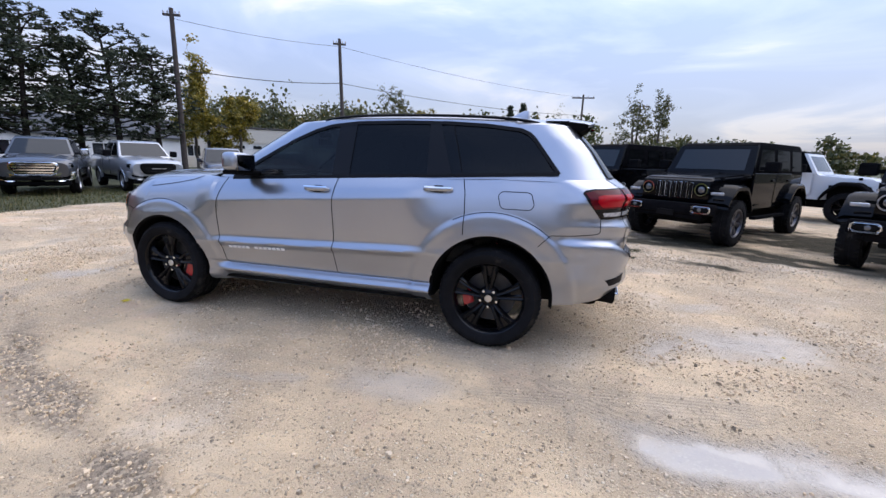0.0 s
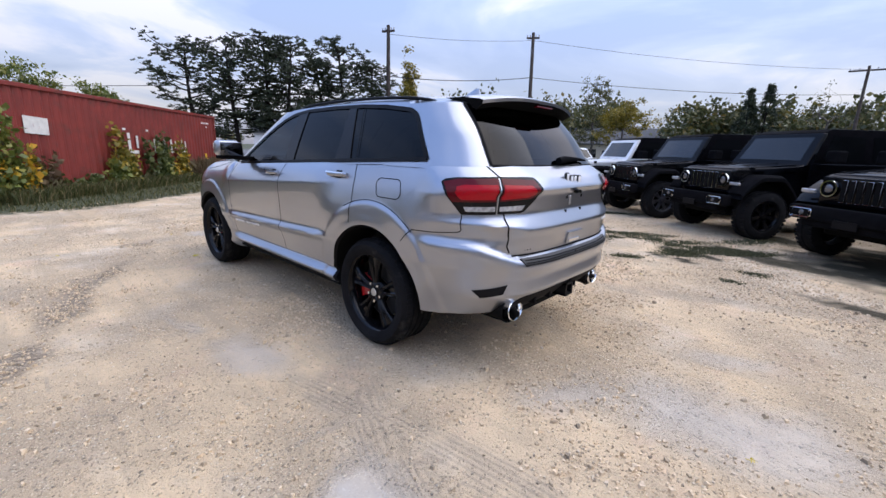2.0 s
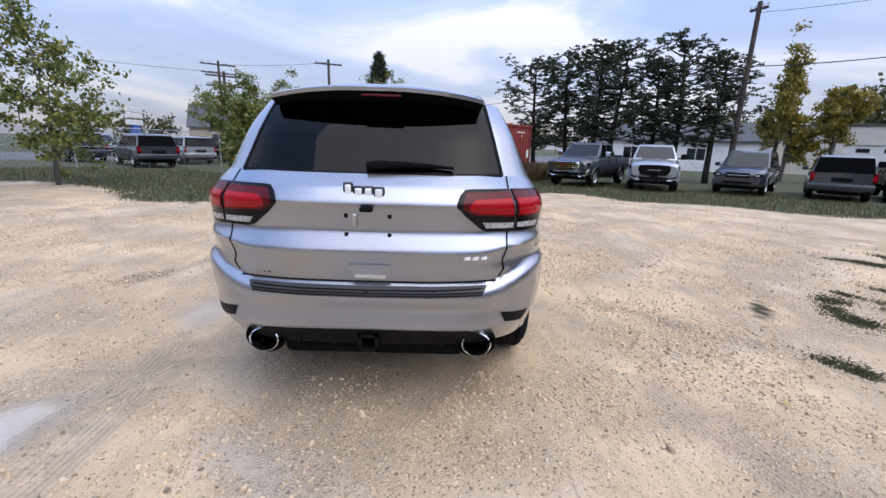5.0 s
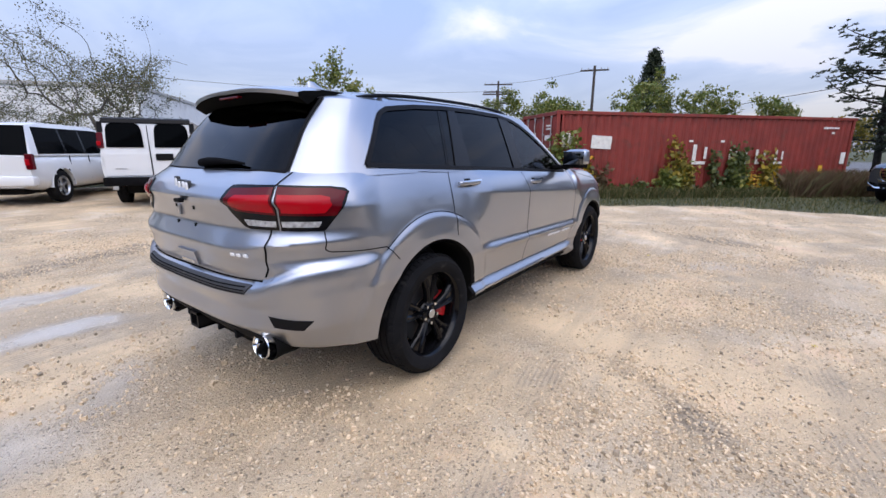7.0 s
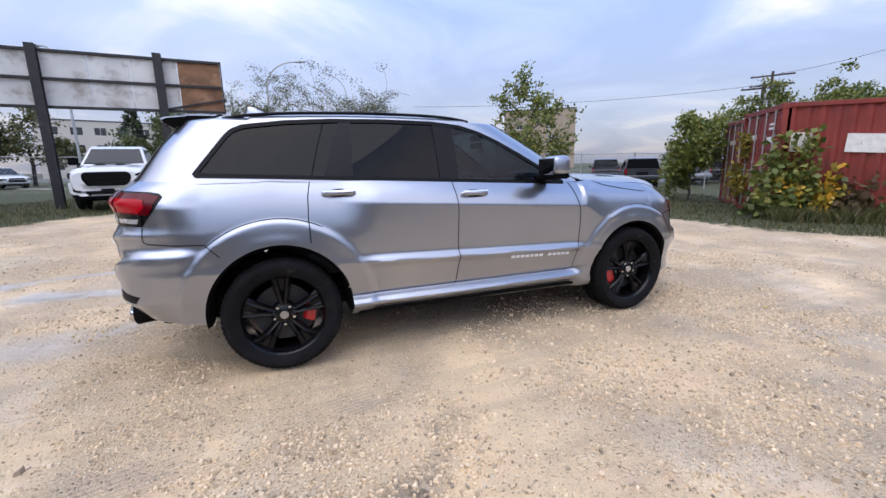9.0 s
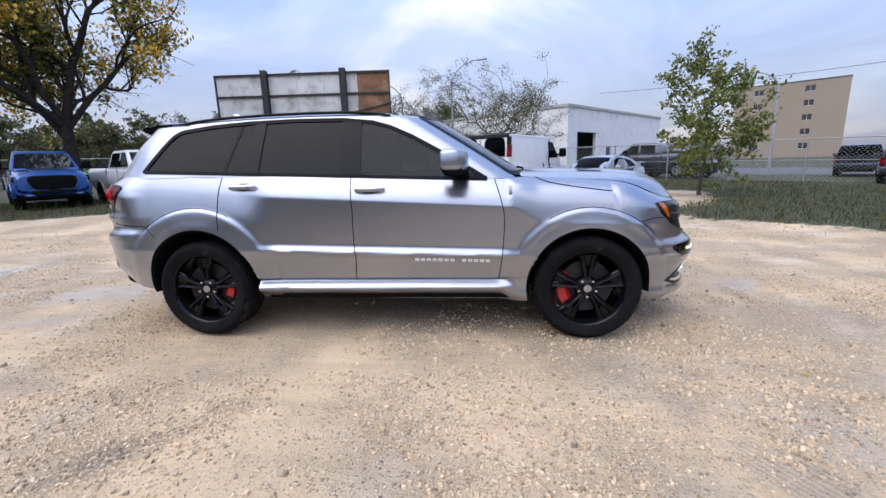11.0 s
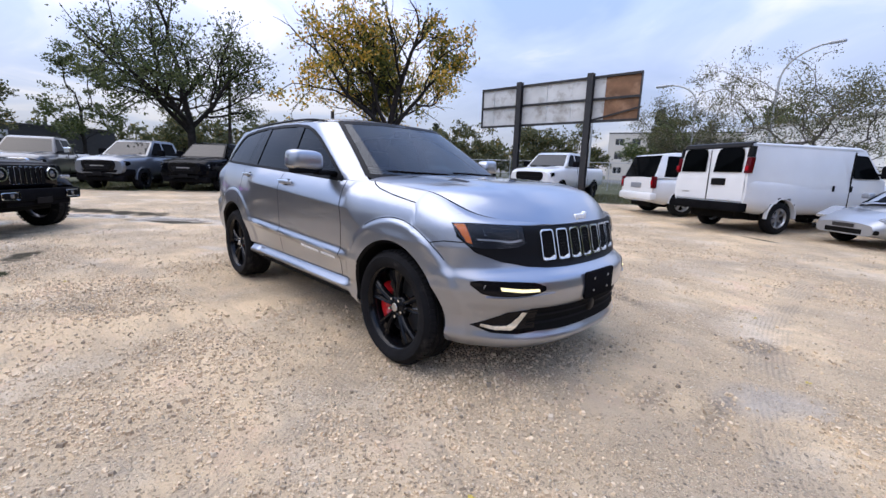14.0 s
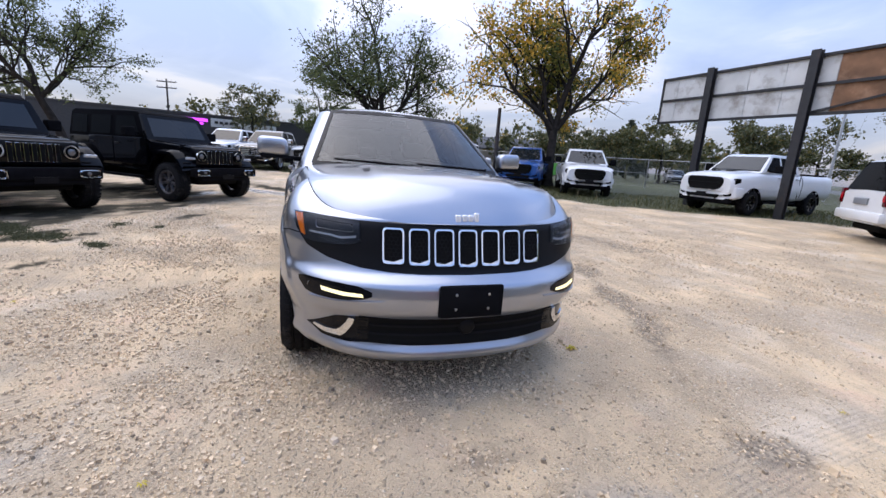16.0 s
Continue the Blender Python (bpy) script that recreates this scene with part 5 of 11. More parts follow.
def skin(fn, lo, hi, n=24, m=8, off=0.002, depth=0.008, bm=None, rim=0.0):
    """A panel lying on a surface, between two lines of (place, height), with an edge that turns in.
    rim: how far the middle is dished below the edge."""
    lo, hi = sample(lo, n), sample(hi, n)
    b = np.linspace(0, 1, m)[:, None]
    p = lo[None, :, 0] * (1 - b) + hi[None, :, 0] * b
    z = lo[None, :, 1] * (1 - b) + hi[None, :, 1] * b
    nrm = outward(fn, p, z)
    o = np.full(p.shape, off)
    if rim:
        o[1:-1, 1:-1] -= rim
    P = fn(p, z) + nrm * o[..., None]
    Q = fn(p, z) + nrm * (off - depth)
    bm = bm or bmesh.new()
    vs = add_grid(bm, P)
    loop = [(0, j) for j in range(n)] + [(i, n - 1) for i in range(1, m)] + [(m - 1, j) for j in range(n - 2, -1, -1)] + [(i, 0) for i in range(m - 2, 0, -1)]
    inner = [bm.verts.new(Q[i, j]) for i, j in loop]
    for k in range(len(loop)):
        i, j = loop[k]
        i2, j2 = loop[(k + 1) % len(loop)]
        try:
            bm.faces.new((vs[i][j], vs[i2][j2], inner[(k + 1) % len(loop)], inner[k]))
        except ValueError:
            pass
    bmesh.ops.remove_doubles(bm, verts=bm.verts, dist=1e-5)
    return bm


def ribbon(fn, line, width=0.006, off=0.0012, n=60, bm=None):
    """A thin strip on a surface along a line of (place, height)."""
    c = sample(line, n)
    d = np.gradient(c, axis=0)
    d /= np.maximum(np.linalg.norm(d, axis=1, keepdims=True), 1e-9)
    s = np.stack([-d[:, 1], d[:, 0]], -1) * width / 2
    rows = []
    for k in (-1, 1):
        q = c + s * k
        rows.append(fn(q[:, 0], q[:, 1]) + outward(fn, q[:, 0], q[:, 1]) * off)
    bm = bm or bmesh.new()
    add_grid(bm, np.stack(rows))
    return bm


def even_turns(power, n, m):
    """Turns from the flank to the middle of the tail, at even steps along the car first."""
    a = np.arccos(np.linspace(0, 0.92, n) ** (power / 2))
    return np.r_[a[1:], np.linspace(a[-1], 0, m)[1:]]


def body_grid():
    """Columns from the middle of the nose along the left flank to the middle of the tail."""
    th = np.linspace(0, math.pi / 2, 66)[:-1]
    xs = np.concatenate([np.linspace(XF, 0.855, 36)[:-1], np.linspace(0.855, -0.235, 46)[:-1], np.linspace(-0.235, -1.245, 44)[:-1], np.linspace(-1.245, XR, 14)])
    tr = even_turns(NR_POW, 58, 38)
    cols = [("n", a) for a in th] + [("f", x) for x in xs] + [("t", a) for a in tr]
    rows = 84
    P = np.zeros((rows, len(cols), 3))
    for j, (k, a) in enumerate(cols):
        if k == "n":
            xg = XF + (2.2 - XF) * math.cos(a) ** (2 / NF_POW)
            yg = 0.80 * math.sin(a) ** (2 / NF_POW)
            zt = float(hood_z(np.array(xg + 0.03), np.array(yg)))
            zb = 0.245 + 0.03 * (1 - math.cos(a)) ** 2
        elif k == "f":
            zt = float(top_z(np.array(a)))
            zb = 0.268 + 0.03 * float(sstep(0.4, -1.2, a))
        else:
            zt = 1.262 + 0.014 * math.sin(a) ** 2
            zb = 0.345 + 0.06 * math.cos(a) ** 0.6
        zz = np.concatenate([np.linspace(zb, 0.44, 15)[:-1], np.linspace(0.44, 0.75, 24)[:-1], np.linspace(0.75, 0.875, 11)[:-1], np.linspace(0.875, zt, 37)])
        w = flank_y(np.full(rows, XF if k == "n" else XR if k == "t" else a), zz, XR - 0.93 * math.cos(a) ** (2 / NR_POW) if k == "t" else None)
        if k == "n":
            x = XF + (nose_x(zz) - XF) * math.cos(a) ** (2 / NF_POW)
            y = w * math.sin(a) ** (2 / NF_POW)
        elif k == "t":
            x = XR + (tail_x(tail_level(zz, math.sin(a) ** (2 / NR_POW))) - XR) * math.cos(a) ** (2 / NR_POW)
            y = w * math.sin(a) ** (2 / NR_POW)
        else:
            x, y = np.full(rows, a), w
        P[:, j] = np.stack([x, y, zz], -1)
        if k == "n":
            # the top rows roll over to meet the edge of the hood
            zr = np.concatenate([zz[:48], np.linspace(0.875, 0.958, 25)[1:], np.full(rows - 72, 0.958)])
            w = flank_y(np.full(rows, XF), zr)
            x = XF + (nose_x(zr) - XF) * math.cos(a) ** (2 / NF_POW)
            y = w * math.sin(a) ** (2 / NF_POW)
            ex, ey = 1.602 + 0.633 * math.cos(a) ** 0.8, 0.785 * math.sin(a) ** 0.8
            e = np.array([ex, ey, float(hood_z(np.array(ex), np.array(ey)))])
            P[:, j] = np.stack([x, y, zr], -1)
            b0 = P[71, j].copy()
            mid = np.array([b0[0] * 0.75 + e[0] * 0.25, b0[1] * 0.75 + e[1] * 0.25, b0[2] * 0.25 + e[2] * 0.75])
            for i in range(72, rows):
                t = (i - 71) / (rows - 72)
                P[i, j] = b0 * (1 - t) ** 2 + mid * 2 * t * (1 - t) + e * t * t
    P[..., 1] += flare(P[..., 0], P[..., 2]) * np.clip(P[..., 1] / 0.6, 0, 1)
    return P, cols


def inside(poly, x, y):
    c = False
    for (x0, y0), (x1, y1) in zip(poly, poly[1:] + poly[:1]):
        if (y0 > y) != (y1 > y) and x < (x1 - x0) * (y - y0) / (y1 - y0) + x0:
            c = not c
    return c


# openings of the nose, as outlines over (y, z)
MASK_LO = [(0.0, 0.716), (0.25, 0.719), (0.40, 0.725), (0.54, 0.739), (0.69, 0.772), (0.79, 0.818), (0.845, 0.900)]
MASK_HI = [(0.0, 0.955), (0.30, 0.957), (0.55, 0.964), (0.70, 0.972), (0.80, 0.978), (0.845, 0.966)]


def region(x, y, z, kind):
    if kind == "n":
        if inside([(0.0, 0.73), (0.45, 0.752), (0.72, 0.815), (0.80, 0.87), (0.82, 0.95), (0.0, 0.955)], y, z):
            return None
    for cx, cz, r in ARCHES:
        if math.hypot(x - cx, z - cz) < r - 0.001:
            return None
    if x > 1.25 and y > 0.3 and kind != "t" or kind == "n":
        return "fender" if z > 0.872 else "front_bumper" if x > AX else "fender"
    if kind == "t":
        if z > 0.75 and y < 0.685 - 0.09 * max(0.0, (1.0 - z) / 0.25):
            return "liftgate"
        return "rear_bumper" if z < 0.875 and x < -AX else "quarter_panel"
    if x > 0.855:
        return "fender" if z > 0.30 else "sill"
    if x < -1.245:
        return "quarter_panel" if x > -AX or z > 0.875 else "rear_bumper"
    if z < 0.44:
        return "sill"
    return "front_door" if x > -0.235 else "rear_door"


def put(name, bm, material, parent, side=1, label="", smooth=35):
    if side < 0:
        mirror_y(bm)
    return part(name, bm, material, parent, label, smooth)


hero = tagged(empty("car", 0, 0), "silver metallic mid-size SUV with black alloy wheels on gravel", "car")
hero_doors = {}


def build_shell():
    P, cols = body_grid()
    R, C = P.shape[:2]
    # draw the grid on to the wheel openings
    for cx, cz, r in ARCHES:
        dx, dz = P[..., 0] - cx, P[..., 2] - cz
        d = np.hypot(dx, dz)
        near = (np.abs(d - r) < 0.0125) & (P[..., 1] > 0.5)
        k = np.where(near, r / np.maximum(d, 1e-6), 1.0)
        P[..., 0], P[..., 2] = cx + dx * k, cz + dz * k
    groups = {}
    for i in range(R - 1):
        for j in range(C - 1):
            c = (P[i, j] + P[i + 1, j] + P[i, j + 1] + P[i + 1, j + 1]) / 4
            g = region(c[0], c[1], c[2], cols[j + 1][0] if cols[j][0] == "f" else cols[j][0])
            if g:
                groups.setdefault(g, []).append((i, j))
    for g, cells in groups.items():
        for side in ((1,) if g in ("front_bumper", "rear_bumper", "liftgate") else (1, -1)):
            bm = bmesh.new()
            vs = {}

            def vert(i, j):
                if (i, j) not in vs:
                    q = P[i, j]
                    vs[i, j] = bm.verts.new((q[0], q[1] * side, q[2]))
                return vs[i, j]
            for i, j in cells:
                q = [vert(i, j), vert(i, j + 1), vert(i + 1, j + 1), vert(i + 1, j)]
                q = [v for k, v in enumerate(q) if v.co != q[k - 1].co]
                if len(q) > 2:
                    try:
                        bm.faces.new(q)
                    except ValueError:
                        pass
            if g in ("front_bumper", "rear_bumper", "liftgate"):
                both_sides(bm)
            ob = part(g, bm, M_SILVER, hero, smooth=38)
            if "door" in g:
                hero_doors[g, side] = ob


def build_hood_roof():
    # hood: from the gap with the fender to the middle
    n, m = 70, 30
    xs = np.concatenate([np.linspace(0.99, 1.6, 30)[:-1], 1.6 + 0.6395 * np.sin(np.linspace(0, math.pi / 2, 50))])
    rows = []
    for x in xs:
        ye = 0.782 if x <= 1.6 else 0.782 * (1 - min(1, (x - 1.6) / 0.64) ** 2.5) ** (1 / 2.5)
        y = np.linspace(-ye, ye, 2 * m + 1)
        rows.append(np.stack([np.full_like(y, x), y, hood_z(np.full_like(y, x), y) + 0.001], -1))
    bm = bmesh.new()
    add_grid(bm, np.array(rows))
    bmesh.ops.remove_doubles(bm, verts=bm.verts, dist=1e-5)
    hood = part("hood", bm, M_SILVER, hero, smooth=60)
    # gap lines of the hood
    for s in (1, -1):
        bm = ribbon(flank_point, [(1.09, 1.172), (1.12, 1.155), (1.19, 1.131), (1.353, 1.099), (1.563, 1.069), (1.61, 1.064)], 0.0055, 0.0015, 50)
        add_tube(bm, [(1.61, 0.838, 1.064), (1.70, 0.845, 1.055), (1.756, 0.842, 1.049), (1.84, 0.812, 1.037), (1.905, 0.780, 1.022), (1.965, 0.778, 0.983)], 0.0028, 5)
        put("hood_gap", bm, M_GAP, hood, s)
    # two heat vents on the hood
    for s in (-1, 1):
        bm = skin(lambda y, x: np.stack([x, y, hood_z(x, y) + 0.001], -1), [(0.40 * s, 1.46), (0.425 * s, 1.64)], [(0.45 * s, 1.46), (0.46 * s, 1.64)], 12, 6, 0.0015, 0.01)
        v = part("hood_vent", bm, M_TRIM, hood, "black slatted hood vent")
    # cabin shell: pillars and the rails over the side windows
    bm = bmesh.new()
    cols, rows_n = [], 44
    f = np.linspace(0, math.pi / 2, 40)[:-1]
    sd = np.linspace(0, 1, 110)
    r = even_turns(CAB_POW, 30, 20)
    P = np.zeros((rows_n, len(f) + len(sd) + len(r), 3))
    for j in range(P.shape[1]):
        if j < len(f):
            a = f[j]
            zt0 = float(roof_z(0.15))
            z = np.linspace(1.17, zt0, rows_n)
            xf = screen_x(z)
            x = xf - 0.42 + 0.42 * math.cos(a) ** (2 / 3)
            y = cabin_w(xf - 0.42, z) * math.sin(a) ** (2 / 3)
        elif j < len(f) + len(sd):
            u = sd[j - len(f)]
            zt = 1.62 + 0.0 * u
            z0 = np.linspace(0, 1, rows_n)
            x1 = screen_x(1.17 + z0 * 0.46) - 0.42
            x2 = gate_x(1.24 + z0 * (float(roof_z(-1.75)) - 1.24)) + corner_d(1.24 + z0 * (float(roof_z(-1.75)) - 1.24))
            x = x1 + (x2 - x1) * u
            zlo = belt_z(x) - 0.03
            z = zlo + (roof_z(x) - zlo) * z0
            y = cabin_w(x, z)
        else:
            a = r[j - len(f) - len(sd)]
            z = np.linspace(1.24, float(roof_z(-1.75)), rows_n)
            xr = gate_x(z)
            cd = corner_d(z)
            x = xr + cd - cd * math.cos(a) ** (2 / CAB_POW)
            y = cabin_w(xr + cd, z) * math.sin(a) ** (2 / CAB_POW)
        P[:, j] = np.stack([x, y, z], -1)
    dlo = [(x, float(z)) for x, z in DLO_LO] + [(x, z) for x, z in reversed(DLO_HI)]
    cx, cz = -0.7, 1.42
    shrunk = [(cx + (x - cx) * 0.998, cz + (z - cz) * 0.982) for x, z in dlo]
    vs = [[bm.verts.new(P[i, j]) for j in range(P.shape[1])] for i in range(rows_n)]
    for i in range(rows_n - 1):
        for j in range(P.shape[1] - 1):
            c = (P[i, j] + P[i + 1, j] + P[i, j + 1] + P[i + 1, j + 1]) / 4
            if len(f) - 10 <= j < len(f) + len(sd) + 26 and inside(shrunk, c[0], c[2]):
                continue
            if j < len(f) and c[1] < (0.745 - 0.165 * (c[2] - 1.2) / 0.45) and c[2] < 1.635:
                continue
            if j >= len(f) + len(sd) and c[1] < 0.612 - 0.080 * (c[2] - 1.26) / 0.36 and 1.28 < c[2] < 1.63:
                continue
            bm.faces.new((vs[i][j], vs[i][j + 1], vs[i + 1][j + 1], vs[i + 1][j]))
    # roof skin from the top edge to the middle
    top = P[-1]
    nr = 18
    rr = np.linspace(0, 1, nr)
    T = np.zeros((nr, P.shape[1], 3))
    for k, q in enumerate(rr):
        T[k, :, 0] = top[:, 0]
        T[k, :, 1] = top[:, 1] * (1 - q)
        lift = 0.082 * np.minimum(1, sstep(0.50, -0.35, top[:, 0]) * 0.7 + 0.3) * sstep(-2.25, -1.6, top[:, 0]) * (top[:, 1] / 0.66) ** 1.2
        T[k, :, 2] = top[:, 2] + lift * (1 - (1 - q) ** 2.6)
    add_grid(bm, T)
    bmesh.ops.remove_doubles(bm, verts=bm.verts, dist=1e-4)
    both_sides(bm)
    part("roof", bm, M_SILVER, hero, smooth=40)


DLO_LO = [(x, 1.203 - 0.047 * x - 0.004) for x in (0.745, 0.3, -0.3, -0.9, -1.5, -1.885)]
DLO_HI = [(0.745, 1.172), (0.56, 1.285), (0.38, 1.390), (0.20, 1.490), (0.04, 1.562), (-0.10, 1.604), (-0.33, 1.630), (-0.70, 1.638),
          (-1.06, 1.634), (-1.35, 1.618), (-1.60, 1.588), (-1.665, 1.560), (-1.70, 1.527), (-1.885, 1.288)]
build_shell()
build_hood_roof()

# ---- the silver car: glass, trim, lamps, wheels ----
def on_belt(x, up=0.0):
    return (x, 1.203 - 0.047 * x + up)


def build_windows():
    for s in (1, -1):
        fd, rd = hero_doors["front_door", s], hero_doors["rear_door", s]
        a_pillar = [(0.56, 1.281), (0.38, 1.386), (0.20, 1.486), (0.04, 1.556), (-0.09, 1.594)]
        put("window_pane", skin(cabin_point, [on_belt(0.66, 0.006), on_belt(-0.178, 0.006)], [(0.66, 1.222)] + a_pillar + [(-0.178, 1.608)], 40, 10, -0.004, 0.004), M_GLASS_F, fd, s, "lightly tinted front window")
        put("window_pane", skin(cabin_point, [on_belt(-0.315, 0.006), on_belt(-0.955, 0.006)], [(-0.315, 1.622), (-0.60, 1.629), (-0.925, 1.629)], 30, 10, -0.004, 0.004), M_GLASS_R, rd, s, "dark privacy glass")
        put("quarter_window", skin(cabin_point, [on_belt(-1.130, 0.006), on_belt(-1.86, 0.006)],
                                   [(-0.995, 1.629), (-1.35, 1.611), (-1.58, 1.584), (-1.645, 1.560), (-1.685, 1.525), (-1.852, 1.305)], 40, 12, -0.004, 0.004), M_GLASS_R, hero, s, "dark privacy glass")
        put("mirror_sail", skin(cabin_point, [on_belt(0.745, 0.0), on_belt(0.655, 0.0)], [(0.742, 1.176), (0.655, 1.228)], 8, 5, 0.003, 0.012), M_TRIM, fd, s)
        put("b_pillar_cover", skin(cabin_point, [on_belt(-0.172, 0.002), on_belt(-0.320, 0.002)], [(-0.172, 1.612), (-0.320, 1.625)], 8, 14, 0.003, 0.012), M_PILLAR, fd, s)
        put("c_pillar_cover", skin(cabin_point, [on_belt(-0.950, 0.002), on_belt(-1.137, 0.002)], [(-0.920, 1.634), (-1.002, 1.634)], 8, 14, 0.003, 0.012), M_PILLAR, rd, s)
        put("belt_moulding", ribbon(cabin_point, [on_belt(0.75, -0.002), on_belt(-1.885, -0.002)], 0.024, 0.006, 90), M_TRIM, hero, s)
        put("window_frame", ribbon(cabin_point, DLO_HI, 0.026, 0.004, 120), M_TRIM, hero, s)
        # gaps between the doors, continued over the frames
        put("door_gap", ribbon(flank_point, [(0.800, 1.168), (0.835, 1.06), (0.862, 0.95), (0.868, 0.87), (0.858, 0.70), (0.842, 0.56), (0.825, 0.445)], 0.0065, 0.0015, 60), M_GAP, fd, s)
        put("door_gap", ribbon(flank_point, [(-0.238, 1.212), (-0.222, 1.06), (-0.218, 0.98), (-0.225, 0.76), (-0.215, 0.64), (-0.236, 0.445)], 0.0065, 0.0015, 60), M_GAP, fd, s)
        put("door_gap", ribbon(flank_point, [(-1.225, 1.262), (-1.250, 1.14), (-1.258, 1.00), (-1.256, 0.845)], 0.0065, 0.0015, 40), M_GAP, rd, s)
        put("door_gap", ribbon(flank_point, [(0.825, 0.443), (-0.80, 0.445), (-0.95, 0.452)], 0.006, 0.0015, 60), M_GAP, rd, s)
        put("door_gap", ribbon(cabin_point, [(-1.215, 1.268), (-1.16, 1.45), (-1.10, 1.630)], 0.006, 0.0045, 30), M_GAP, rd, s)
        put("flare_gap", ribbon(flank_point, [(AX - 0.576 * math.cos(a), 0.385 + 0.576 * math.sin(a)) for a in np.linspace(1.05, 2.42, 30)], 0.005, 0.003, 60), M_GAP, hero, s)
        put("flare_gap", ribbon(flank_point, [(-AX + 0.618 * math.cos(a), 0.395 + 0.618 * math.sin(a)) for a in np.linspace(1.1, 2.29, 30)], 0.005, 0.003, 60), M_GAP, hero, s)
        put("bumper_gap", ribbon(flank_point, [(1.985, 0.872), (1.88, 0.872), (1.79, 0.853)], 0.006, 0.0015, 24), M_GAP, hero, s)
        put("bumper_gap", ribbon(flank_point, [(-1.785, 0.800), (-1.862, 0.880), (-2.02, 0.886), (-2.165, 0.900), (-2.186, 0.914), (-2.180, 0.998)], 0.0055, 0.0015, 60), M_GAP, hero, s)
        # wheel opening lips
        for cx, cz, r in ARCHES:
            lo = max(0.34, cz - 0.10)
            a0 = math.asin((lo - cz) / r)
            aa = np.linspace(a0, math.pi - a0, 70)
            q = flank_point(cx + r * np.cos(aa), cz + r * np.sin(aa))
            q2 = q.copy()
            q2[:, 1] -= 0.035
            q2[:, 0], q2[:, 2] = cx + (r - 0.022) * np.cos(aa), cz + (r - 0.022) * np.sin(aa)
            q3 = q2.copy()
            q3[:, 1] = 0.55
            bm = bmesh.new()
            add_grid(bm, np.stack([q, q * 0.4 + q2 * 0.6, q2]))
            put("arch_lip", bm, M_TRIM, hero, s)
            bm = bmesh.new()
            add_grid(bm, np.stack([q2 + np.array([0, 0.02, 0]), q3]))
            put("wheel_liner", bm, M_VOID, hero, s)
    # screens
    bm = skin(screen_point, [(-0.735, 1.205), (0, 1.195), (0.735, 1.205)], [(-0.565, 1.630), (0, 1.640), (0.565, 1.630)], 40, 14, 0.002, 0.005)
    ws = part("windscreen", bm, M_GLASS_W, hero, "sloping laminated windscreen", 60)
    for ln in ([(-0.735, 1.200), (0, 1.190), (0.735, 1.200)], [(-0.570, 1.632), (0, 1.645), (0.570, 1.632)], [(-0.742, 1.195), (-0.570, 1.635)], [(0.742, 1.195), (0.570, 1.635)]):
        part("screen_seal", ribbon(screen_point, ln, 0.03, 0.004, 40), M_TRIM, ws, smooth=60)
    for y0, y1 in ((0.62, 0.02), (0.05, -0.60)):
        bm = bmesh.new()
        pts = [screen_point(np.array(y0 + (y1 - y0) * k), np.array(1.208 + 0.02 * k)) + np.array([0.02, 0, 0.012]) for k in np.linspace(0, 1, 14)]
        add_tube(bm, pts, [0.010] + [0.008] * 12 + [0.005], 6)
        part("wiper", bm, M_MATTE, ws, smooth=60)
    # cowl between hood and screen
    bm = bmesh.new()
    y = np.linspace(-0.78, 0.78, 41)
    q1 = np.stack([np.full_like(y, 1.0), y, hood_z(np.full_like(y, 1.0), y) - 0.006], -1)
    q2 = screen_point(y, np.full_like(y, 1.188)) + np.array([0.0, 0, 0])
    add_grid(bm, np.stack([q1 + np.array([0.05, 0, -0.002]), q1 + np.array([0.0, 0, -0.012]), (q1 + q2) / 2 - np.array([0, 0, 0.02]), q2]))
    part("cowl", bm, M_MATTE, hero, smooth=60)
    bm = skin(gate_point, [(-0.640, 1.264), (0, 1.262), (0.640, 1.264)], [(-0.560, 1.622), (0, 1.636), (0.560, 1.622)], 40, 14, 0.003, 0.012)
    rg = part("rear_window", bm, M_GLASS_R, hero, "dark privacy glass in the liftgate", 60)
    for ln in ([(-0.645, 1.262), (0, 1.258), (0.645, 1.262)], [(-0.645, 1.262), (-0.563, 1.625)], [(0.645, 1.262), (0.563, 1.625)]):
        part("glass_seal", ribbon(gate_point, ln, 0.016, 0.005, 40), M_GAP, rg, smooth=60)
    bm = bmesh.new()
    pts = [gate_point(np.array(yy), np.array(zz)) + np.array([-0.022, 0, 0.008]) for yy, zz in ((0.02, 1.288), (-0.05, 1.294), (-0.16, 1.298), (-0.30, 1.296), (-0.40, 1.290))]
    add_tube(bm, pts, [0.022, 0.024, 0.018, 0.011, 0.006], 8)
    part("rear_wiper", bm, M_MATTE, rg, smooth=60)


def slot_outline(yc, w, z0, z1, k=0.018, n=5):
    """Rounded four-sided outline in (y, z)."""
    out = []
    for cy, cz, a0 in ((yc + w - k, z1 - k, 0), (yc - w + k, z1 - k, 90), (yc - w + k, z0 + k, 180), (yc + w - k, z0 + k, 270)):
        for a in np.linspace(a0, a0 + 90, n):
            out.append((cy + k * math.cos(radians(a)), cz + k * math.sin(radians(a))))
    return out


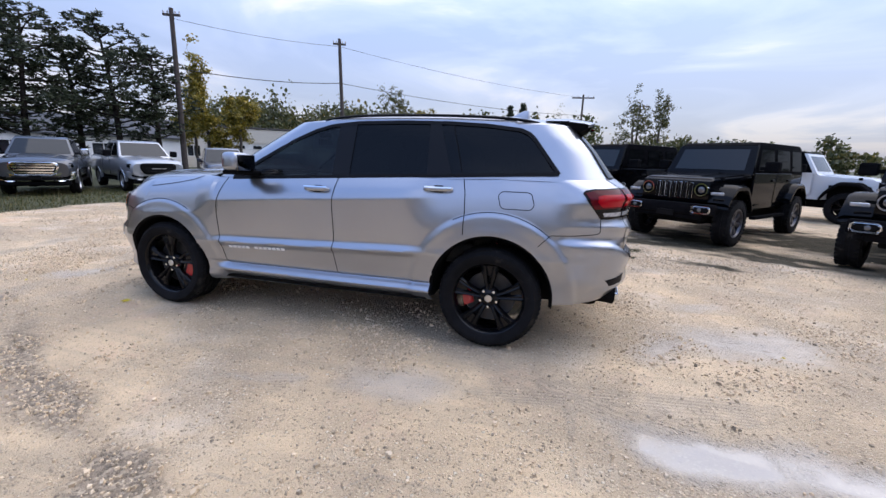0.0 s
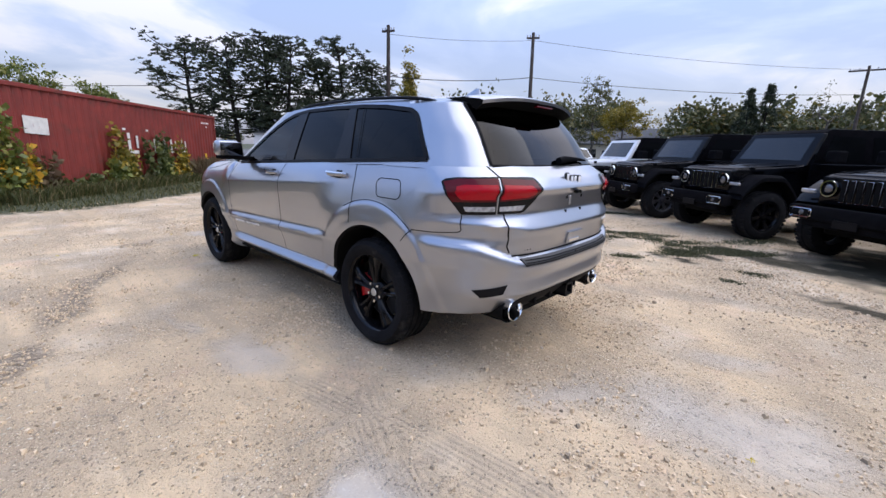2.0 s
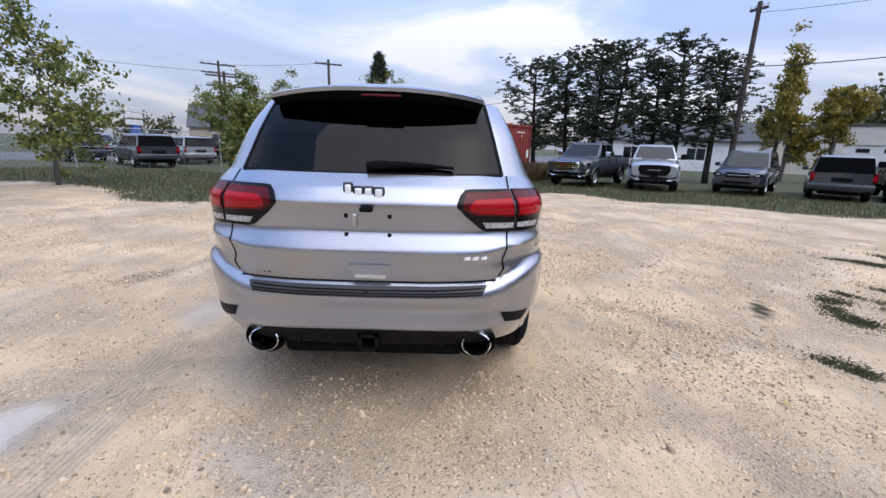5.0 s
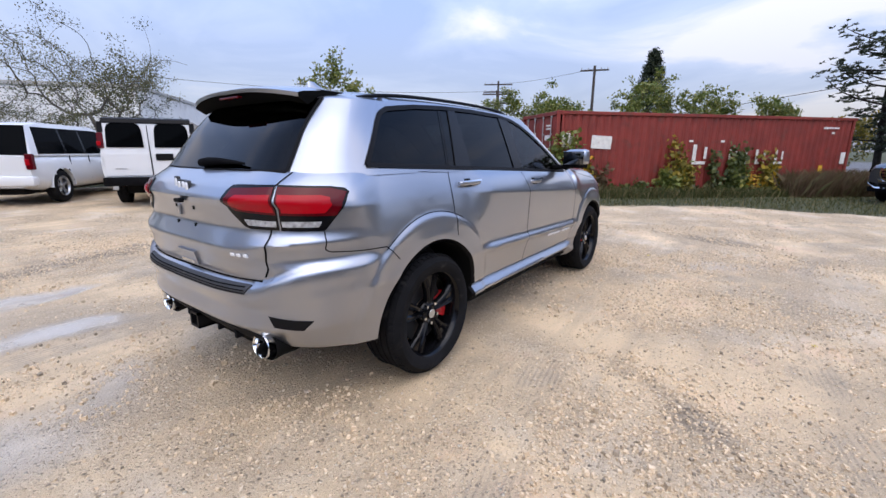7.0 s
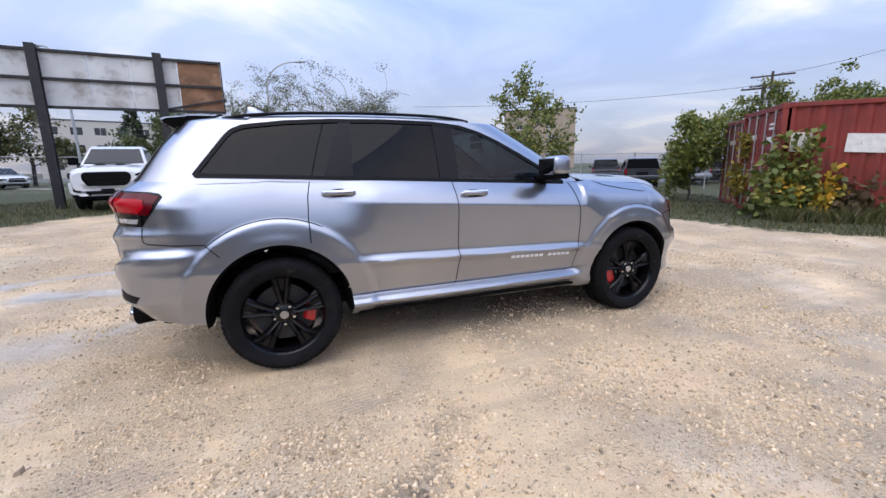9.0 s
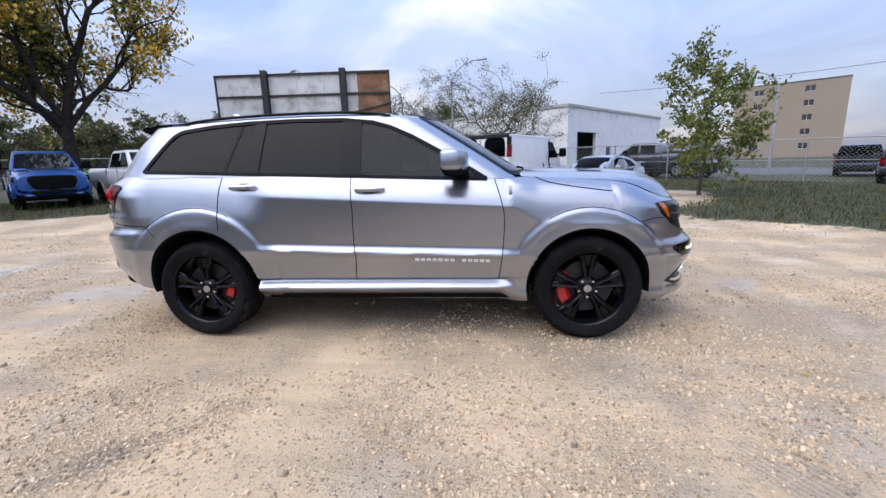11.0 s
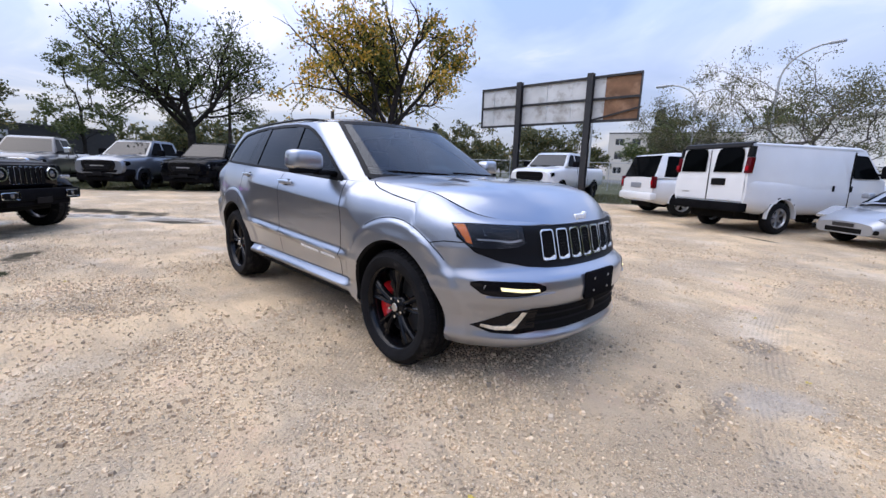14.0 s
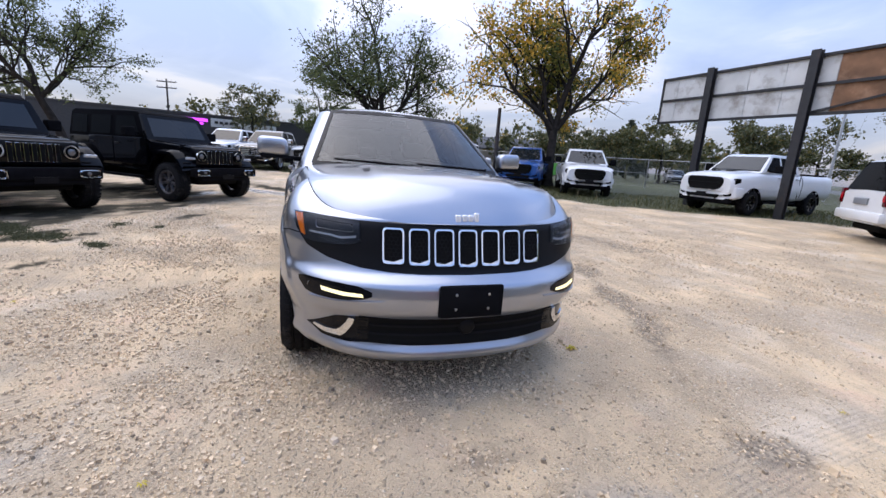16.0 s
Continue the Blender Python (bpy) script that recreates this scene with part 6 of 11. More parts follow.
def ring_on(fn, outline, off, width, height, bm):
    """A closed raised band on a surface."""
    o = np.array(outline + outline[:1])
    cy, cz = o[:-1].mean(0)
    inner = np.array([[cy, cz]]) + (o - [cy, cz]) * np.array([[1 - width / max(abs(o[:, 0] - cy)), 1 - width / max(abs(o[:, 1] - cz))]])
    A = fn(o[:, 0], o[:, 1]) + outward(fn, o[:, 0], o[:, 1]) * off
    B = fn(o[:, 0], o[:, 1]) + outward(fn, o[:, 0], o[:, 1]) * (off + height)
    Cc = fn(inner[:, 0], inner[:, 1]) + outward(fn, inner[:, 0], inner[:, 1]) * (off + height)
    D = fn(inner[:, 0], inner[:, 1]) + outward(fn, inner[:, 0], inner[:, 1]) * (off - 0.01)
    add_grid(bm, np.stack([A, B, Cc, D]))
    return bm


def fill_on(fn, outline, off, bm):
    o = np.array(outline)
    P = fn(o[:, 0], o[:, 1]) + outward(fn, o[:, 0], o[:, 1]) * off
    bm.faces.new([bm.verts.new(p) for p in P])
    return bm


def build_nose():
    bm = skin(nose_point, MASK_LO, MASK_HI, 60, 20, 0.004, 0.03)
    both_sides(bm)
    mask = part("grille_panel", bm, M_TRIM, hero, "satin black grille surround", 40)
    for k in range(-3, 4):
        yc = k * 0.128
        lean = 0.0
        z0, z1 = 0.752 + 0.004 * abs(k), 0.938
        out = slot_outline(yc, 0.052, z0, z1)
        bm = bmesh.new()
        ring_on(nose_point, out, 0.004, 0.0075, 0.010, bm)
        fr = part("grille_slot", bm, M_CHROME, mask, "thin chrome slot frame", 50)
        bm = bmesh.new()
        fill_on(nose_point, [(y, z) for y, z in slot_outline(yc, 0.047, z0 + 0.004, z1 - 0.004)], 0.0055, bm)
        part("slot_backing", bm, M_VOID, fr)
        bm = bmesh.new()
        low = [(yc - 0.046, z0 + 0.004), (yc, z0 + 0.002), (yc + 0.046, z0 + 0.004)]
        hi = [(yc - 0.042, z0 + 0.017), (yc, z0 + 0.010), (yc + 0.044, z0 + 0.026)]
        skin(nose_point, low, hi, 10, 3, 0.013, 0.01, bm)
        part("slot_lip", bm, M_BADGE, fr, smooth=40)
        # honeycomb
        bm = bmesh.new()
        r = 0.0125
        row = 0
        z = z0 + 0.03
        while z < z1 - 0.012:
            for c in range(-2, 3):
                y = yc + c * r * 1.75 + (r * 0.875 if row % 2 else 0)
                if abs(y - yc) < 0.041:
                    hexa = [(y + r * 0.98 * math.cos(radians(a)), z + r * 0.98 * math.sin(radians(a))) for a in range(30, 390, 60)]
                    hx = np.array(hexa + hexa[:1])
                    hi_ = np.array([[y, z]]) + (hx - [y, z]) * 0.80
                    A = nose_point(hx[:, 0], hx[:, 1]) + np.array([0.0075, 0, 0])
                    B = nose_point(hi_[:, 0], hi_[:, 1]) + np.array([0.0085, 0, 0])
                    add_grid(bm, np.stack([A, B]))
            z += r * 1.5
            row += 1
        part("honeycomb", bm, M_TRIM, fr)
    for s in (1, -1):
        # headlamp: bowl, light bar, amber corner, lens
        lo = [(0.540, 0.866), (0.585, 0.846), (0.68, 0.842), (0.76, 0.842), (0.808, 0.854), (0.846, 0.930)]
        hi = [(0.545, 0.957), (0.65, 0.965), (0.76, 0.972), (0.846, 0.972)]
        lamp = put("headlamp", skin(nose_point, lo, hi, 40, 10, 0.007, 0.03), M_LAMPDARK, hero, s, "smoked headlamp with amber corner")
        put("light_bar", skin(nose_point, [(0.560, 0.880), (0.63, 0.870), (0.675, 0.880), (0.775, 0.886)], [(0.560, 0.892), (0.63, 0.880), (0.675, 0.889), (0.775, 0.896)], 24, 4, 0.010, 0.01), M_LAMPGREY, lamp, s)
        put("reflector_bowl", skin(nose_point, [(0.575, 0.906), (0.66, 0.908), (0.745, 0.912)], [(0.575, 0.942), (0.66, 0.948), (0.745, 0.955)], 16, 5, 0.009, 0.01, rim=0.012), M_BOWL, lamp, s)
        put("amber_marker", skin(nose_point, [(0.796, 0.866), (0.815, 0.874)], [(0.808, 0.968), (0.842, 0.966)], 10, 8, 0.010, 0.01), M_AMBER, lamp, s, "amber corner marker")
        put("lens", skin(nose_point, lo, hi, 40, 10, 0.016, 0.012), M_LENS, lamp, s)
        # slot with running light and fog lamp
        lo = [(0.495, 0.618), (0.535, 0.603), (0.60, 0.592), (0.67, 0.588), (0.76, 0.590), (0.80, 0.603), (0.832, 0.645)]
        hi = [(0.495, 0.640), (0.555, 0.664), (0.65, 0.671), (0.756, 0.674), (0.80, 0.674), (0.832, 0.664)]
        slot = put("lamp_slot", skin(nose_point, lo, hi, 36, 8, 0.003, 0.02), M_GLOSSBLK, hero, s, "black slot with lit running light")
        put("running_light", skin(nose_point, [(0.535, 0.613), (0.63, 0.612), (0.722, 0.622)], [(0.539, 0.628), (0.63, 0.630), (0.728, 0.641)], 20, 4, 0.006, 0.01), M_LED, slot, s, "lit white LED strip")
        bm = lathe([(0.0, 0.0), (0.022, 0.0), (0.026, 0.006), (0.026, 0.02)], 20, "x")
        c = nose_point(np.array(0.775), np.array(0.632))
        bmesh.ops.transform(bm, matrix=Matrix.Translation(Vector(c) + Vector((-0.002, 0, 0))) @ Matrix.Rotation(radians(180 + 38), 4, "Z"), verts=bm.verts)
        put("fog_lamp", bm, M_STEEL, slot, s)
        put("slot_lip", skin(nose_point, [(0.440, 0.596), (0.52, 0.584), (0.66, 0.572), (0.78, 0.578)], [(0.440, 0.601), (0.52, 0.597), (0.66, 0.584), (0.78, 0.584)], 24, 3, 0.010, 0.012), M_SILVER, hero, s)
        # brake duct beside the lower grille
        duct = put("brake_duct", skin(nose_point, [(0.50, 0.362), (0.60, 0.352), (0.72, 0.360), (0.785, 0.398)], [(0.50, 0.500), (0.56, 0.500), (0.66, 0.486), (0.785, 0.402)], 30, 10, 0.003, 0.03), M_GLOSSBLK, hero, s, "black brake duct with a chrome blade")
        put("duct_blade", skin(nose_point, [(0.755, 0.398), (0.70, 0.378), (0.628, 0.375), (0.600, 0.400), (0.578, 0.440), (0.565, 0.486)],
                               [(0.752, 0.412), (0.70, 0.402), (0.650, 0.404), (0.628, 0.420), (0.607, 0.455), (0.592, 0.490)], 36, 4, 0.010, 0.02), M_CHROME, duct, s, "chrome blade")
    bm = skin(nose_point, [(0.0, 0.352), (0.30, 0.354), (0.55, 0.364)], [(0.0, 0.496), (0.30, 0.500), (0.55, 0.506)], 30, 10, 0.003, 0.03)
    both_sides(bm)
    intake = part("lower_grille", bm, M_VOID, hero, "black lower intake", 40)
    for z in (0.405, 0.455):
        part("grille_bar", both_sides(skin(nose_point, [(0.0, z - 0.006), (0.5, z - 0.002)], [(0.0, z + 0.006), (0.5, z + 0.010)], 20, 3, 0.008, 0.012)), M_VALANCE, intake, smooth=40)
    bm = lathe([(0.0, 0.0), (0.035, 0.0), (0.045, -0.01), (0.05, -0.05)], 24, "x")
    bmesh.ops.transform(bm, matrix=Matrix.Translation((2.352, 0.0, 0.448)), verts=bm.verts)
    part("radar_sensor", bm, M_TRIM, intake, smooth=50)
    bm = box(2.372, 2.402, -0.176, 0.168, 0.518, 0.686, 0.012)
    br = part("plate_bracket", bm, M_MATTE, hero, "empty black plate bracket", 40)
    for yy in (-0.09, 0.085):
        for zz in (0.565, 0.64):
            bm = lathe([(0.0, 0.004), (0.006, 0.003), (0.008, 0.0)], 10, "x")
            bmesh.ops.transform(bm, matrix=Matrix.Translation((2.402, yy, zz)), verts=bm.verts)
            part("screw", bm, M_STEEL, br)
    # hood badge: plain raised shapes
    for k, (y0, w, h, dz) in enumerate(((0.058, 0.026, 0.046, 0.0), (0.026, 0.030, 0.034, -0.005), (-0.008, 0.030, 0.034, -0.005), (-0.044, 0.032, 0.042, -0.010))):
        bm = box(2.200, 2.228, y0 - w / 2, y0 + w / 2 - 0.003, 1.003 + dz - h / 2, 1.003 + dz + h / 2, 0.005)
        part("badge", bm, M_BADGE, hero, smooth=50)


# tail lamps over (turn round the corner, height): inner one on the liftgate, outer one on the quarter panel
TAIL_LAMPS = (
    ([(0.222, 1.128), (0.262, 1.083), (0.355, 1.020), (0.40, 1.009), (0.624, 1.008)], [(0.222, 1.140), (0.245, 1.178), (0.28, 1.202), (0.33, 1.205), (0.624, 1.207)],
     ([(0.25, 1.118), (0.30, 1.09), (0.618, 1.078)], [(0.25, 1.14), (0.285, 1.188), (0.618, 1.196)]),
     ([(0.285, 1.116), (0.34, 1.099), (0.605, 1.089)], [(0.285, 1.132), (0.33, 1.158), (0.605, 1.163)]),
     ([(0.390, 1.026), (0.612, 1.024)], [(0.365, 1.054), (0.612, 1.050)])),
    ([(0.642, 1.006), (0.97, 1.000), (1.165, 1.135)], [(0.642, 1.207), (1.05, 1.199), (1.155, 1.190), (1.185, 1.172)],
     ([(0.650, 1.078), (1.06, 1.070), (1.145, 1.14)], [(0.650, 1.196), (1.05, 1.190), (1.165, 1.172)]),
     ([(0.665, 1.089), (0.98, 1.084), (1.05, 1.12)], [(0.665, 1.163), (0.98, 1.160), (1.05, 1.150)]),
     ([(0.655, 1.024), (0.93, 1.020)], [(0.655, 1.050), (0.955, 1.046)])),
)


def build_tail():
    for s in (1, -1):
        for lo, hi, deep, bright, clear in TAIL_LAMPS:
            a = put("tail_lamp", skin(tail_arc, lo, hi, 36, 14, 0.005, 0.03), M_GLOSSBLK, hero, s, "red tail lamp with a clear lower strip")
            put("red_lens", skin(tail_arc, *deep, 30, 10, 0.008, 0.008), M_REDDEEP, a, s)
            put("bright_lens", skin(tail_arc, *bright, 30, 8, 0.0105, 0.006), M_REDLENS, a, s)
            put("clear_lens", skin(tail_arc, *clear, 20, 5, 0.008, 0.006), M_REVERSE, a, s)
        put("liftgate_gap", ribbon(tail_point, [(0.669, 1.262), (0.669, 1.00), (0.668, 0.93), (0.640, 0.83), (0.612, 0.785)], 0.008, 0.0015, 50), M_GAP, hero, s)
        put("reflector_slot", skin(tail_point, [(0.660, 0.548), (0.765, 0.528)], [(0.632, 0.602), (0.795, 0.574)], 16, 6, 0.003, 0.02), M_TRIM, hero, s, "black slot in the rear bumper")
        # exhaust
        ey = 0.545 * s
        bm = lathe([(0.050, 0.25), (0.056, 0.06), (0.060, 0.012), (0.062, 0.0), (0.058, -0.004), (0.053, 0.004), (0.051, 0.05), (0.049, 0.22)], 32, "x")
        bmesh.ops.transform(bm, matrix=Matrix.Translation((-2.380, ey, 0.414)) @ Matrix.Rotation(radians(7), 4, "Y") @ Matrix.Diagonal((1.05, 1.22, 1.02, 1)), verts=bm.verts)
        ex = part("exhaust_tip", bm, M_CHROME, hero, "polished oval exhaust tip", 50)
        bm = lathe([(0.0, 0.12), (0.05, 0.12)], 24, "x")
        bmesh.ops.transform(bm, matrix=Matrix.Translation((-2.392, ey, 0.414)), verts=bm.verts)
        part("pipe_bore", bm, M_VOID, ex)
        bm = bmesh.new()
        bm = lathe([(0.066, 0.28), (0.076, 0.08), (0.082, 0.035), (0.078, 0.028), (0.068, 0.05)], 28, "x")
        bmesh.ops.transform(bm, matrix=Matrix.Translation((-2.385, ey, 0.418)) @ Matrix.Diagonal((1, 1.28, 1.08, 1)), verts=bm.verts)
        part("exhaust_surround", bm, M_VOID, hero, smooth=50)
    part("liftgate_gap", both_sides(ribbon(tail_point, [(0.0, 0.756), (0.3, 0.757), (0.600, 0.765)], 0.010, 0.002, 40)), M_GAP, hero, smooth=60)
    # step pad with grooves
    bm = both_sides(skin(tail_point, [(0.0, 0.692), (0.3, 0.694), (0.53, 0.702)], [(0.0, 0.738), (0.3, 0.740), (0.555, 0.744)], 40, 8, 0.005, 0.012))
    pad = part("step_pad", bm, M_PAD, hero, "grooved black step pad", 40)
    for z in (0.700, 0.712, 0.724):
        part("groove", both_sides(ribbon(tail_point, [(0.0, z), (0.3, z + 0.002), (0.53, z + 0.008)], 0.004, 0.007, 40)), M_VOID, pad)
    # valance under the bumper
    bm = both_sides(skin(tail_point, [(0.0, 0.385), (0.30, 0.387), (0.50, 0.392), (0.64, 0.402)], [(0.0, 0.520), (0.30, 0.516), (0.50, 0.506), (0.64, 0.412)], 40, 12, 0.004, 0.05, rim=0.0))
    val = part("rear_valance", bm, M_VALANCE, hero, "matte black lower valance", 40)
    for yy in (-0.36, -0.18, 0.18, 0.36):
        part("valance_fin", box(-2.412, -2.36, yy - 0.010, yy + 0.010, 0.415, 0.49, 0.006), M_VALANCE, val)
    bm = bmesh.new()
    for y0, y1, z0, z1 in ((-0.05, -0.034, 0.40, 0.49), (0.034, 0.05, 0.40, 0.49), (-0.05, 0.05, 0.40, 0.414), (-0.05, 0.05, 0.476, 0.49)):
        add_box(bm, -2.455, -2.36, y0, y1, z0, z1)
    part("hitch_receiver", bm, M_TRIM, hero, "square tow hitch receiver")
    # latch, mount holes, handle, badges
    for yy in (-0.105, 0.098):
        for zz in (1.075, 0.985):
            c = tail_point(np.array(yy), np.array(zz))
            part("mount_hole", box(c[0] - 0.004, c[0] + 0.01, yy - 0.009, yy + 0.009, zz - 0.010, zz + 0.010, 0.003), M_VOID, hero)
    part("plate_latch", box(-2.432, -2.42, 0.045, 0.068, 1.025, 1.085, 0.006), M_SATIN, hero)
    part("gate_handle", skin(tail_point, [(-0.105, 0.776), (0.075, 0.776)], [(-0.112, 0.850), (0.082, 0.850)], 14, 6, 0.012, 0.02), M_SILVER, hero, smooth=40)
    part("handle_bar", skin(tail_point, [(-0.085, 0.784), (0.055, 0.784)], [(-0.085, 0.802), (0.055, 0.802)], 14, 4, 0.018, 0.01), M_CHROME, hero, smooth=40)
    part("camera_pod", box(-2.462, -2.43, -0.03, 0.03, 1.098, 1.118, 0.006), M_VOID, hero)
    for y0, w, h, dz in ((0.088, 0.03, 0.058, 0.0), (0.040, 0.034, 0.040, -0.006), (-0.006, 0.034, 0.040, -0.006), (-0.055, 0.036, 0.052, -0.014)):
        c = tail_point(np.array(y0), np.array(1.190 + dz))
        ob = part("badge", box(c[0] - 0.010, c[0] + 0.012, y0 - w / 2, y0 + w / 2, 1.190 + dz - h / 2, 1.190 + dz + h / 2, 0.007), M_BADGE, hero, smooth=50)
        c = tail_point(np.array(y0), np.array(1.190 + dz))
        part("badge_rim", box(c[0] - 0.006, c[0] + 0.012, y0 - w / 2 - 0.009, y0 + w / 2 + 0.009, 1.190 + dz - h / 2 - 0.009, 1.190 + dz + h / 2 + 0.009, 0.008), M_DARKLET, ob, smooth=50)
    for k in range(3):
        y0 = -0.475 - 0.04 * k
        c = tail_point(np.array(y0), np.array(0.885))
        part("badge", box(c[0] - 0.005, c[0] + 0.01, y0 - 0.015, y0 + 0.015, 0.876, 0.894, 0.004), M_BADGE, hero)
    for k in range(6):
        y0 = 0.585 - 0.022 * k
        c = tail_point(np.array(y0), np.array(0.792))
        part("dealer_mark", box(c[0] - 0.003, c[0] + 0.01, y0 - 0.007, y0 + 0.009, 0.786, 0.798, 0.002), M_DARKLET, hero)
    # roof spoiler
    ny = 41
    y = np.linspace(-0.55, 0.55, ny)
    e = np.clip(np.abs(y) / 0.55, 0, 1)
    zr = 1.662 + 0.055 * (1 - e ** 2)
    back = -2.135 + 0.07 * e ** 3
    rowsP = [np.stack([np.full_like(y, -1.76), y * 0.99, zr + 0.004], -1), np.stack([np.full_like(y, -1.93), y, zr + 0.003], -1),
             np.stack([back + 0.14, y, zr - 0.008 + 0.006 * e], -1), np.stack([back + 0.03, y, zr - 0.028 + 0.014 * e], -1),
             np.stack([back, y, zr - 0.040 + 0.016 * e], -1), np.stack([back + 0.004, y, zr - 0.058 + 0.014 * e], -1)]
    bm = bmesh.new()
    add_grid(bm, np.array(rowsP))
    sp = part("roof_spoiler", bm, M_SILVER, hero, "body-coloured roof spoiler, black beneath", 50)
    bm = bmesh.new()
    under = [rowsP[-1], np.stack([back + 0.06, y * 0.985, zr - 0.072 - 0.004 * e], -1), gate_point(y * 0.97, 1.612 + 0.012 * e ** 4) + np.array([0.02, 0, 0])]
    add_grid(bm, np.array(under))
    for i in (0, ny - 1):
        bm.faces.new([bm.verts.new(r[i]) for r in rowsP] + [bm.verts.new(r[i]) for r in under[1:]])
    part("spoiler_underside", bm, M_VOID, sp, smooth=50)
    bm = bmesh.new()
    add_box(bm, -2.142, -2.115, -0.13, 0.07, 1.632, 1.644, 0.004)
    part("brake_light", bm, M_REDDEEP, sp)


def build_fittings():
    for s in (1, -1):
        fd, rd = hero_doors["front_door", s], hero_doors["rear_door", s]
        # mirrors
        bm = bmesh.new()
        bmesh.ops.create_uvsphere(bm, u_segments=28, v_segments=16, radius=1.0)
        for v in bm.verts:
            x, y, z = v.co
            k = lambda q, p: math.copysign(abs(q) ** p, q)
            v.co = (0.535 + 0.080 * k(x, 0.6) - 0.03 * y, 1.045 + (0.118 - 0.012 * z) * k(y, 0.40), 1.304 + 0.072 * k(z, 0.42) + 0.010 * y)
        mir = put("door_mirror", bm, M_SILVER, fd, s, "silver door mirror with a black foot", 60)
        bm = bmesh.new()
        add_box(bm, 0.46, 0.60, 0.94, 1.14, 1.208, 1.246, 0.018)
        put("mirror_base", bm, M_MATTE, mir, s)
        bm = bmesh.new()
        add_box(bm, 0.50, 0.62, 0.80, 0.97, 1.196, 1.232, 0.015)
        put("mirror_arm", bm, M_MATTE, mir, s)
        bm = bmesh.new()
        add_box(bm, 0.444, 0.458, 0.948, 1.14, 1.238, 1.358, 0.006)
        put("mirror_glass", bm, M_MIRROR, mir, s, "mirror pane")
        for door, x, z in ((fd, -0.085, 1.118), (rd, -1.055, 1.158)):
            c = flank_point(np.array(x), np.array(z))
            # flat dark oval painted as the shade in the handle's cup
            put("handle_recess_shade", skin(flank_point, [(x + 0.030, z - 0.026), (x - 0.036, z - 0.026)], [(x + 0.036, z + 0.025), (x - 0.030, z + 0.025)], 14, 8, 0.001, 0.002, rim=0.0), M_GAP, door, s)
            bm = bmesh.new()
            n = 16
            q = np.linspace(-0.108, 0.108, n)
            pts = [flank_point(np.array(x + t), np.array(z)) + np.array([0, 0.010 + 0.022 * (1 - (abs(t) / 0.108) ** 6), 0]) for t in q]
            rings = []
            for p, t in zip(pts, q):
                h = 0.0145 * (1 - 0.25 * (abs(t) / 0.108) ** 4)
                rings.append([p + np.array([0, dy, dz]) for dy, dz in ((-0.008, -h), (0.004, -h), (0.009, -h * 0.4), (0.009, h * 0.5), (0.003, h), (-0.008, h))])
            add_grid(bm, np.array(rings), close_v=True)
            for end in (0, -1):
                bm.faces.new([bm.verts.new(p) for p in rings[end]])
            h = put("door_handle", bm, M_SILVER, door, s, "silver pull handle with a bright strip", 40)
            put("bright_strip", ribbon(flank_point, [(x + 0.10, z - 0.002), (x - 0.10, z - 0.002)], 0.009, 0.0415, 20), M_CHROME, h, s)
            # thin dark strip drawn as the shadow under the handle
            put("handle_shadow_gap", ribbon(flank_point, [(x + 0.06, z - 0.012), (x - 0.06, z - 0.012)], 0.018, 0.003, 12), M_GAP, h, s)
        # lettering on the front door: plain bars
        for k in range(13):
            if k == 5:
                continue
            x = (0.765 - 0.0425 * k)
            z = 0.603 - 0.030 * (x - 0.5)
            put("door_letter", skin(flank_point, [(x, z - 0.0105), (x - 0.031, z - 0.0095)], [(x, z + 0.0105), (x - 0.031, z + 0.0115)], 4, 3, 0.004, 0.006), M_WHITELET, fd, s, smooth=40)
        # fuel flap on the left side only
        if s > 0:
            out = slot_outline(0, 0.118, 1.0, 1.118, 0.04, 6)
            line = [(-1.62 + a + (0.012 if b > 1.06 else -0.0), b + 0.042) for a, b in out]
            put("fuel_flap", ribbon(flank_point, line + line[:1], 0.0055, 0.0015, 90), M_GAP, hero, s)
        # roof rail
        xs = np.linspace(0.02, -1.72, 24)
        pts = [(x, 0.592 - 0.02 * float(sstep(-0.2, 0.1, x)), float(roof_z(x)) + 0.036 - 0.024 * (abs((x + 0.85) / 0.87)) ** 6) for x in xs]
        bm = bmesh.new()
        add_tube(bm, pts, 0.011, 8)
        put("roof_rail", bm, M_TRIM, hero, s, "low black roof rail", 60)
    # fin aerial
    bm = bmesh.new()
    P = []
    for k in np.linspace(0, 1, 8):
        w, h, l = 0.030 * (1 - k) ** 0.6 + 0.003, 0.085 * k, 0.10 * (1 - k) + 0.02
        x0 = -1.50 - 0.075 * k
        P.append([(x0 + l * math.cos(a), w * math.sin(a), 1.712 + h) for a in np.linspace(0, 2 * math.pi, 17)[:-1]])
    add_grid(bm, np.array(P), close_v=True)
    part("fin_aerial", bm, M_SILVER, hero, smooth=60)
    # near-black stand-ins for floor pan, engine bay and bulkheads keep the body dark inside
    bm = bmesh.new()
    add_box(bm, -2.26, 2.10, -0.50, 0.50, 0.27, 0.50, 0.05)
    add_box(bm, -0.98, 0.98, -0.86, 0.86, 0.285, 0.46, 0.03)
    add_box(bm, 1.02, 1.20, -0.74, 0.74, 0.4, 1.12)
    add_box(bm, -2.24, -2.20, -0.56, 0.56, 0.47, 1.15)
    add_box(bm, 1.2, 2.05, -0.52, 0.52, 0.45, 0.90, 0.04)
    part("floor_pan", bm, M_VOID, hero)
    # cabin
    bm = bmesh.new()
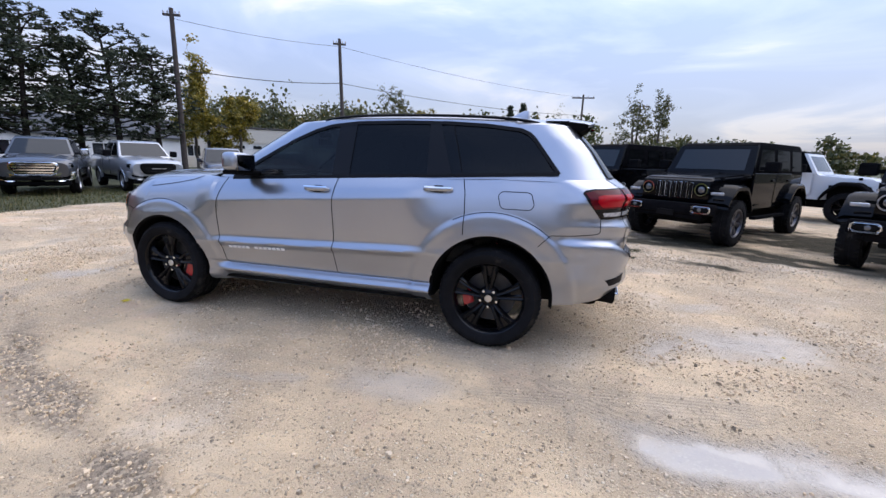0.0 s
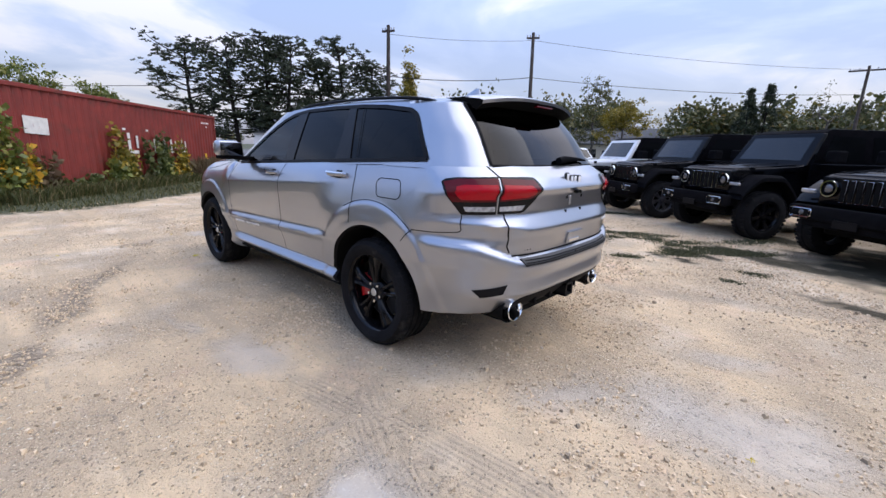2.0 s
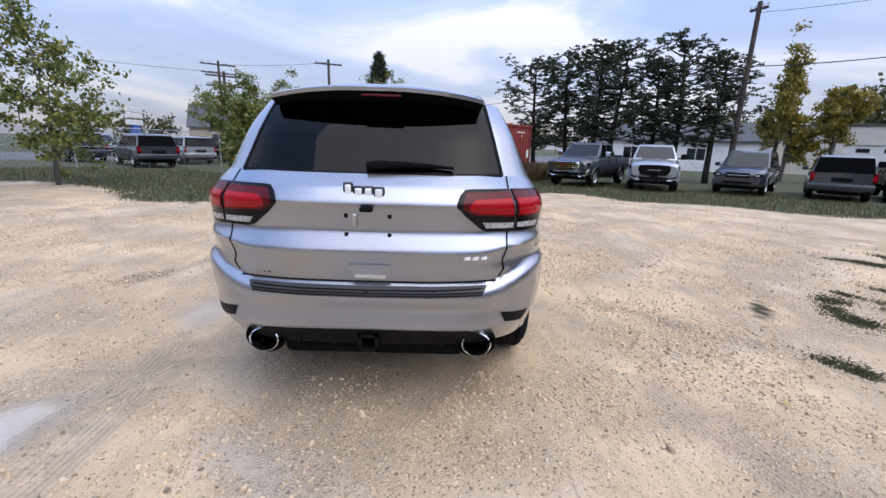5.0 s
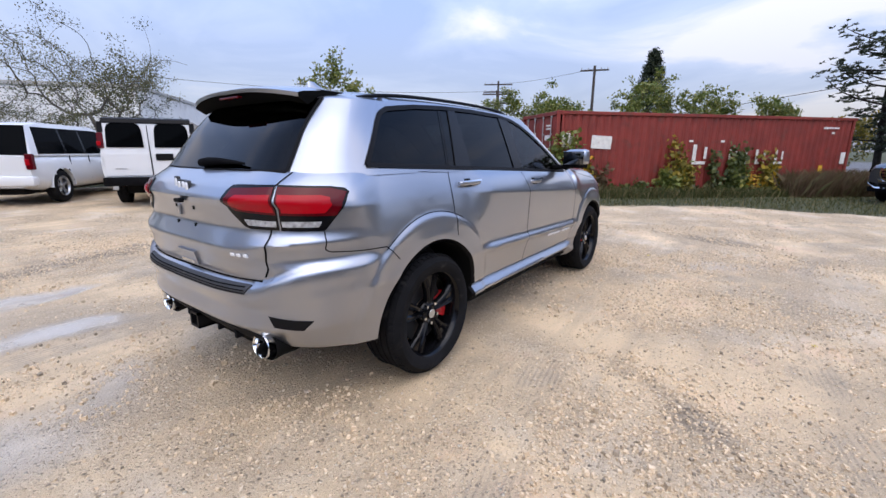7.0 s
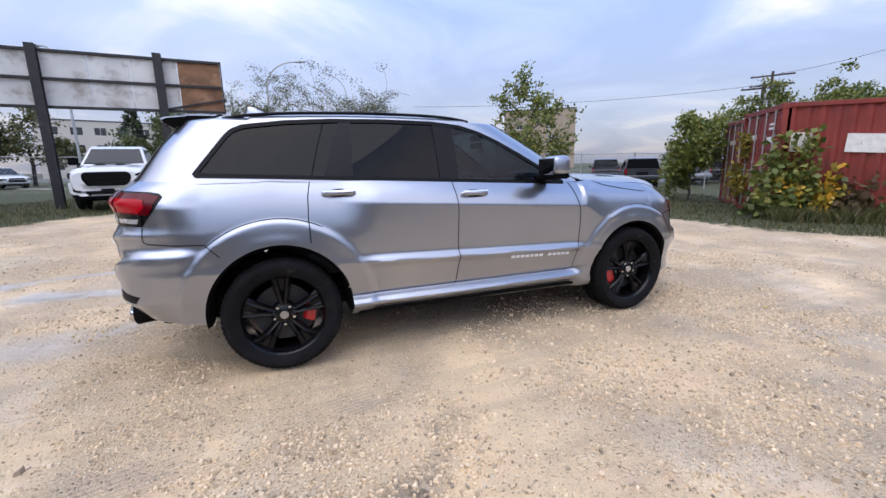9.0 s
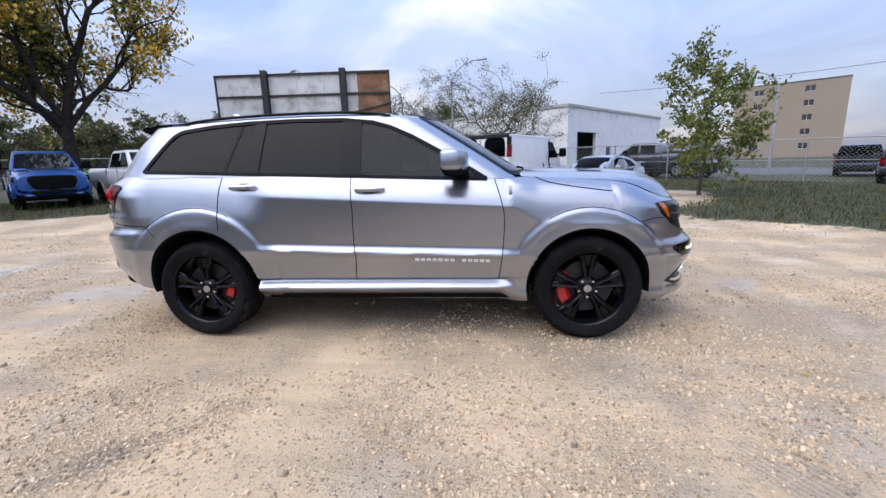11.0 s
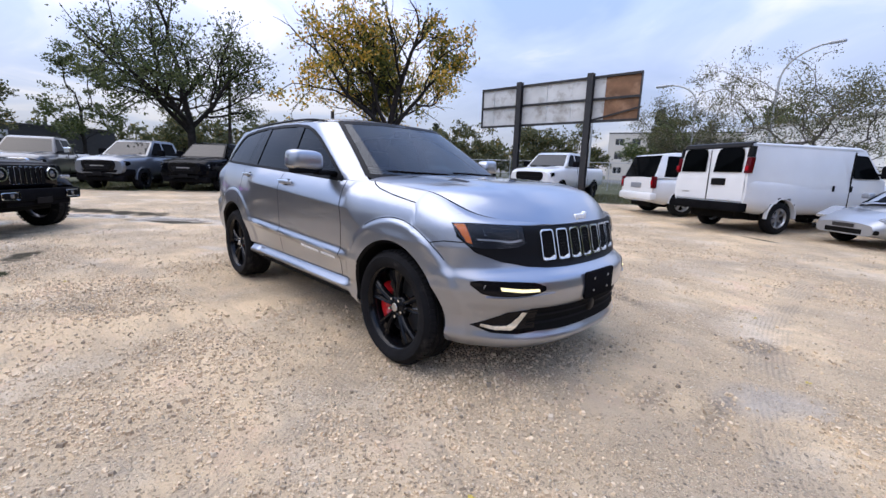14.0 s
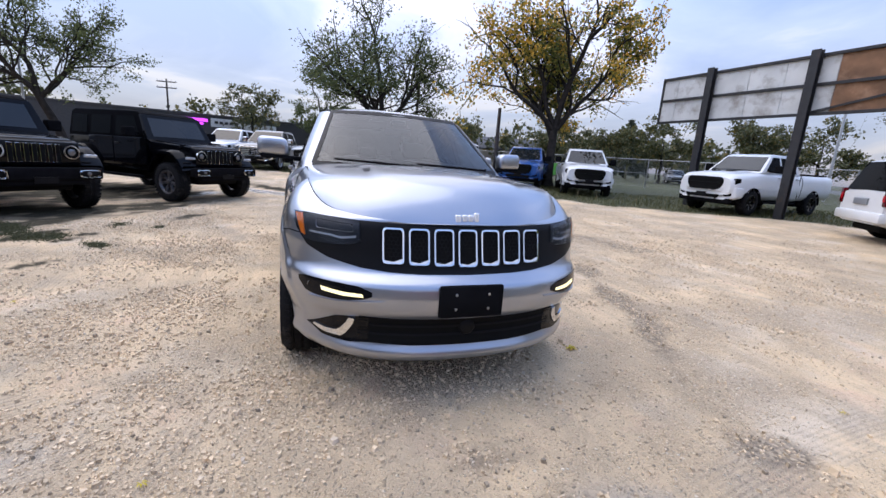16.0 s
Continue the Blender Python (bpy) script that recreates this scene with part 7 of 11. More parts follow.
    add_box(bm, 0.55, 0.98, -0.74, 0.74, 0.75, 1.16, 0.06)
    add_box(bm, 0.44, 0.62, -0.72, 0.72, 0.70, 1.08, 0.05)
    part("dashboard", bm, M_DASH, hero, smooth=40)
    for s in (1, -1):
        bm = bmesh.new()
        add_box(bm, -0.32, 0.22, s * 0.38 - 0.25, s * 0.38 + 0.25, 0.52, 0.70, 0.06)
        add_box(bm, -0.08, 0.08, -0.25, 0.25, 0.0, 0.66, 0.06, Matrix.Translation((-0.34, s * 0.38, 0.60)) @ Matrix.Rotation(radians(-14), 4, "Y"))
        add_box(bm, -0.05, 0.05, -0.13, 0.13, 0.0, 0.19, 0.045, Matrix.Translation((-0.52, s * 0.38, 1.26)) @ Matrix.Rotation(radians(-10), 4, "Y"))
        part("front_seat", bm, M_SEAT, hero, "black leather seat", 40)
    bm = bmesh.new()
    add_box(bm, -1.30, -0.80, -0.66, 0.66, 0.55, 0.74, 0.06)
    add_box(bm, -0.08, 0.08, -0.66, 0.66, 0.0, 0.60, 0.06, Matrix.Translation((-1.32, 0, 0.64)) @ Matrix.Rotation(radians(-16), 4, "Y"))
    for yy in (-0.42, 0, 0.42):
        add_box(bm, -0.04, 0.04, -0.12, 0.12, 0.0, 0.15, 0.04, Matrix.Translation((-1.50, yy, 1.22)))
    part("rear_seat", bm, M_SEAT, hero, smooth=40)
    bm = bmesh.new()
    pts = [(0.0, 0.185 * math.cos(a), 0.185 * math.sin(a)) for a in np.linspace(0, 2 * math.pi, 33)]
    add_tube(bm, pts, 0.017, 8, cap=False)
    add_box(bm, -0.02, 0.03, -0.07, 0.07, -0.06, 0.06, 0.02)
    add_box(bm, -0.012, 0.012, -0.17, 0.17, -0.02, 0.02, 0.008)
    bmesh.ops.transform(bm, matrix=Matrix.Translation((0.36, 0.38, 1.03)) @ Matrix.Rotation(radians(-22), 4, "Y"), verts=bm.verts)
    part("steering_wheel", bm, M_DASH, hero, smooth=50)
    bm = box(0.36, 0.38, -0.12, 0.12, 1.47, 1.53, 0.008)
    part("rear_view_mirror", bm, M_TRIM, hero)
    part("sensor_pod", box(0.33, 0.41, -0.07, 0.07, 1.54, 1.60, 0.02), M_TRIM, hero)


def tyre_mesh(r=TYRE_R, rr=0.262, w=0.285):
    """Tyre and its tread blocks, with the outer wall toward +y."""
    prof = [(rr, -w / 2 + 0.02), (rr + 0.012, -w / 2 + 0.004), (rr + 0.05, -w / 2 - 0.006), (r - 0.035, -w / 2 + 0.004), (r - 0.012, -w / 2 + 0.022), (r - 0.004, -w / 2 + 0.045)]
    for g in (-0.075, -0.025, 0.025, 0.075):
        prof += [(r - 0.001, g - 0.007), (r - 0.010, g - 0.005), (r - 0.010, g + 0.005), (r - 0.001, g + 0.007)]
    prof += [(r - 0.004, w / 2 - 0.045), (r - 0.012, w / 2 - 0.022), (r - 0.035, w / 2 - 0.004), (rr + 0.075, w / 2 + 0.006), (rr + 0.045, w / 2 + 0.007), (rr + 0.040, w / 2 + 0.004),
             (rr + 0.018, w / 2 - 0.002), (rr + 0.006, w / 2 - 0.010), (rr, w / 2 - 0.03)]
    bm = lathe(prof, 96, "y")
    # shoulder blocks
    for k in range(64):
        a = 2 * math.pi * k / 64
        for sd in (-1, 1):
            add_box(bm, -0.011, 0.011, -0.016, 0.016, -0.007, 0.004, 0, Matrix.Rotation(-a, 4, "Y") @ Matrix.Translation((0, sd * (w / 2 - 0.035), r - 0.006)) @ Matrix.Rotation(radians(-sd * 24), 4, "X"))
    return bm


def rim_parts(parent, rr=0.266, w=0.285):
    face = w / 2 - 0.012
    bm = lathe([(rr - 0.004, -w / 2 + 0.02), (rr - 0.02, -w / 2 + 0.03), (rr - 0.028, 0.0), (rr - 0.020, face - 0.05), (rr - 0.012, face - 0.018), (rr - 0.002, face - 0.002), (rr + 0.004, face + 0.002), (rr + 0.005, face - 0.01)], 72, "y")
    rim = part("rim", bm, M_RIM, parent, "gloss black five-spoke alloy rim", 40)
    for k in range(5):
        bm = bmesh.new()
        for s in (-1, 1):
            rows = []
            for t in np.linspace(0, 1, 9):
                rad = 0.052 + (rr - 0.022 - 0.052) * t
                ctr = s * (0.010 + 0.036 * t ** 1.25)
                hw = 0.0165 + 0.010 * t * t
                y = face - 0.030 + 0.006 * math.sin(t * 3.1) - 0.016 * (1 - t) ** 2
                rows.append([(ctr - hw, y - 0.03, rad), (ctr - hw, y - 0.008, rad), (ctr - hw * 0.55, y + 0.003, rad), (ctr, y - 0.002, rad),
                             (ctr + hw * 0.55, y + 0.003, rad), (ctr + hw, y - 0.008, rad), (ctr + hw, y - 0.03, rad)])
            add_grid(bm, np.array(rows))
        # the web that joins each pair at the rim
        rows = []
        for t in np.linspace(0.62, 1.0, 5):
            rad = 0.052 + (rr - 0.022 - 0.052) * t
            rows.append([(q, face - 0.036, rad) for q in np.linspace(-0.05 * t, 0.05 * t, 5)])
        add_grid(bm, np.array(rows))
        bmesh.ops.transform(bm, matrix=Matrix.Rotation(radians(72 * k), 4, "Y"), verts=bm.verts)
        part("spoke", bm, M_RIM, rim, smooth=40)
        bm = lathe([(0.0, 0.012), (0.009, 0.010), (0.011, 0.0), (0.011, -0.02)], 12, "y")
        a = radians(72 * k + 36)
        bmesh.ops.transform(bm, matrix=Matrix.Translation((0.0635 * math.sin(a), face - 0.035, 0.0635 * math.cos(a))), verts=bm.verts)
        part("lug_bolt", bm, M_CHROME, rim, smooth=40)
    bm = lathe([(0.0, face - 0.022), (0.030, face - 0.024), (0.034, face - 0.034), (0.070, face - 0.046), (0.085, face - 0.065), (0.085, face - 0.09)], 32, "y")
    part("hub", bm, M_RIM, rim, smooth=40)
    bm = lathe([(0.0, face - 0.019), (0.026, face - 0.021), (0.029, face - 0.026)], 28, "y")
    part("centre_cap", bm, M_SATIN, rim, "satin grey centre cap", 40)
    bm = lathe([(0.08, 0.03), (0.190, 0.03), (0.190, 0.0), (0.08, 0.0)], 48, "y")
    part("brake_disc", bm, M_DISC, rim, smooth=40)
    return rim


def build_wheels():
    first = None
    for cx, s in ((AX, 1), (-AX, 1), (AX, -1), (-AX, -1)):
        m = Matrix.Translation((cx, s * 0.793, HUBZ)) @ (Matrix.Identity(4) if s > 0 else Matrix.Rotation(math.pi, 4, "Z"))
        if first is None:
            wheel = part("wheel", tyre_mesh(), M_TYRE, hero, "low-profile tyre on a gloss black rim", 40)
            rim_parts(wheel)
            wheel.matrix_basis = m
            first = wheel
        else:
            wheel = copy_thing(first, m)
            wheel.parent = hero
        # caliper on the trailing side of the disc, in the car's frame
        ang = radians(180 if cx > 0 else 0)
        bm = bmesh.new()
        n = 14
        rows = []
        spread = 0.62 if cx > 0 else 0.42
        for t in np.linspace(-spread, spread, n):
            a = ang + t
            ro = 0.212 if cx > 0 else 0.205
            rows.append([(ri * math.cos(a), yy, ri * math.sin(a)) for ri, yy in ((0.125, 0.0), (ro, 0.0), (ro + 0.006, 0.03), (ro - 0.004, 0.062), (0.150, 0.070), (0.125, 0.05))])
        add_grid(bm, np.array(rows), close_v=True)
        for e in (rows[0], rows[-1]):
            bm.faces.new([bm.verts.new(p) for p in e])
        bmesh.ops.transform(bm, matrix=Matrix.Translation((cx, s * 0.793, HUBZ)) @ Matrix.Diagonal((1, s, 1, 1)), verts=bm.verts)
        part("brake_caliper", bm, M_RED_CAL, hero, "red brake caliper", 40)


build_windows()
build_nose()
build_tail()
build_fittings()
build_wheels()

# ---- parked vehicles (local x ahead from the front bumper, y left) ----
WHEELS = {}


def road_wheel(r, w, rim, style):
    """Tyre mesh and rim mesh, made once for each size and kept."""
    key = (r, w, rim.name, style)
    if key not in WHEELS:
        rr = r * (0.62 if style != "truck" else 0.60)
        prof = [(rr, -w / 2 + 0.02), (rr + 0.02, -w / 2), (r - 0.05, -w / 2), (r - 0.015, -w / 2 + 0.02), (r, -w / 2 + 0.06), (r, -0.03), (r - 0.012, -0.02), (r - 0.012, 0.02), (r, 0.03), (r, w / 2 - 0.06),
                (r - 0.015, w / 2 - 0.02), (r - 0.05, w / 2), (rr + 0.02, w / 2), (rr, w / 2 - 0.02)]
        bm = lathe(prof, 40, "y")
        if style == "offroad":
            for k in range(36):
                for s in (-1, 1):
                    add_box(bm, -0.022, 0.022, -0.03, 0.03, -0.01, 0.008, 0, Matrix.Rotation(2 * math.pi * k / 36, 4, "Y") @ Matrix.Translation((0, s * (w / 2 - 0.035), r - 0.004)))
        t = part("tyre", bm, M_TYRE, smooth=40)
        bm = lathe([(rr + 0.004, -w / 2 + 0.03), (rr - 0.02, 0.0), (rr - 0.012, w / 2 - 0.05), (rr + 0.006, w / 2 - 0.012), (rr - 0.012, w / 2 - 0.012), (rr - 0.03, w / 2 - 0.05)], 40, "y")
        n = {"offroad": 7, "truck": 6, "five": 5}[style]
        for k in range(n):
            rows = []
            for q in np.linspace(0, 1, 4):
                rad = 0.04 + (rr - 0.055) * q
                hw = 0.028 + 0.022 * q
                y = w / 2 - 0.055 + 0.02 * q
                rows.append([(-hw, y - 0.03, rad), (-hw * 0.7, y, rad), (hw * 0.7, y, rad), (hw, y - 0.03, rad)])
            b2 = bmesh.new()
            add_grid(b2, np.array(rows))
            bmesh.ops.transform(b2, matrix=Matrix.Rotation(2 * math.pi * k / n, 4, "Y"), verts=b2.verts)
            me = bpy.data.meshes.new("tmp")
            b2.to_mesh(me)
            b2.free()
            bm.from_mesh(me)
            bpy.data.meshes.remove(me)
        b2 = lathe([(0.0, w / 2 - 0.035), (0.05, w / 2 - 0.04), (0.06, w / 2 - 0.07)], 16, "y")
        me = bpy.data.meshes.new("tmp")
        b2.to_mesh(me)
        b2.free()
        bm.from_mesh(me)
        bpy.data.meshes.remove(me)
        g = part("rim", bm, rim, smooth=40)
        # flat black sheet behind the spokes, standing for the unlit inside of the wheel
        b3 = lathe([(0.0, -0.02), (rr - 0.03, -0.02)], 24, "y")
        d = part("brake_disc", b3, M_VOID)
        WHEELS[key] = (t.data, g.data, d.data)
        for o in (t, g, d):
            bpy.data.objects.remove(o)
    return WHEELS[key]


def add_wheels(veh, xs, r, w, half, rim, style="five"):
    t, g, d = road_wheel(r, w, rim, style)
    for x in xs:
        for s in (1, -1):
            m = Matrix.Translation((x, s * (half - w / 2), r)) @ (Matrix.Identity(4) if s > 0 else Matrix.Rotation(math.pi, 4, "Z"))
            wheel = shared("wheel", t, veh, m)
            shared("rim", g, wheel)
            shared("brake_disc", d, wheel)


def hull(profile, half_at, bevel=0.03, seg=2):
    """Solid from a side outline of (x, z) with its half width given by (x, z)."""
    bm = bmesh.new()
    L = [bm.verts.new((x, half_at(x, z), z)) for x, z in profile]
    R = [bm.verts.new((x, -half_at(x, z), z)) for x, z in profile]
    n = len(profile)
    bm.faces.new(L)
    bm.faces.new(R[::-1])
    for k in range(n):
        bm.faces.new((L[k], R[k], R[(k + 1) % n], L[(k + 1) % n]))
    bmesh.ops.recalc_face_normals(bm, faces=bm.faces)
    if bevel:
        bmesh.ops.bevel(bm, geom=list(bm.edges), offset=bevel, segments=seg, affect="EDGES", profile=0.6, clamp_overlap=True)
    return bm


def loft_body(xs, w, z0, z1, arches=(), crown=0.03, n=34, rows=22):
    """Rounded body shell over stations xs with curves for half width, floor and top, open at the wheels."""
    lo, hi = min(xs), max(xs)
    st = (lo + hi) / 2 + (hi - lo) / 2 * np.sin(np.linspace(-math.pi / 2, math.pi / 2, n)) ** 1
    for cx, r, cz in arches:
        st = np.concatenate([st, cx + r * np.cos(np.linspace(0, math.pi, 13))])
    st = np.unique(np.round(st, 4))
    st = st[np.concatenate([[True], np.diff(st) > 0.006])]
    P = np.zeros((rows, len(st), 3))
    for j, x in enumerate(st):
        ww, a, b = float(w(x)), float(z0(x)), float(z1(x))
        h = b - a
        q = [(0, a), (0.78 * ww, a), (0.93 * ww, a + 0.07 * h), (0.985 * ww, a + 0.2 * h), (ww, a + 0.42 * h), (0.997 * ww, a + 0.64 * h), (0.985 * ww, a + 0.77 * h), (0.962 * ww, a + 0.87 * h),
             (0.925 * ww, a + 0.94 * h), (0.86 * ww, a + 0.985 * h), (0.74 * ww, b + crown * 0.25), (0.4 * ww, b + crown * 0.8), (0, b + crown)]
        P[:, j, 1:] = sample(q, rows)
        P[:, j, 0] = x
    for cx, r, cz in arches:
        dx, dz = P[..., 0] - cx, P[..., 2] - cz
        d = np.hypot(dx, dz)
        k = np.where((np.abs(d - r) < 0.03) & (P[..., 1] > 0.45), r / np.maximum(d, 1e-6), 1.0)
        P[..., 0], P[..., 2] = cx + dx * k, cz + dz * k
    bm = bmesh.new()
    vs = [[bm.verts.new(P[i, j]) for j in range(len(st))] for i in range(rows)]
    for i in range(rows - 1):
        for j in range(len(st) - 1):
            c = (P[i, j] + P[i + 1, j + 1] + P[i + 1, j] + P[i, j + 1]) / 4
            if c[1] > 0.45 and any(math.hypot(c[0] - cx, c[2] - cz) < r for cx, r, cz in arches):
                continue
            bm.faces.new((vs[i][j], vs[i][j + 1], vs[i + 1][j + 1], vs[i + 1][j]))
    both_sides(bm)
    for x in (lo, hi):
        es = [e for e in bm.edges if e.is_boundary and all(abs(v.co.x - x) < 1e-4 for v in e.verts)]
        if es:
            bmesh.ops.holes_fill(bm, edges=es, sides=0)
    return bm


def arch_lips(veh, paint, arches, w, depth=0.10):
    for cx, r, cz in arches:
        for s in (1, -1):
            aa = np.linspace(-0.02, math.pi + 0.02, 24)
            yy = float(w(cx))
            bm = bmesh.new()
            rows = [[(cx + rr_ * math.cos(a), s * y, cz + rr_ * math.sin(a)) for a in aa] for rr_, y in ((r + 0.022, yy - 0.012), (r + 0.012, yy + 0.006), (r - 0.004, yy + 0.004), (r - 0.010, yy - depth))]
            add_grid(bm, np.array(rows))
            part("wheel_arch", bm, paint, veh, smooth=50)
        # solid near-black block, for the shade inside the wheel well
        part("wheel_well", box(cx - r - 0.02, cx + r + 0.02, -float(w(cx)) + 0.30, float(w(cx)) - 0.30, 0.30, cz + r + 0.04), M_VOID, veh)


def curve(*pairs):
    xs = sorted(pairs)
    return soft([a for a, b in xs], [b for a, b in xs], 0.10)


def pane_side(veh, outline, half_at, off=0.006, material=None, name="side_window"):
    """Window on both flanks from an outline of (x, z)."""
    for s in (1, -1):
        bm = bmesh.new()
        a = [bm.verts.new((x, s * (half_at(x, z) + off), z)) for x, z in outline]
        b = [bm.verts.new((x, s * (half_at(x, z) - 0.02), z)) for x, z in outline]
        bm.faces.new(a)
        for k in range(len(outline)):
            bm.faces.new((a[k], a[(k + 1) % len(a)], b[(k + 1) % len(a)], b[k]))
        part(name, bm, material or M_WINDARK, veh)


def pane_across(veh, p0, p1, h0, h1, off, name, material=None, trim=0.06):
    """Window across the car from the low line p0 to the high line p1 of (x, z)."""
    d = Vector((p1[0] - p0[0], 0, p1[1] - p0[1])).normalized()
    n = Vector((d.z, 0, -d.x)) * abs(off)
    bm = bmesh.new()
    a0, a1 = Vector((p0[0], 0, p0[1])) + d * trim, Vector((p1[0], 0, p1[1])) - d * trim
    rows = []
    for e, h in ((a0, h0), (a1, h1)):
        rows.append([tuple(e + n + Vector((0, y * h, 0)) - n.normalized() * (0.006 * y * y)) for y in np.linspace(-1, 1, 9)])
    rows2 = [[(x - n.x * 3, y, z - n.z * 3) for x, y, z in r] for r in rows]
    add_grid(bm, np.array([rows2[0], rows[0], rows[1], rows2[1]]))
    return part(name, bm, material or (M_SCREEN if name == "windscreen" else M_WINDARK), veh, smooth=60)


def disc(x, y, z, r, depth, material, veh, name, label=""):
    bm = lathe([(0.0, depth), (r * 0.8, depth), (r, depth * 0.5), (r, -0.03)], 24, "x")
    bmesh.ops.transform(bm, matrix=Matrix.Translation((x, y, z)), verts=bm.verts)
    return part(name, bm, material, veh, label, 50)


def hoop(x, y, z, r, t, material, veh, name):
    bm = lathe([(r - t, 0.0), (r - t, 0.02), (r, 0.02), (r + t * 0.3, 0.0)], 28, "x")
    bmesh.ops.transform(bm, matrix=Matrix.Translation((x, y, z)), verts=bm.verts)
    return part(name, bm, material, veh, smooth=50)


def rounded(pts, k=0.05, n=4):
    """An outline of (y, z) with its corners rounded."""
    out = []
    for i, p in enumerate(pts):
        a, b, c = Vector(pts[i - 1]), Vector(p), Vector(pts[(i + 1) % len(pts)])
        u, v = b + (a - b).normalized() * min(k, (a - b).length * 0.45), b + (c - b).normalized() * min(k, (c - b).length * 0.45)
        for t in np.linspace(0, 1, n):
            out.append(tuple(u * (1 - t) ** 2 + b * 2 * t * (1 - t) + v * t * t))
    return out


def nose_plate(name, pts, x0, depth, material, veh, bow=0.10, label="", edge=0.018, k=0.05):
    """A rounded plate across a nose that bows back to the sides; its rim turns in."""
    o = np.array(rounded(pts, k))
    c = o.mean(0)
    d = o - c
    ln = np.linalg.norm(d, axis=1, keepdims=True)
    inner = c + d * (1 - edge / np.maximum(ln, edge * 2))
    at = lambda q, x: [(x - bow * (abs(a) / 0.9) ** 2.5, a, b) for a, b in q]
    bm = bmesh.new()
    rings = [at(o, x0 - depth), at(o, x0 - edge * 0.6), at(inner, x0)]
    vs = add_grid(bm, np.array(rings), close_v=True)
    bm.faces.new(vs[-1])
    bmesh.ops.triangulate(bm, faces=[f for f in bm.faces if len(f.verts) > 4])
    return part(name, bm, material, veh, label, 40)


def mirrored(pts):
    return [(-a, b) for a, b in reversed(pts)]


def off_roader(x, y, paint, label, rim=None, flare_mat=None, top=None, heading=V, screen_tag=False, back_off=0.72):
    """Boxy four-door off-roader; (x, y) is the middle of its front axle."""
    fx, fy = heading
    bx, by = x + fx * back_off, y + fy * back_off
    veh = tagged(empty("off_roader", 0, 0), label, "off-roader", "row of parked off-roaders")
    veh.matrix_world = turned(bx, by, gz(x, y), fx, fy)
    rim = rim or M_RIM
    flm = flare_mat or M_MATTE
    top = top or M_HOODVINYL
    tub = lambda px, z: 0.60 + 0.18 * min(1, max(0, (-px - 0.25) / 1.2)) if px > -1.45 else 0.79 - 0.02 * max(0, z - 1.0)
    part("body", hull([(-0.26, 0.72), (-0.26, 1.12), (-0.34, 1.165), (-1.36, 1.235), (-1.42, 1.27), (-4.22, 1.27), (-4.24, 0.62), (-1.3, 0.58)], tub, 0.035), paint, veh, smooth=40)
    cab = lambda px, z: 0.785 - 0.10 * (z - 1.25) / 0.6
    part("hardtop", hull([(-1.42, 1.25), (-1.74, 1.80), (-1.90, 1.86), (-4.05, 1.87), (-4.20, 1.82), (-4.23, 1.25)], cab, 0.035), top, veh, smooth=40)
    part("windscreen_frame", hull([(-1.40, 1.245), (-1.72, 1.79), (-1.80, 1.79), (-1.50, 1.245)], lambda px, z: cab(px, z) + 0.008, 0.015), paint, veh)
    pane_across(veh, (-1.405, 1.25), (-1.725, 1.79), 0.635, 0.595, -0.012, "windscreen", trim=0.085)
    for a, b in ((-1.80, -2.52), (-2.66, -3.40), (-3.52, -4.10)):
        front = 0.12 if a == -1.80 else 0.0
        pane_side(veh, [(a + front - 0.02, 1.33), (b, 1.33), (b, 1.74), (a - front * 0.6 - 0.04, 1.74)], cab)
    for a, b in ((-1.50, -2.58), (-2.60, -3.46)):
        for s in (1, -1):
            d = part("door", box(a, b, s * 0.775 - 0.02, s * 0.775 + 0.028, 0.70, 1.285, 0.012), paint, veh)
            part("door_handle", box(b + 0.06, b + 0.22, s * 0.805 - 0.01, s * 0.805 + 0.02, 1.12, 1.16, 0.008), M_TRIM, d)
            part("hinge", box(a - 0.09, a + 0.03, s * 0.80 - 0.005, s * 0.80 + 0.012, 1.15, 1.20, 0.004), paint, d)
    # hood panel with a raised middle, and its side latches
    hood = part("hood", hull([(-0.30, 1.12), (-0.33, 1.172), (-0.42, 1.190), (-1.30, 1.258), (-1.36, 1.24), (-1.36, 1.20)], lambda px, z: 0.56 + 0.13 * min(1, max(0, (-px - 0.3) / 1.0)), 0.02), paint, veh, smooth=40)
    part("hood_ridge", hull([(-0.46, 1.18), (-0.52, 1.208), (-1.28, 1.272), (-1.34, 1.25), (-1.30, 1.22)], lambda px, z: 0.30 + 0.06 * min(1, max(0, -px - 0.4)), 0.018), paint, hood, smooth=40)
    for s in (1, -1):
        part("hood_latch", box(-0.62, -0.54, s * 0.63 - 0.03, s * 0.63 + 0.03, 1.13, 1.20, 0.012), M_MATTE, hood)
    # nose: seven upright slots, round lamps
    gr = part("grille", box(-0.275, -0.225, -0.60, 0.60, 0.76, 1.135, 0.02), paint, veh, smooth=40)
    for k in range(-3, 4):
        part("grille_slot", box(-0.226, -0.215, k * 0.098 - 0.034, k * 0.098 + 0.034, 0.81, 1.10, 0.010), M_CHROME if paint is not M_WHITEP else M_TRIM, gr, "bright slot frame")
        part("slot_opening", box(-0.216, -0.210, k * 0.098 - 0.0275, k * 0.098 + 0.0275, 0.815, 1.095, 0.006), M_VOID, gr)
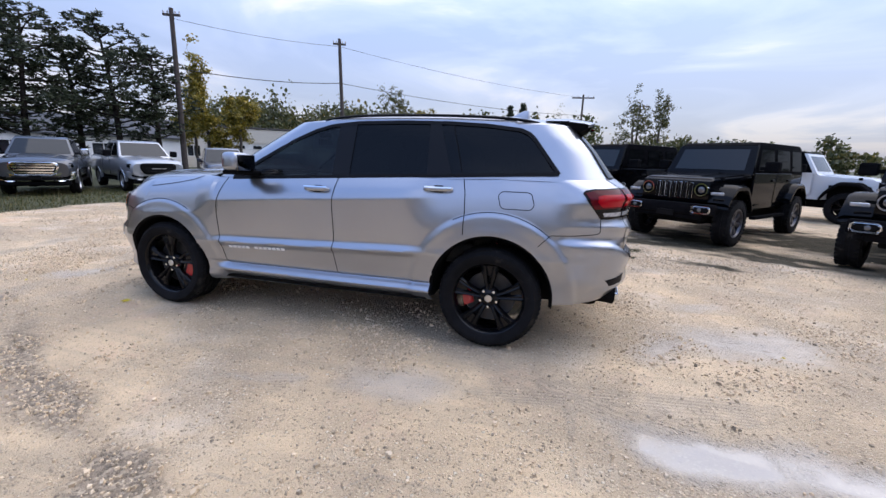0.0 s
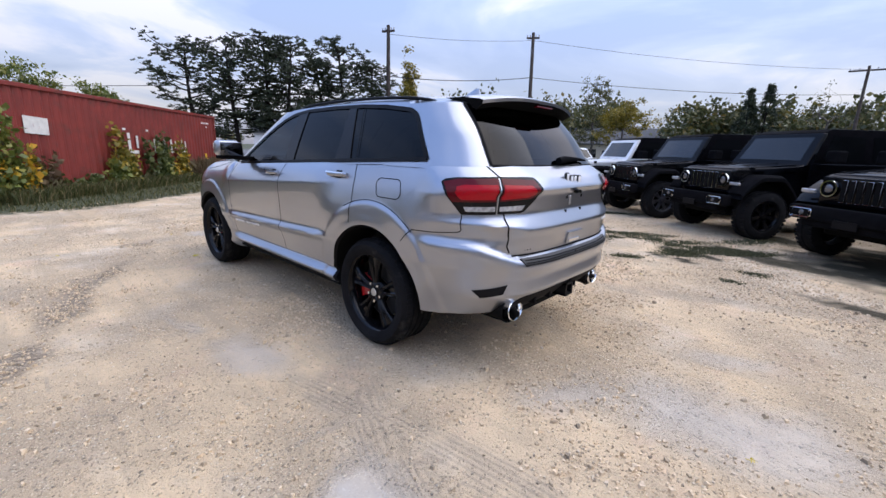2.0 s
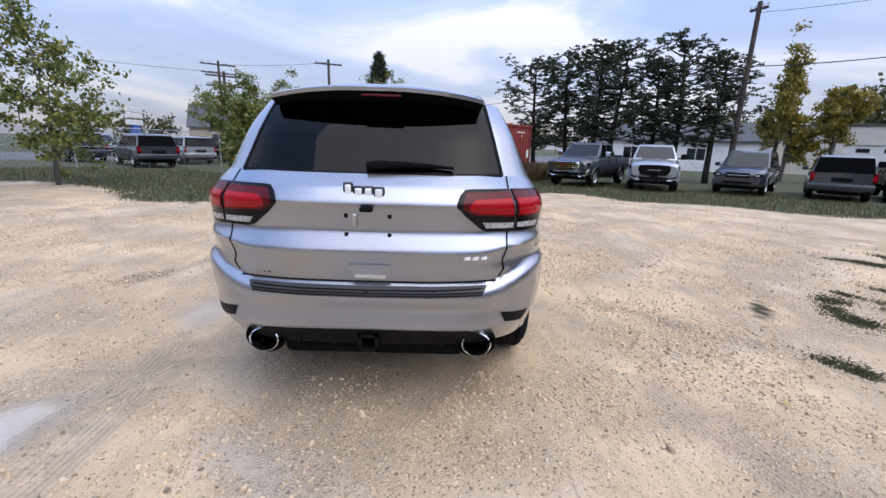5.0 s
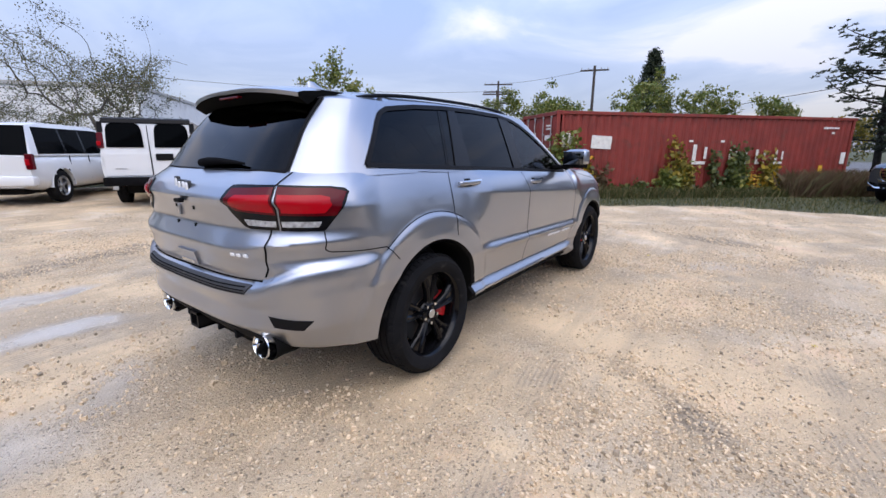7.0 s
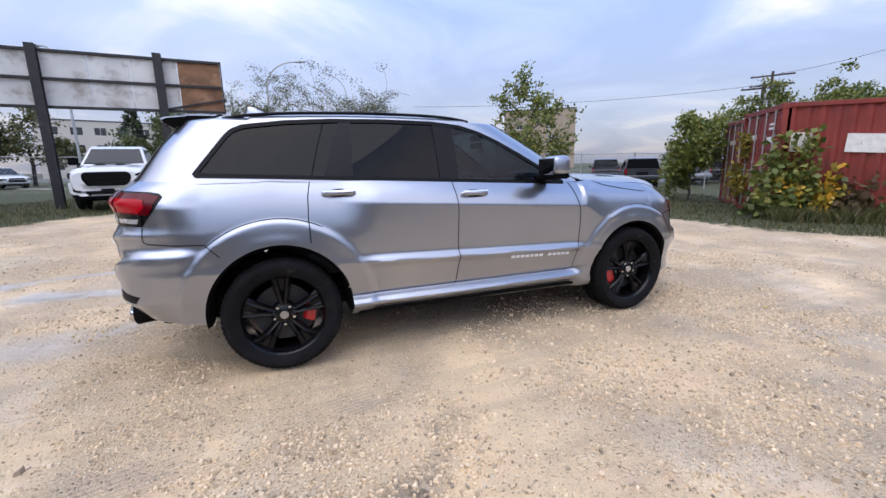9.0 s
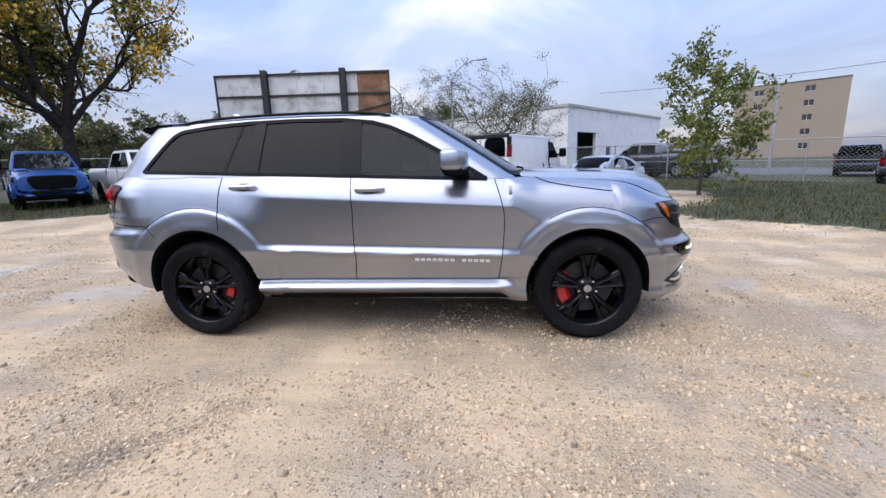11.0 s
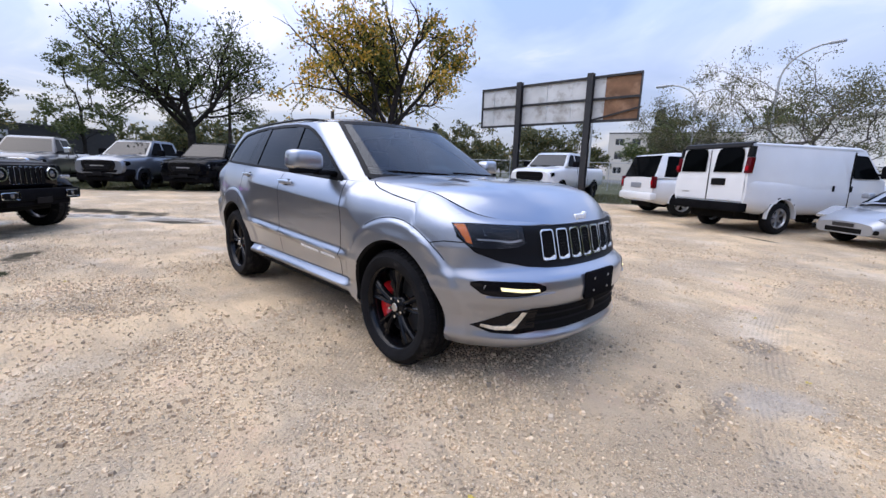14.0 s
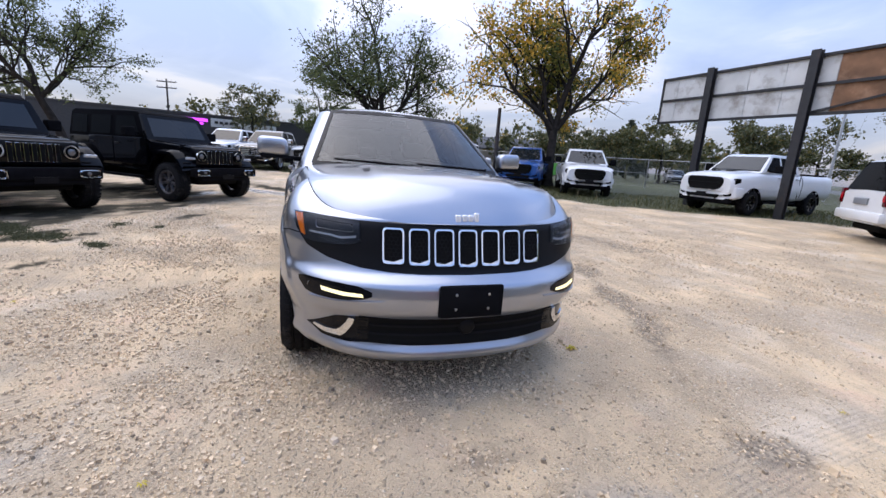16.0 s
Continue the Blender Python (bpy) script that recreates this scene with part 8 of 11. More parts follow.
    for s in (1, -1):
        h = disc(-0.225, s * 0.475, 0.975, 0.104, 0.02, M_WINDARK, veh, "headlamp", "round headlamp with a bright rim")
        hoop(-0.216, s * 0.475, 0.975, 0.112, 0.018, M_CHROME, h, "lamp_rim")
        disc(-0.208, s * 0.475, 0.975, 0.055, 0.012, M_BOWL, h, "lamp_core")
        # flat-topped wings
        wing = []
        for a in np.linspace(0.0, 1.0, 15):
            px = -0.22 - 1.05 * a
            pz = 0.72 + 0.32 * min(1, 3.2 * a) ** 0.7 if a < 0.5 else 0.62 + 0.42 * min(1, 3.0 * (1 - a)) ** 0.7
            wing.append((px, min(pz, 1.03)))
        for nm, pts, y0, y1 in (("front_wing", wing, 0.60, 0.935), ("rear_wing", [(px - 3.0, pz) for px, pz in wing], 0.76, 0.935)):
            bm = bmesh.new()
            rows = [[(px, s * y0, pz + 0.05) for px, pz in pts], [(px, s * (y1 - 0.05), pz + 0.045) for px, pz in pts], [(px, s * y1, pz + 0.01) for px, pz in pts], [(px, s * y1, pz - 0.045) for px, pz in pts], [(px, s * (y1 - 0.03), pz - 0.05) for px, pz in pts], [(px, s * y0, pz - 0.03) for px, pz in pts]]
            add_grid(bm, np.array(rows))
            part(nm, bm, flm, veh, smooth=50)
        part("marker_lamp", box(-0.23, -0.19, s * 0.74 - 0.10, s * 0.74 + 0.10, 0.90, 0.95, 0.01), M_LAMPGREY, veh)
        part("side_step", box(-1.55, -3.1, s * 0.86 - 0.06, s * 0.86 + 0.05, 0.42, 0.48, 0.015), M_MATTE, veh)
        m = part("door_mirror", box(-1.80, -1.62, s * 0.99 - 0.11, s * 0.99 + 0.11, 1.30, 1.50, 0.03), M_MATTE, veh)
        part("mirror_arm", box(-1.74, -1.68, s * 0.80, s * 0.90, 1.34, 1.40), M_MATTE, m) if s > 0 else part("mirror_arm", box(-1.74, -1.68, -0.90, -0.80, 1.34, 1.40), M_MATTE, m)
        part("rear_lamp", box(-4.26, -4.22, s * 0.68 - 0.07, s * 0.68 + 0.07, 0.95, 1.18, 0.012), M_REDDEEP, veh)
    bm = bmesh.new()
    add_box(bm, -0.16, 0.0, -0.80, 0.80, 0.55, 0.74, 0.03)
    add_box(bm, -0.24, -0.05, -0.62, 0.62, 0.46, 0.58, 0.03)
    bu = part("front_bumper", bm, M_MATTE, veh, smooth=40)
    for s in (1, -1):
        f = part("fog_frame", box(-0.02, 0.012, s * 0.60 - 0.16, s * 0.60 + 0.16, 0.575, 0.715, 0.04), M_CHROME, bu, "bright fog lamp frame")
        part("fog_lamp", box(-0.01, 0.018, s * 0.60 - 0.138, s * 0.60 + 0.138, 0.595, 0.695, 0.03), M_VOID, f)
        disc(0.016, s * 0.58, 0.645, 0.036, 0.012, M_BOWL, f, "fog_bulb")
    part("plate_blank", box(-0.004, 0.012, -0.15, 0.15, 0.50, 0.60), M_TRIM, bu)
    part("windscreen_tag", box(-1.60, -1.585, 0.32, 0.56, 1.40, 1.50), M_PAPER, veh, "white paper tag behind the glass") if screen_tag else None
    for s in (0.25, -0.2):
        part("wiper", tube([(-1.42, s, 1.27), (-1.50, s - 0.35, 1.33)], 0.012, 6), M_MATTE, veh)
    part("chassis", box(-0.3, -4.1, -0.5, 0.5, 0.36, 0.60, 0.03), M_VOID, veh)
    # near-black blocks fill the wheel wells in place of their shade
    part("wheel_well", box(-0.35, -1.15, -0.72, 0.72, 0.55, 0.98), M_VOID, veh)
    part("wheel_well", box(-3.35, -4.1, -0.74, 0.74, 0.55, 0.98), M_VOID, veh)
    add_wheels(veh, (-0.72, -3.73), 0.405, 0.265, 0.925, rim, "offroad")
    return veh


def pickup(x, y, paint, label, heading, grille="black", rim=None, group="row of parked pickups", crew=True, h=1.95, hd=False, chrome=False, bumper=None):
    """Full-size crew-cab pickup; (x, y) is the middle of its front bumper."""
    fx, fy = heading
    veh = tagged(empty("pickup_truck", 0, 0), label, "pickup", group)
    veh.matrix_world = turned(x, y, gz(x, y), fx, fy)
    hz = 1.20 + (0.08 if hd else 0)
    half = lambda px, z: (0.93 + 0.06 * min(1, max(0, -px / 0.5))) - 0.05 * max(0, (z - 0.9)) / 0.4 - 0.03 * max(0, 0.7 - z)
    arches = ((-0.98, 0.47, 0.41), (-4.62, 0.47, 0.41))
    wide = curve((0.04, 0.80), (-0.06, 0.90), (-0.35, 0.965), (-0.98, 0.995), (-2.4, 0.985), (-5.72, 0.985), (-5.80, 0.96))
    part("body", loft_body((0.02, -3.72), wide, curve((0.04, 0.62), (-0.6, 0.50), (-3.8, 0.48)), curve((0.04, hz - 0.16), (-0.06, hz - 0.07), (-0.25, hz), (-1.30, hz + 0.09), (-1.5, hz + 0.12), (-3.8, hz + 0.12)), arches[:1], 0.045), paint, veh, smooth=40)
    bed = part("bed", loft_body((-3.76, -5.76), wide, curve((-3.7, 0.50), (-5.8, 0.58)), curve((-3.7, hz + 0.13), (-5.8, hz + 0.15)), arches[1:], 0.0), paint, veh, smooth=40)
    arch_lips(veh, paint if not hd else M_MATTE, arches, wide)
    part("bed_cover", box(-5.68, -3.80, -0.78, 0.78, hz + 0.155, hz + 0.185, 0.01), M_MATTE, bed)
    zc = hz + 0.10
    cab = lambda px, z: 0.90 - 0.20 * (z - zc) / (h - zc)
    part("cab", hull([(-1.36, zc), (-2.05, h - 0.06), (-2.25, h), (-3.30, h), (-3.50, h - 0.06), (-3.68, zc)], cab, 0.05), paint, veh, smooth=40)
    pane_across(veh, (-1.36, zc), (-2.06, h - 0.05), 0.80, 0.66, -0.012, "windscreen", trim=0.08)
    zl = zc + 0.05
    pane_side(veh, [(-1.62, zl), (-2.48, zl), (-2.48, h - 0.10), (-2.12, h - 0.10)], cab)
    pane_side(veh, [(-2.58, zl), (-3.42, zl), (-3.36, h - 0.10), (-2.58, h - 0.10)], cab)
    for s in (1, -1):
        for a, b in ((-1.50, -2.50), (-2.53, -3.55)):
            part("door_gap", box(b, b - 0.012, s * 0.975 - 0.01, s * 0.975 + 0.006, 0.62, zc), M_GAP, veh)
            part("door_handle", box(b + 0.06, b + 0.26, s * 0.965 - 0.01, s * 0.965 + 0.03, zc - 0.14, zc - 0.10, 0.01), paint, veh)
        m = part("door_mirror", box(-1.95, -1.76, s * 1.15 - 0.12, s * 1.15 + 0.12, zc + 0.02, zc + 0.26, 0.04), M_MATTE if not chrome else M_CHROME, veh)
        part("mirror_arm", box(-1.88, -1.80, min(s * 0.88, s * 1.06), max(s * 0.88, s * 1.06), zc + 0.03, zc + 0.09), M_MATTE, m)
        lamp = [(0.60, hz - 0.17), (0.93, hz - 0.12), (0.95, hz - 0.24), (0.90, hz - 0.32), (0.62, hz - 0.33)]
        hl = nose_plate("headlamp", lamp if s > 0 else mirrored(lamp), 0.045, 0.20, M_WINDARK, veh, 0.13, "dark headlamp with a bright reflector", k=0.03)
        for z0, z1 in ((hz - 0.215, hz - 0.185), (hz - 0.31, hz - 0.275)):
            strip = [(0.64, z0), (0.90, z0 + 0.02), (0.90, z1 + 0.02), (0.64, z1)]
            nose_plate("reflector", strip if s > 0 else mirrored(strip), 0.053, 0.02, M_LAMPGREY, hl, 0.13, edge=0.004, k=0.01)
        part("tow_hook", box(0.03, 0.10, s * 0.45 - 0.03, s * 0.45 + 0.03, 0.48, 0.54, 0.01), M_TRIM, veh)
        part("rear_lamp", box(-5.80, -5.74, s * 0.88 - 0.06, s * 0.88 + 0.06, 0.85, hz + 0.05, 0.015), M_REDDEEP, veh)
    half_hex = [(0.52, hz - 0.105), (0.60, hz - 0.17), (0.60, hz - 0.33), (0.47, hz - 0.53)]
    out = half_hex[::-1] + [(-a, b) for a, b in half_hex]
    frame_m = M_CHROME if chrome else paint if grille == "bars" else M_GLOSSBLK
    g = nose_plate("grille", out, 0.085, 0.16, frame_m, veh, 0.10, "large six-sided grille", edge=0.03, k=0.07)
    mid = (hz - 0.32)
    nose_plate("grille_mesh", [(a * 0.90, mid + (b - mid) * 0.82) for a, b in out], 0.090, 0.02, M_VOID, g, 0.10, edge=0.01, k=0.06)
    if grille == "bars":
        for k in range(4):
            z = hz - 0.46 + 0.085 * k
            w = 0.45 + 0.03 * k
            nose_plate("grille_bar", [(w, z), (w, z + 0.045), (-w, z + 0.045), (-w, z)], 0.100, 0.02, M_CHROME if chrome else M_SATIN, g, 0.10, "bright horizontal bar", edge=0.008, k=0.01)
    elif grille == "cross":
        nose_plate("grille_bar", [(0.40, mid - 0.10), (0.46, mid + 0.05), (-0.46, mid + 0.05), (-0.40, mid - 0.10)], 0.102, 0.02, M_TRIM, g, 0.10, edge=0.02, k=0.05)
        nose_plate("name_bar", [(0.24, mid + 0.005), (0.24, mid + 0.03), (-0.24, mid + 0.03), (-0.24, mid + 0.005)], 0.106, 0.02, M_SATIN, g, 0.10, edge=0.004, k=0.01)
    else:
        nose_plate("grille_bar", [(0.50, mid + 0.02), (0.50, mid + 0.045), (-0.50, mid + 0.045), (-0.50, mid + 0.02)], 0.100, 0.02, M_TRIM, g, 0.10, edge=0.006, k=0.01)
    bmat = bumper or (M_CHROME if chrome else paint)
    lowz = hz - 0.50
    b = nose_plate("front_bumper", [(0.97, 0.56), (0.98, lowz + 0.10), (0.62, lowz + 0.06), (0.46, lowz - 0.02), (-0.46, lowz - 0.02), (-0.62, lowz + 0.06), (-0.98, lowz + 0.10), (-0.97, 0.56), (-0.75, 0.46), (0.75, 0.46)],
                   0.115, 0.35, bmat, veh, 0.20, edge=0.05, k=0.06)
    nose_plate("lower_intake", [(0.52, 0.52), (0.56, 0.62), (-0.56, 0.62), (-0.52, 0.52)], 0.122, 0.03, M_VOID, b, 0.17, edge=0.01, k=0.03)
    part("plate_blank", box(0.112, 0.130, -0.16, 0.16, 0.55, 0.68), M_TRIM, b)
    for s in (1, -1):
        pod = [(0.66, 0.58), (0.68, 0.68), (0.86, 0.69), (0.86, 0.60)]
        nose_plate("fog_lamp", pod if s > 0 else mirrored(pod), 0.118, 0.03, M_VOID, b, 0.19, edge=0.012, k=0.03)
    part("hood_bulge", hull([(-0.10, hz - 0.04), (-0.22, hz + 0.035), (-0.60, hz + 0.085), (-1.34, hz + 0.155), (-1.36, hz), (-0.3, hz - 0.06)], lambda px, z: 0.42 + 0.08 * min(1, -px), 0.035, 3), paint, veh, smooth=40)
    part("air_dam", box(-0.2, 0.0, -0.85, 0.85, 0.36, 0.52, 0.03), M_MATTE, veh)
    part("chassis", box(-5.5, -0.3, -0.55, 0.55, 0.36, 0.60, 0.03), M_VOID, veh)
    part("running_board", box(-3.5, -1.6, 0.88, 1.0, 0.40, 0.47, 0.015), M_MATTE, veh)
    part("running_board", box(-3.5, -1.6, -1.0, -0.88, 0.40, 0.47, 0.015), M_MATTE, veh)
    if hd:
        for s in (1, -1):
            part("hood_scoop", box(-0.95, -0.72, s * 0.26 - 0.12, s * 0.26 + 0.12, hz + 0.105, hz + 0.135, 0.02), M_MATTE, veh)
    add_wheels(veh, (-0.98, -4.62), 0.41, 0.28, 0.985, rim or M_RIM, "truck")
    return veh


def wagon(x, y, paint, label, heading, name="suv", L=4.9, W=0.96, H=1.80, hz=1.10, nose=1.15, rake=0.75, tail=0.25, front=True, category="SUV", group="", glass_m=None, rim=None, wheel_r=0.38, rear_lamp="side", box_van=False):
    """Wagon or minivan; (x, y) is the middle of its front bumper, or of its rear one when it shows its tail."""
    fx, fy = heading
    veh = tagged(empty(name, 0, 0), label, category, group)
    if front:
        veh.matrix_world = turned(x, y, gz(x, y), fx, fy)
    else:
        veh.matrix_world = turned(x + fx * L, y + fy * L, gz(x, y), fx, fy)
    half = lambda px, z: W - 0.10 * max(0, 1 + px / 0.45) ** 2 * 0.9 - 0.05 * max(0, (z - 0.85)) / 0.4 - 0.04 * max(0, 0.55 - z) if px > -0.45 else W - 0.05 * max(0, (z - 0.85)) / 0.4 - 0.04 * max(0, 0.55 - z) - 0.05 * max(0.0, (-px - L + 0.3) / 0.3)
    arches = ((-0.92, wheel_r + 0.055, wheel_r), (-L + 0.98, wheel_r + 0.055, wheel_r))
    wide = curve((0.02, W - 0.20), (-0.10, W - 0.12), (-0.40, W - 0.035), (-0.92, W), (-L + 0.6, W), (-L + 0.08, W - 0.05), (-L - 0.02, W - 0.10))
    part("body", loft_body((0.0, -L), wide, curve((0.02, 0.42), (-0.5, 0.30), (-L + 0.5, 0.32), (-L, 0.42)), curve((0.02, hz - 0.33), (-0.10, hz - 0.18), (-0.35, hz - 0.09), (-nose, hz), (-L + 0.10, hz + 0.04), (-L, hz - 0.02)), arches, 0.035), paint, veh, smooth=40)
    arch_lips(veh, paint, arches, wide)
    cab = lambda px, z: (W - 0.06) - 0.17 * (z - hz) / (H - hz)
    xt = -nose - rake
    part("cabin", hull([(-nose + 0.02, hz - 0.02), (xt, H - 0.06), (xt - 0.25, H), (-L + tail + 0.35, H), (-L + tail, H - 0.06), (-L + 0.04, hz)], cab, 0.05, 3), paint, veh, smooth=40)
    pane_across(veh, (-nose + 0.02, hz - 0.02), (xt, H - 0.05), W - 0.12, W - 0.26, -0.012, "windscreen", trim=0.07)
    pane_across(veh, (-L + tail, H - 0.06), (-L + 0.04, hz), W - 0.21, W - 0.10, -0.014, "rear_window", trim=0.03)
    zl, zh = hz + 0.06, H - 0.12
    xe = -L + tail + 0.16
    xm = (xt - 0.10 + xe) / 2
    cuts = [(-nose - 0.18, xt - 0.10, xt - 0.95), (xt - 1.03, xt - 1.03, xt - 1.80)]
    if -xe > -(xt - 2.1):
        cuts.append((xt - 1.88, xt - 1.88, xe))
    pane_side(veh, [(-nose - 0.22, zl - 0.012), (xe - 0.13, zl - 0.012), (xe + 0.02, zh + 0.012), (xt - 0.09, zh + 0.012)], cab, 0.003, M_PILLAR, "window_surround")
    for lo, hi, b in cuts:
        pane_side(veh, [(lo - 0.03, zl), (b - (0.1 if b == xe else 0), zl), (b, zh), (hi, zh)], cab)
    for s in (1, -1):
        for b in (xt - 0.99, xt - 1.84):
            part("door_gap", box(b, b - 0.010, s * (W - 0.02) - 0.01, s * (W - 0.02) + 0.012, 0.50, hz), M_GAP, veh)
            part("door_handle", box(b + 0.05, b + 0.22, s * (W - 0.03) - 0.01, s * (W - 0.03) + 0.03, hz - 0.16, hz - 0.13, 0.01), paint, veh)
        m = part("door_mirror", box(-nose - 0.42, -nose - 0.25, s * (W + 0.10) - 0.10, s * (W + 0.10) + 0.10, hz + 0.02, hz + 0.18, 0.03), paint, veh)
        part("mirror_arm", box(-nose - 0.36, -nose - 0.30, min(s * (W - 0.1), s * (W + 0.02)), max(s * (W - 0.1), s * (W + 0.02)), hz + 0.03, hz + 0.07), M_MATTE, m)
        h = part("headlamp", box(-0.22, 0.012, s * (W - 0.24) - 0.15, s * (W - 0.24) + 0.12, hz - 0.36, hz - 0.22, 0.03), M_WINDARK, veh, "headlamp")
        part("reflector", box(0.0, 0.018, s * (W - 0.26) - 0.09, s * (W - 0.26) + 0.06, hz - 0.32, hz - 0.26, 0.01), M_LAMPGREY, h)
        rl = part("rear_lamp", box(-L - 0.03, -L + 0.10, s * (W - 0.09) - 0.08, s * (W - 0.09) + 0.06, hz - 0.30, hz + 0.06, 0.025), M_REDDEEP, veh, "tall red rear lamp")
        part("lamp_strip", box(-L - 0.036, -L - 0.01, s * (W - 0.11) - 0.05, s * (W - 0.11) + 0.04, hz - 0.20, hz - 0.06, 0.008), M_REDLENS, rl)
    g = part("grille", box(-0.04, 0.03, -0.42, 0.42, hz - 0.40, hz - 0.20, 0.03), M_VOID, veh, "dark grille")
    part("grille_bar", box(0.02, 0.04, -0.40, 0.40, hz - 0.315, hz - 0.285, 0.008), M_SATIN, g)
    part("lower_intake", box(-0.02, 0.035, -0.5, 0.5, 0.48, 0.58, 0.02), M_VOID, veh)
    part("rear_bumper", box(-L - 0.07, -L + 0.15, -W + 0.03, W - 0.03, 0.45, 0.68, 0.05), paint, veh, smooth=40)
    part("plate_recess", box(-L - 0.035, -L, -0.30, 0.30, hz - 0.30, hz - 0.14, 0.02), M_LGREYP if paint is M_WHITEP else M_TRIM, veh)
    part("chassis", box(-L + 0.2, -0.25, -0.6, 0.6, 0.24, 0.5, 0.03), M_VOID, veh)
    add_wheels(veh, (-0.92, -L + 0.98), wheel_r, 0.24, W - 0.015, rim or M_RIMSTEEL, "five")
    return veh


def cargo_van(x, y, heading):
    """White cargo van seen from its tail; (x, y) is the right rear corner."""
    fx, fy = heading
    veh = tagged(empty("cargo_van", 0, 0), "white cargo van with two rear windows and a black bumper", "van")
    lx, ly = -fy, fx
    veh.matrix_world = turned(x + lx * 1.0, y + ly * 1.0, gz(x, y), fx, fy)
    half = lambda px, z: 0.995 - 0.13 * max(0, z - 1.25) / 0.83 - 0.03 * max(0, 0.8 - z)
    arches = ((1.15, 0.44, 0.38), (4.70, 0.44, 0.38))
    wide = curve((-0.02, 0.97), (0.15, 0.995), (4.6, 0.995), (5.3, 0.93), (5.6, 0.80))
    part("body", loft_body((0.0, 5.58), wide, curve((0.0, 0.58), (0.6, 0.46), (5.0, 0.42), (5.6, 0.50)), curve((0.0, 1.36), (4.2, 1.36), (4.5, 1.25), (5.3, 1.12), (5.5, 1.02), (5.6, 0.92)), arches, 0.02), M_WHITEP, veh, smooth=40)
    part("upper_body", hull([(0.0, 0.92), (0.0, 1.25), (0.08, 1.98), (0.16, 2.06), (3.55, 2.08), (3.75, 2.03), (4.45, 1.28), (4.50, 0.92)], lambda px, z: half(px, max(z, 1.25)) - 0.003, 0.06, 3), M_WHITEP, veh, smooth=40)
    arch_lips(veh, M_WHITEP, arches, wide)
    part("gutter", box(0.12, 3.6, -0.885, -0.865, 2.0, 2.03), M_WHITEP, veh)
    # black band over the rear doors, panes, latch, lamps
    part("roof_cap", hull([(0.045, 1.955), (0.09, 2.05), (0.22, 2.085), (0.22, 2.05), (0.075, 1.94)], lambda px, z: half(px, z) + 0.006, 0.02), M_TRIM, veh)
    for s in (1, -1):
        d = part("rear_door", hull([(-0.025, 0.75), (-0.018, 1.25), (0.060, 1.93), (0.075, 1.93), (0.0, 1.25), (0.0, 0.75)], lambda px, z: 0.45 - 0.05 * max(0, z - 1.25), 0.01), M_WHITEP, veh)
        d.matrix_basis = Matrix.Translation((0, s * 0.465, 0))
        bm = bmesh.new()
        pts = [(-0.018, -0.36, 1.40), (-0.018, 0.36, 1.40), (0.026, 0.34, 1.80), (0.036, 0.30, 1.91), (0.042, 0.22, 1.945), (0.042, -0.22, 1.945), (0.036, -0.30, 1.91), (0.026, -0.34, 1.80)]
        bm.faces.new([bm.verts.new(p) for p in pts])
        bmesh.ops.solidify(bm, geom=bm.faces[:], thickness=0.01)
        w = part("rear_window", bm, M_WINDARK, veh)
        w.matrix_basis = Matrix.Translation((-0.006, s * 0.465, 0))
        rl = part("rear_lamp", hull([(-0.018, 1.38), (0.022, 1.73), (0.14, 1.73), (0.10, 1.38)], lambda px, z: 0.06, 0.01), M_REDDEEP, veh, "red rear lamp")
        cp = part("pillar_strip", hull([(0.024, 1.735), (0.055, 1.97), (0.17, 1.97), (0.145, 1.735)], lambda px, z: 0.05 + 0.02 * (1.93 - z), 0.01), M_TRIM, veh, "black strip over the rear lamp")
        cp.matrix_basis = Matrix.Translation((0.0, s * 0.905, 0))
        rl.matrix_basis = Matrix.Translation((0.0, s * (0.955 - 0.03), 0))
        part("lamp_strip", box(-0.038, -0.022, s * 0.94 - 0.03, s * 0.94 + 0.05, 1.44, 1.54, 0.006), M_REDLENS, veh)
        pane_side(veh, [(3.30, 1.34), (4.22, 1.34), (3.78, 1.88), (3.34, 1.90)], half, 0.006) if s > 0 else None
        part("door_handle", box(2.62, 2.68, s * 1.0 - 0.012, s * 1.0 + 0.012, 1.02, 1.16, 0.01), M_TRIM, veh)
        part("door_handle", box(3.22, 3.28, s * 1.0 - 0.012, s * 1.0 + 0.012, 1.02, 1.16, 0.01), M_TRIM, veh)
        part("panel_gap", box(3.20, 3.212, s * 0.985 - 0.02, s * 0.985 + 0.016, 0.6, 1.95), M_GAP, veh)
        m = part("door_mirror", box(4.05, 4.22, s * 1.17 - 0.12, s * 1.17 + 0.12, 1.36, 1.66, 0.04), M_MATTE, veh)
        part("mirror_arm", box(4.1, 4.18, min(s * 0.95, s * 1.08), max(s * 0.95, s * 1.08), 1.42, 1.48), M_MATTE, m)
    part("rear_latch", box(-0.035, -0.018, -0.46, -0.10, 1.10, 1.26, 0.02), M_TRIM, veh, "dark plate recess with a blank bar")
    part("name_bar", box(-0.03, -0.02, 0.50, 0.72, 0.90, 0.93), M_SATIN, veh)
    part("door_seam", box(-0.032, -0.02, -0.008, 0.008, 0.76, 1.90), M_GAP, veh)
    part("rear_bumper", box(-0.14, 0.12, -0.97, 0.97, 0.52, 0.72, 0.03), M_MATTE, veh, "black step bumper", 40)
    part("chassis", box(0.2, 5.3, -0.6, 0.6, 0.32, 0.6, 0.03), M_VOID, veh)
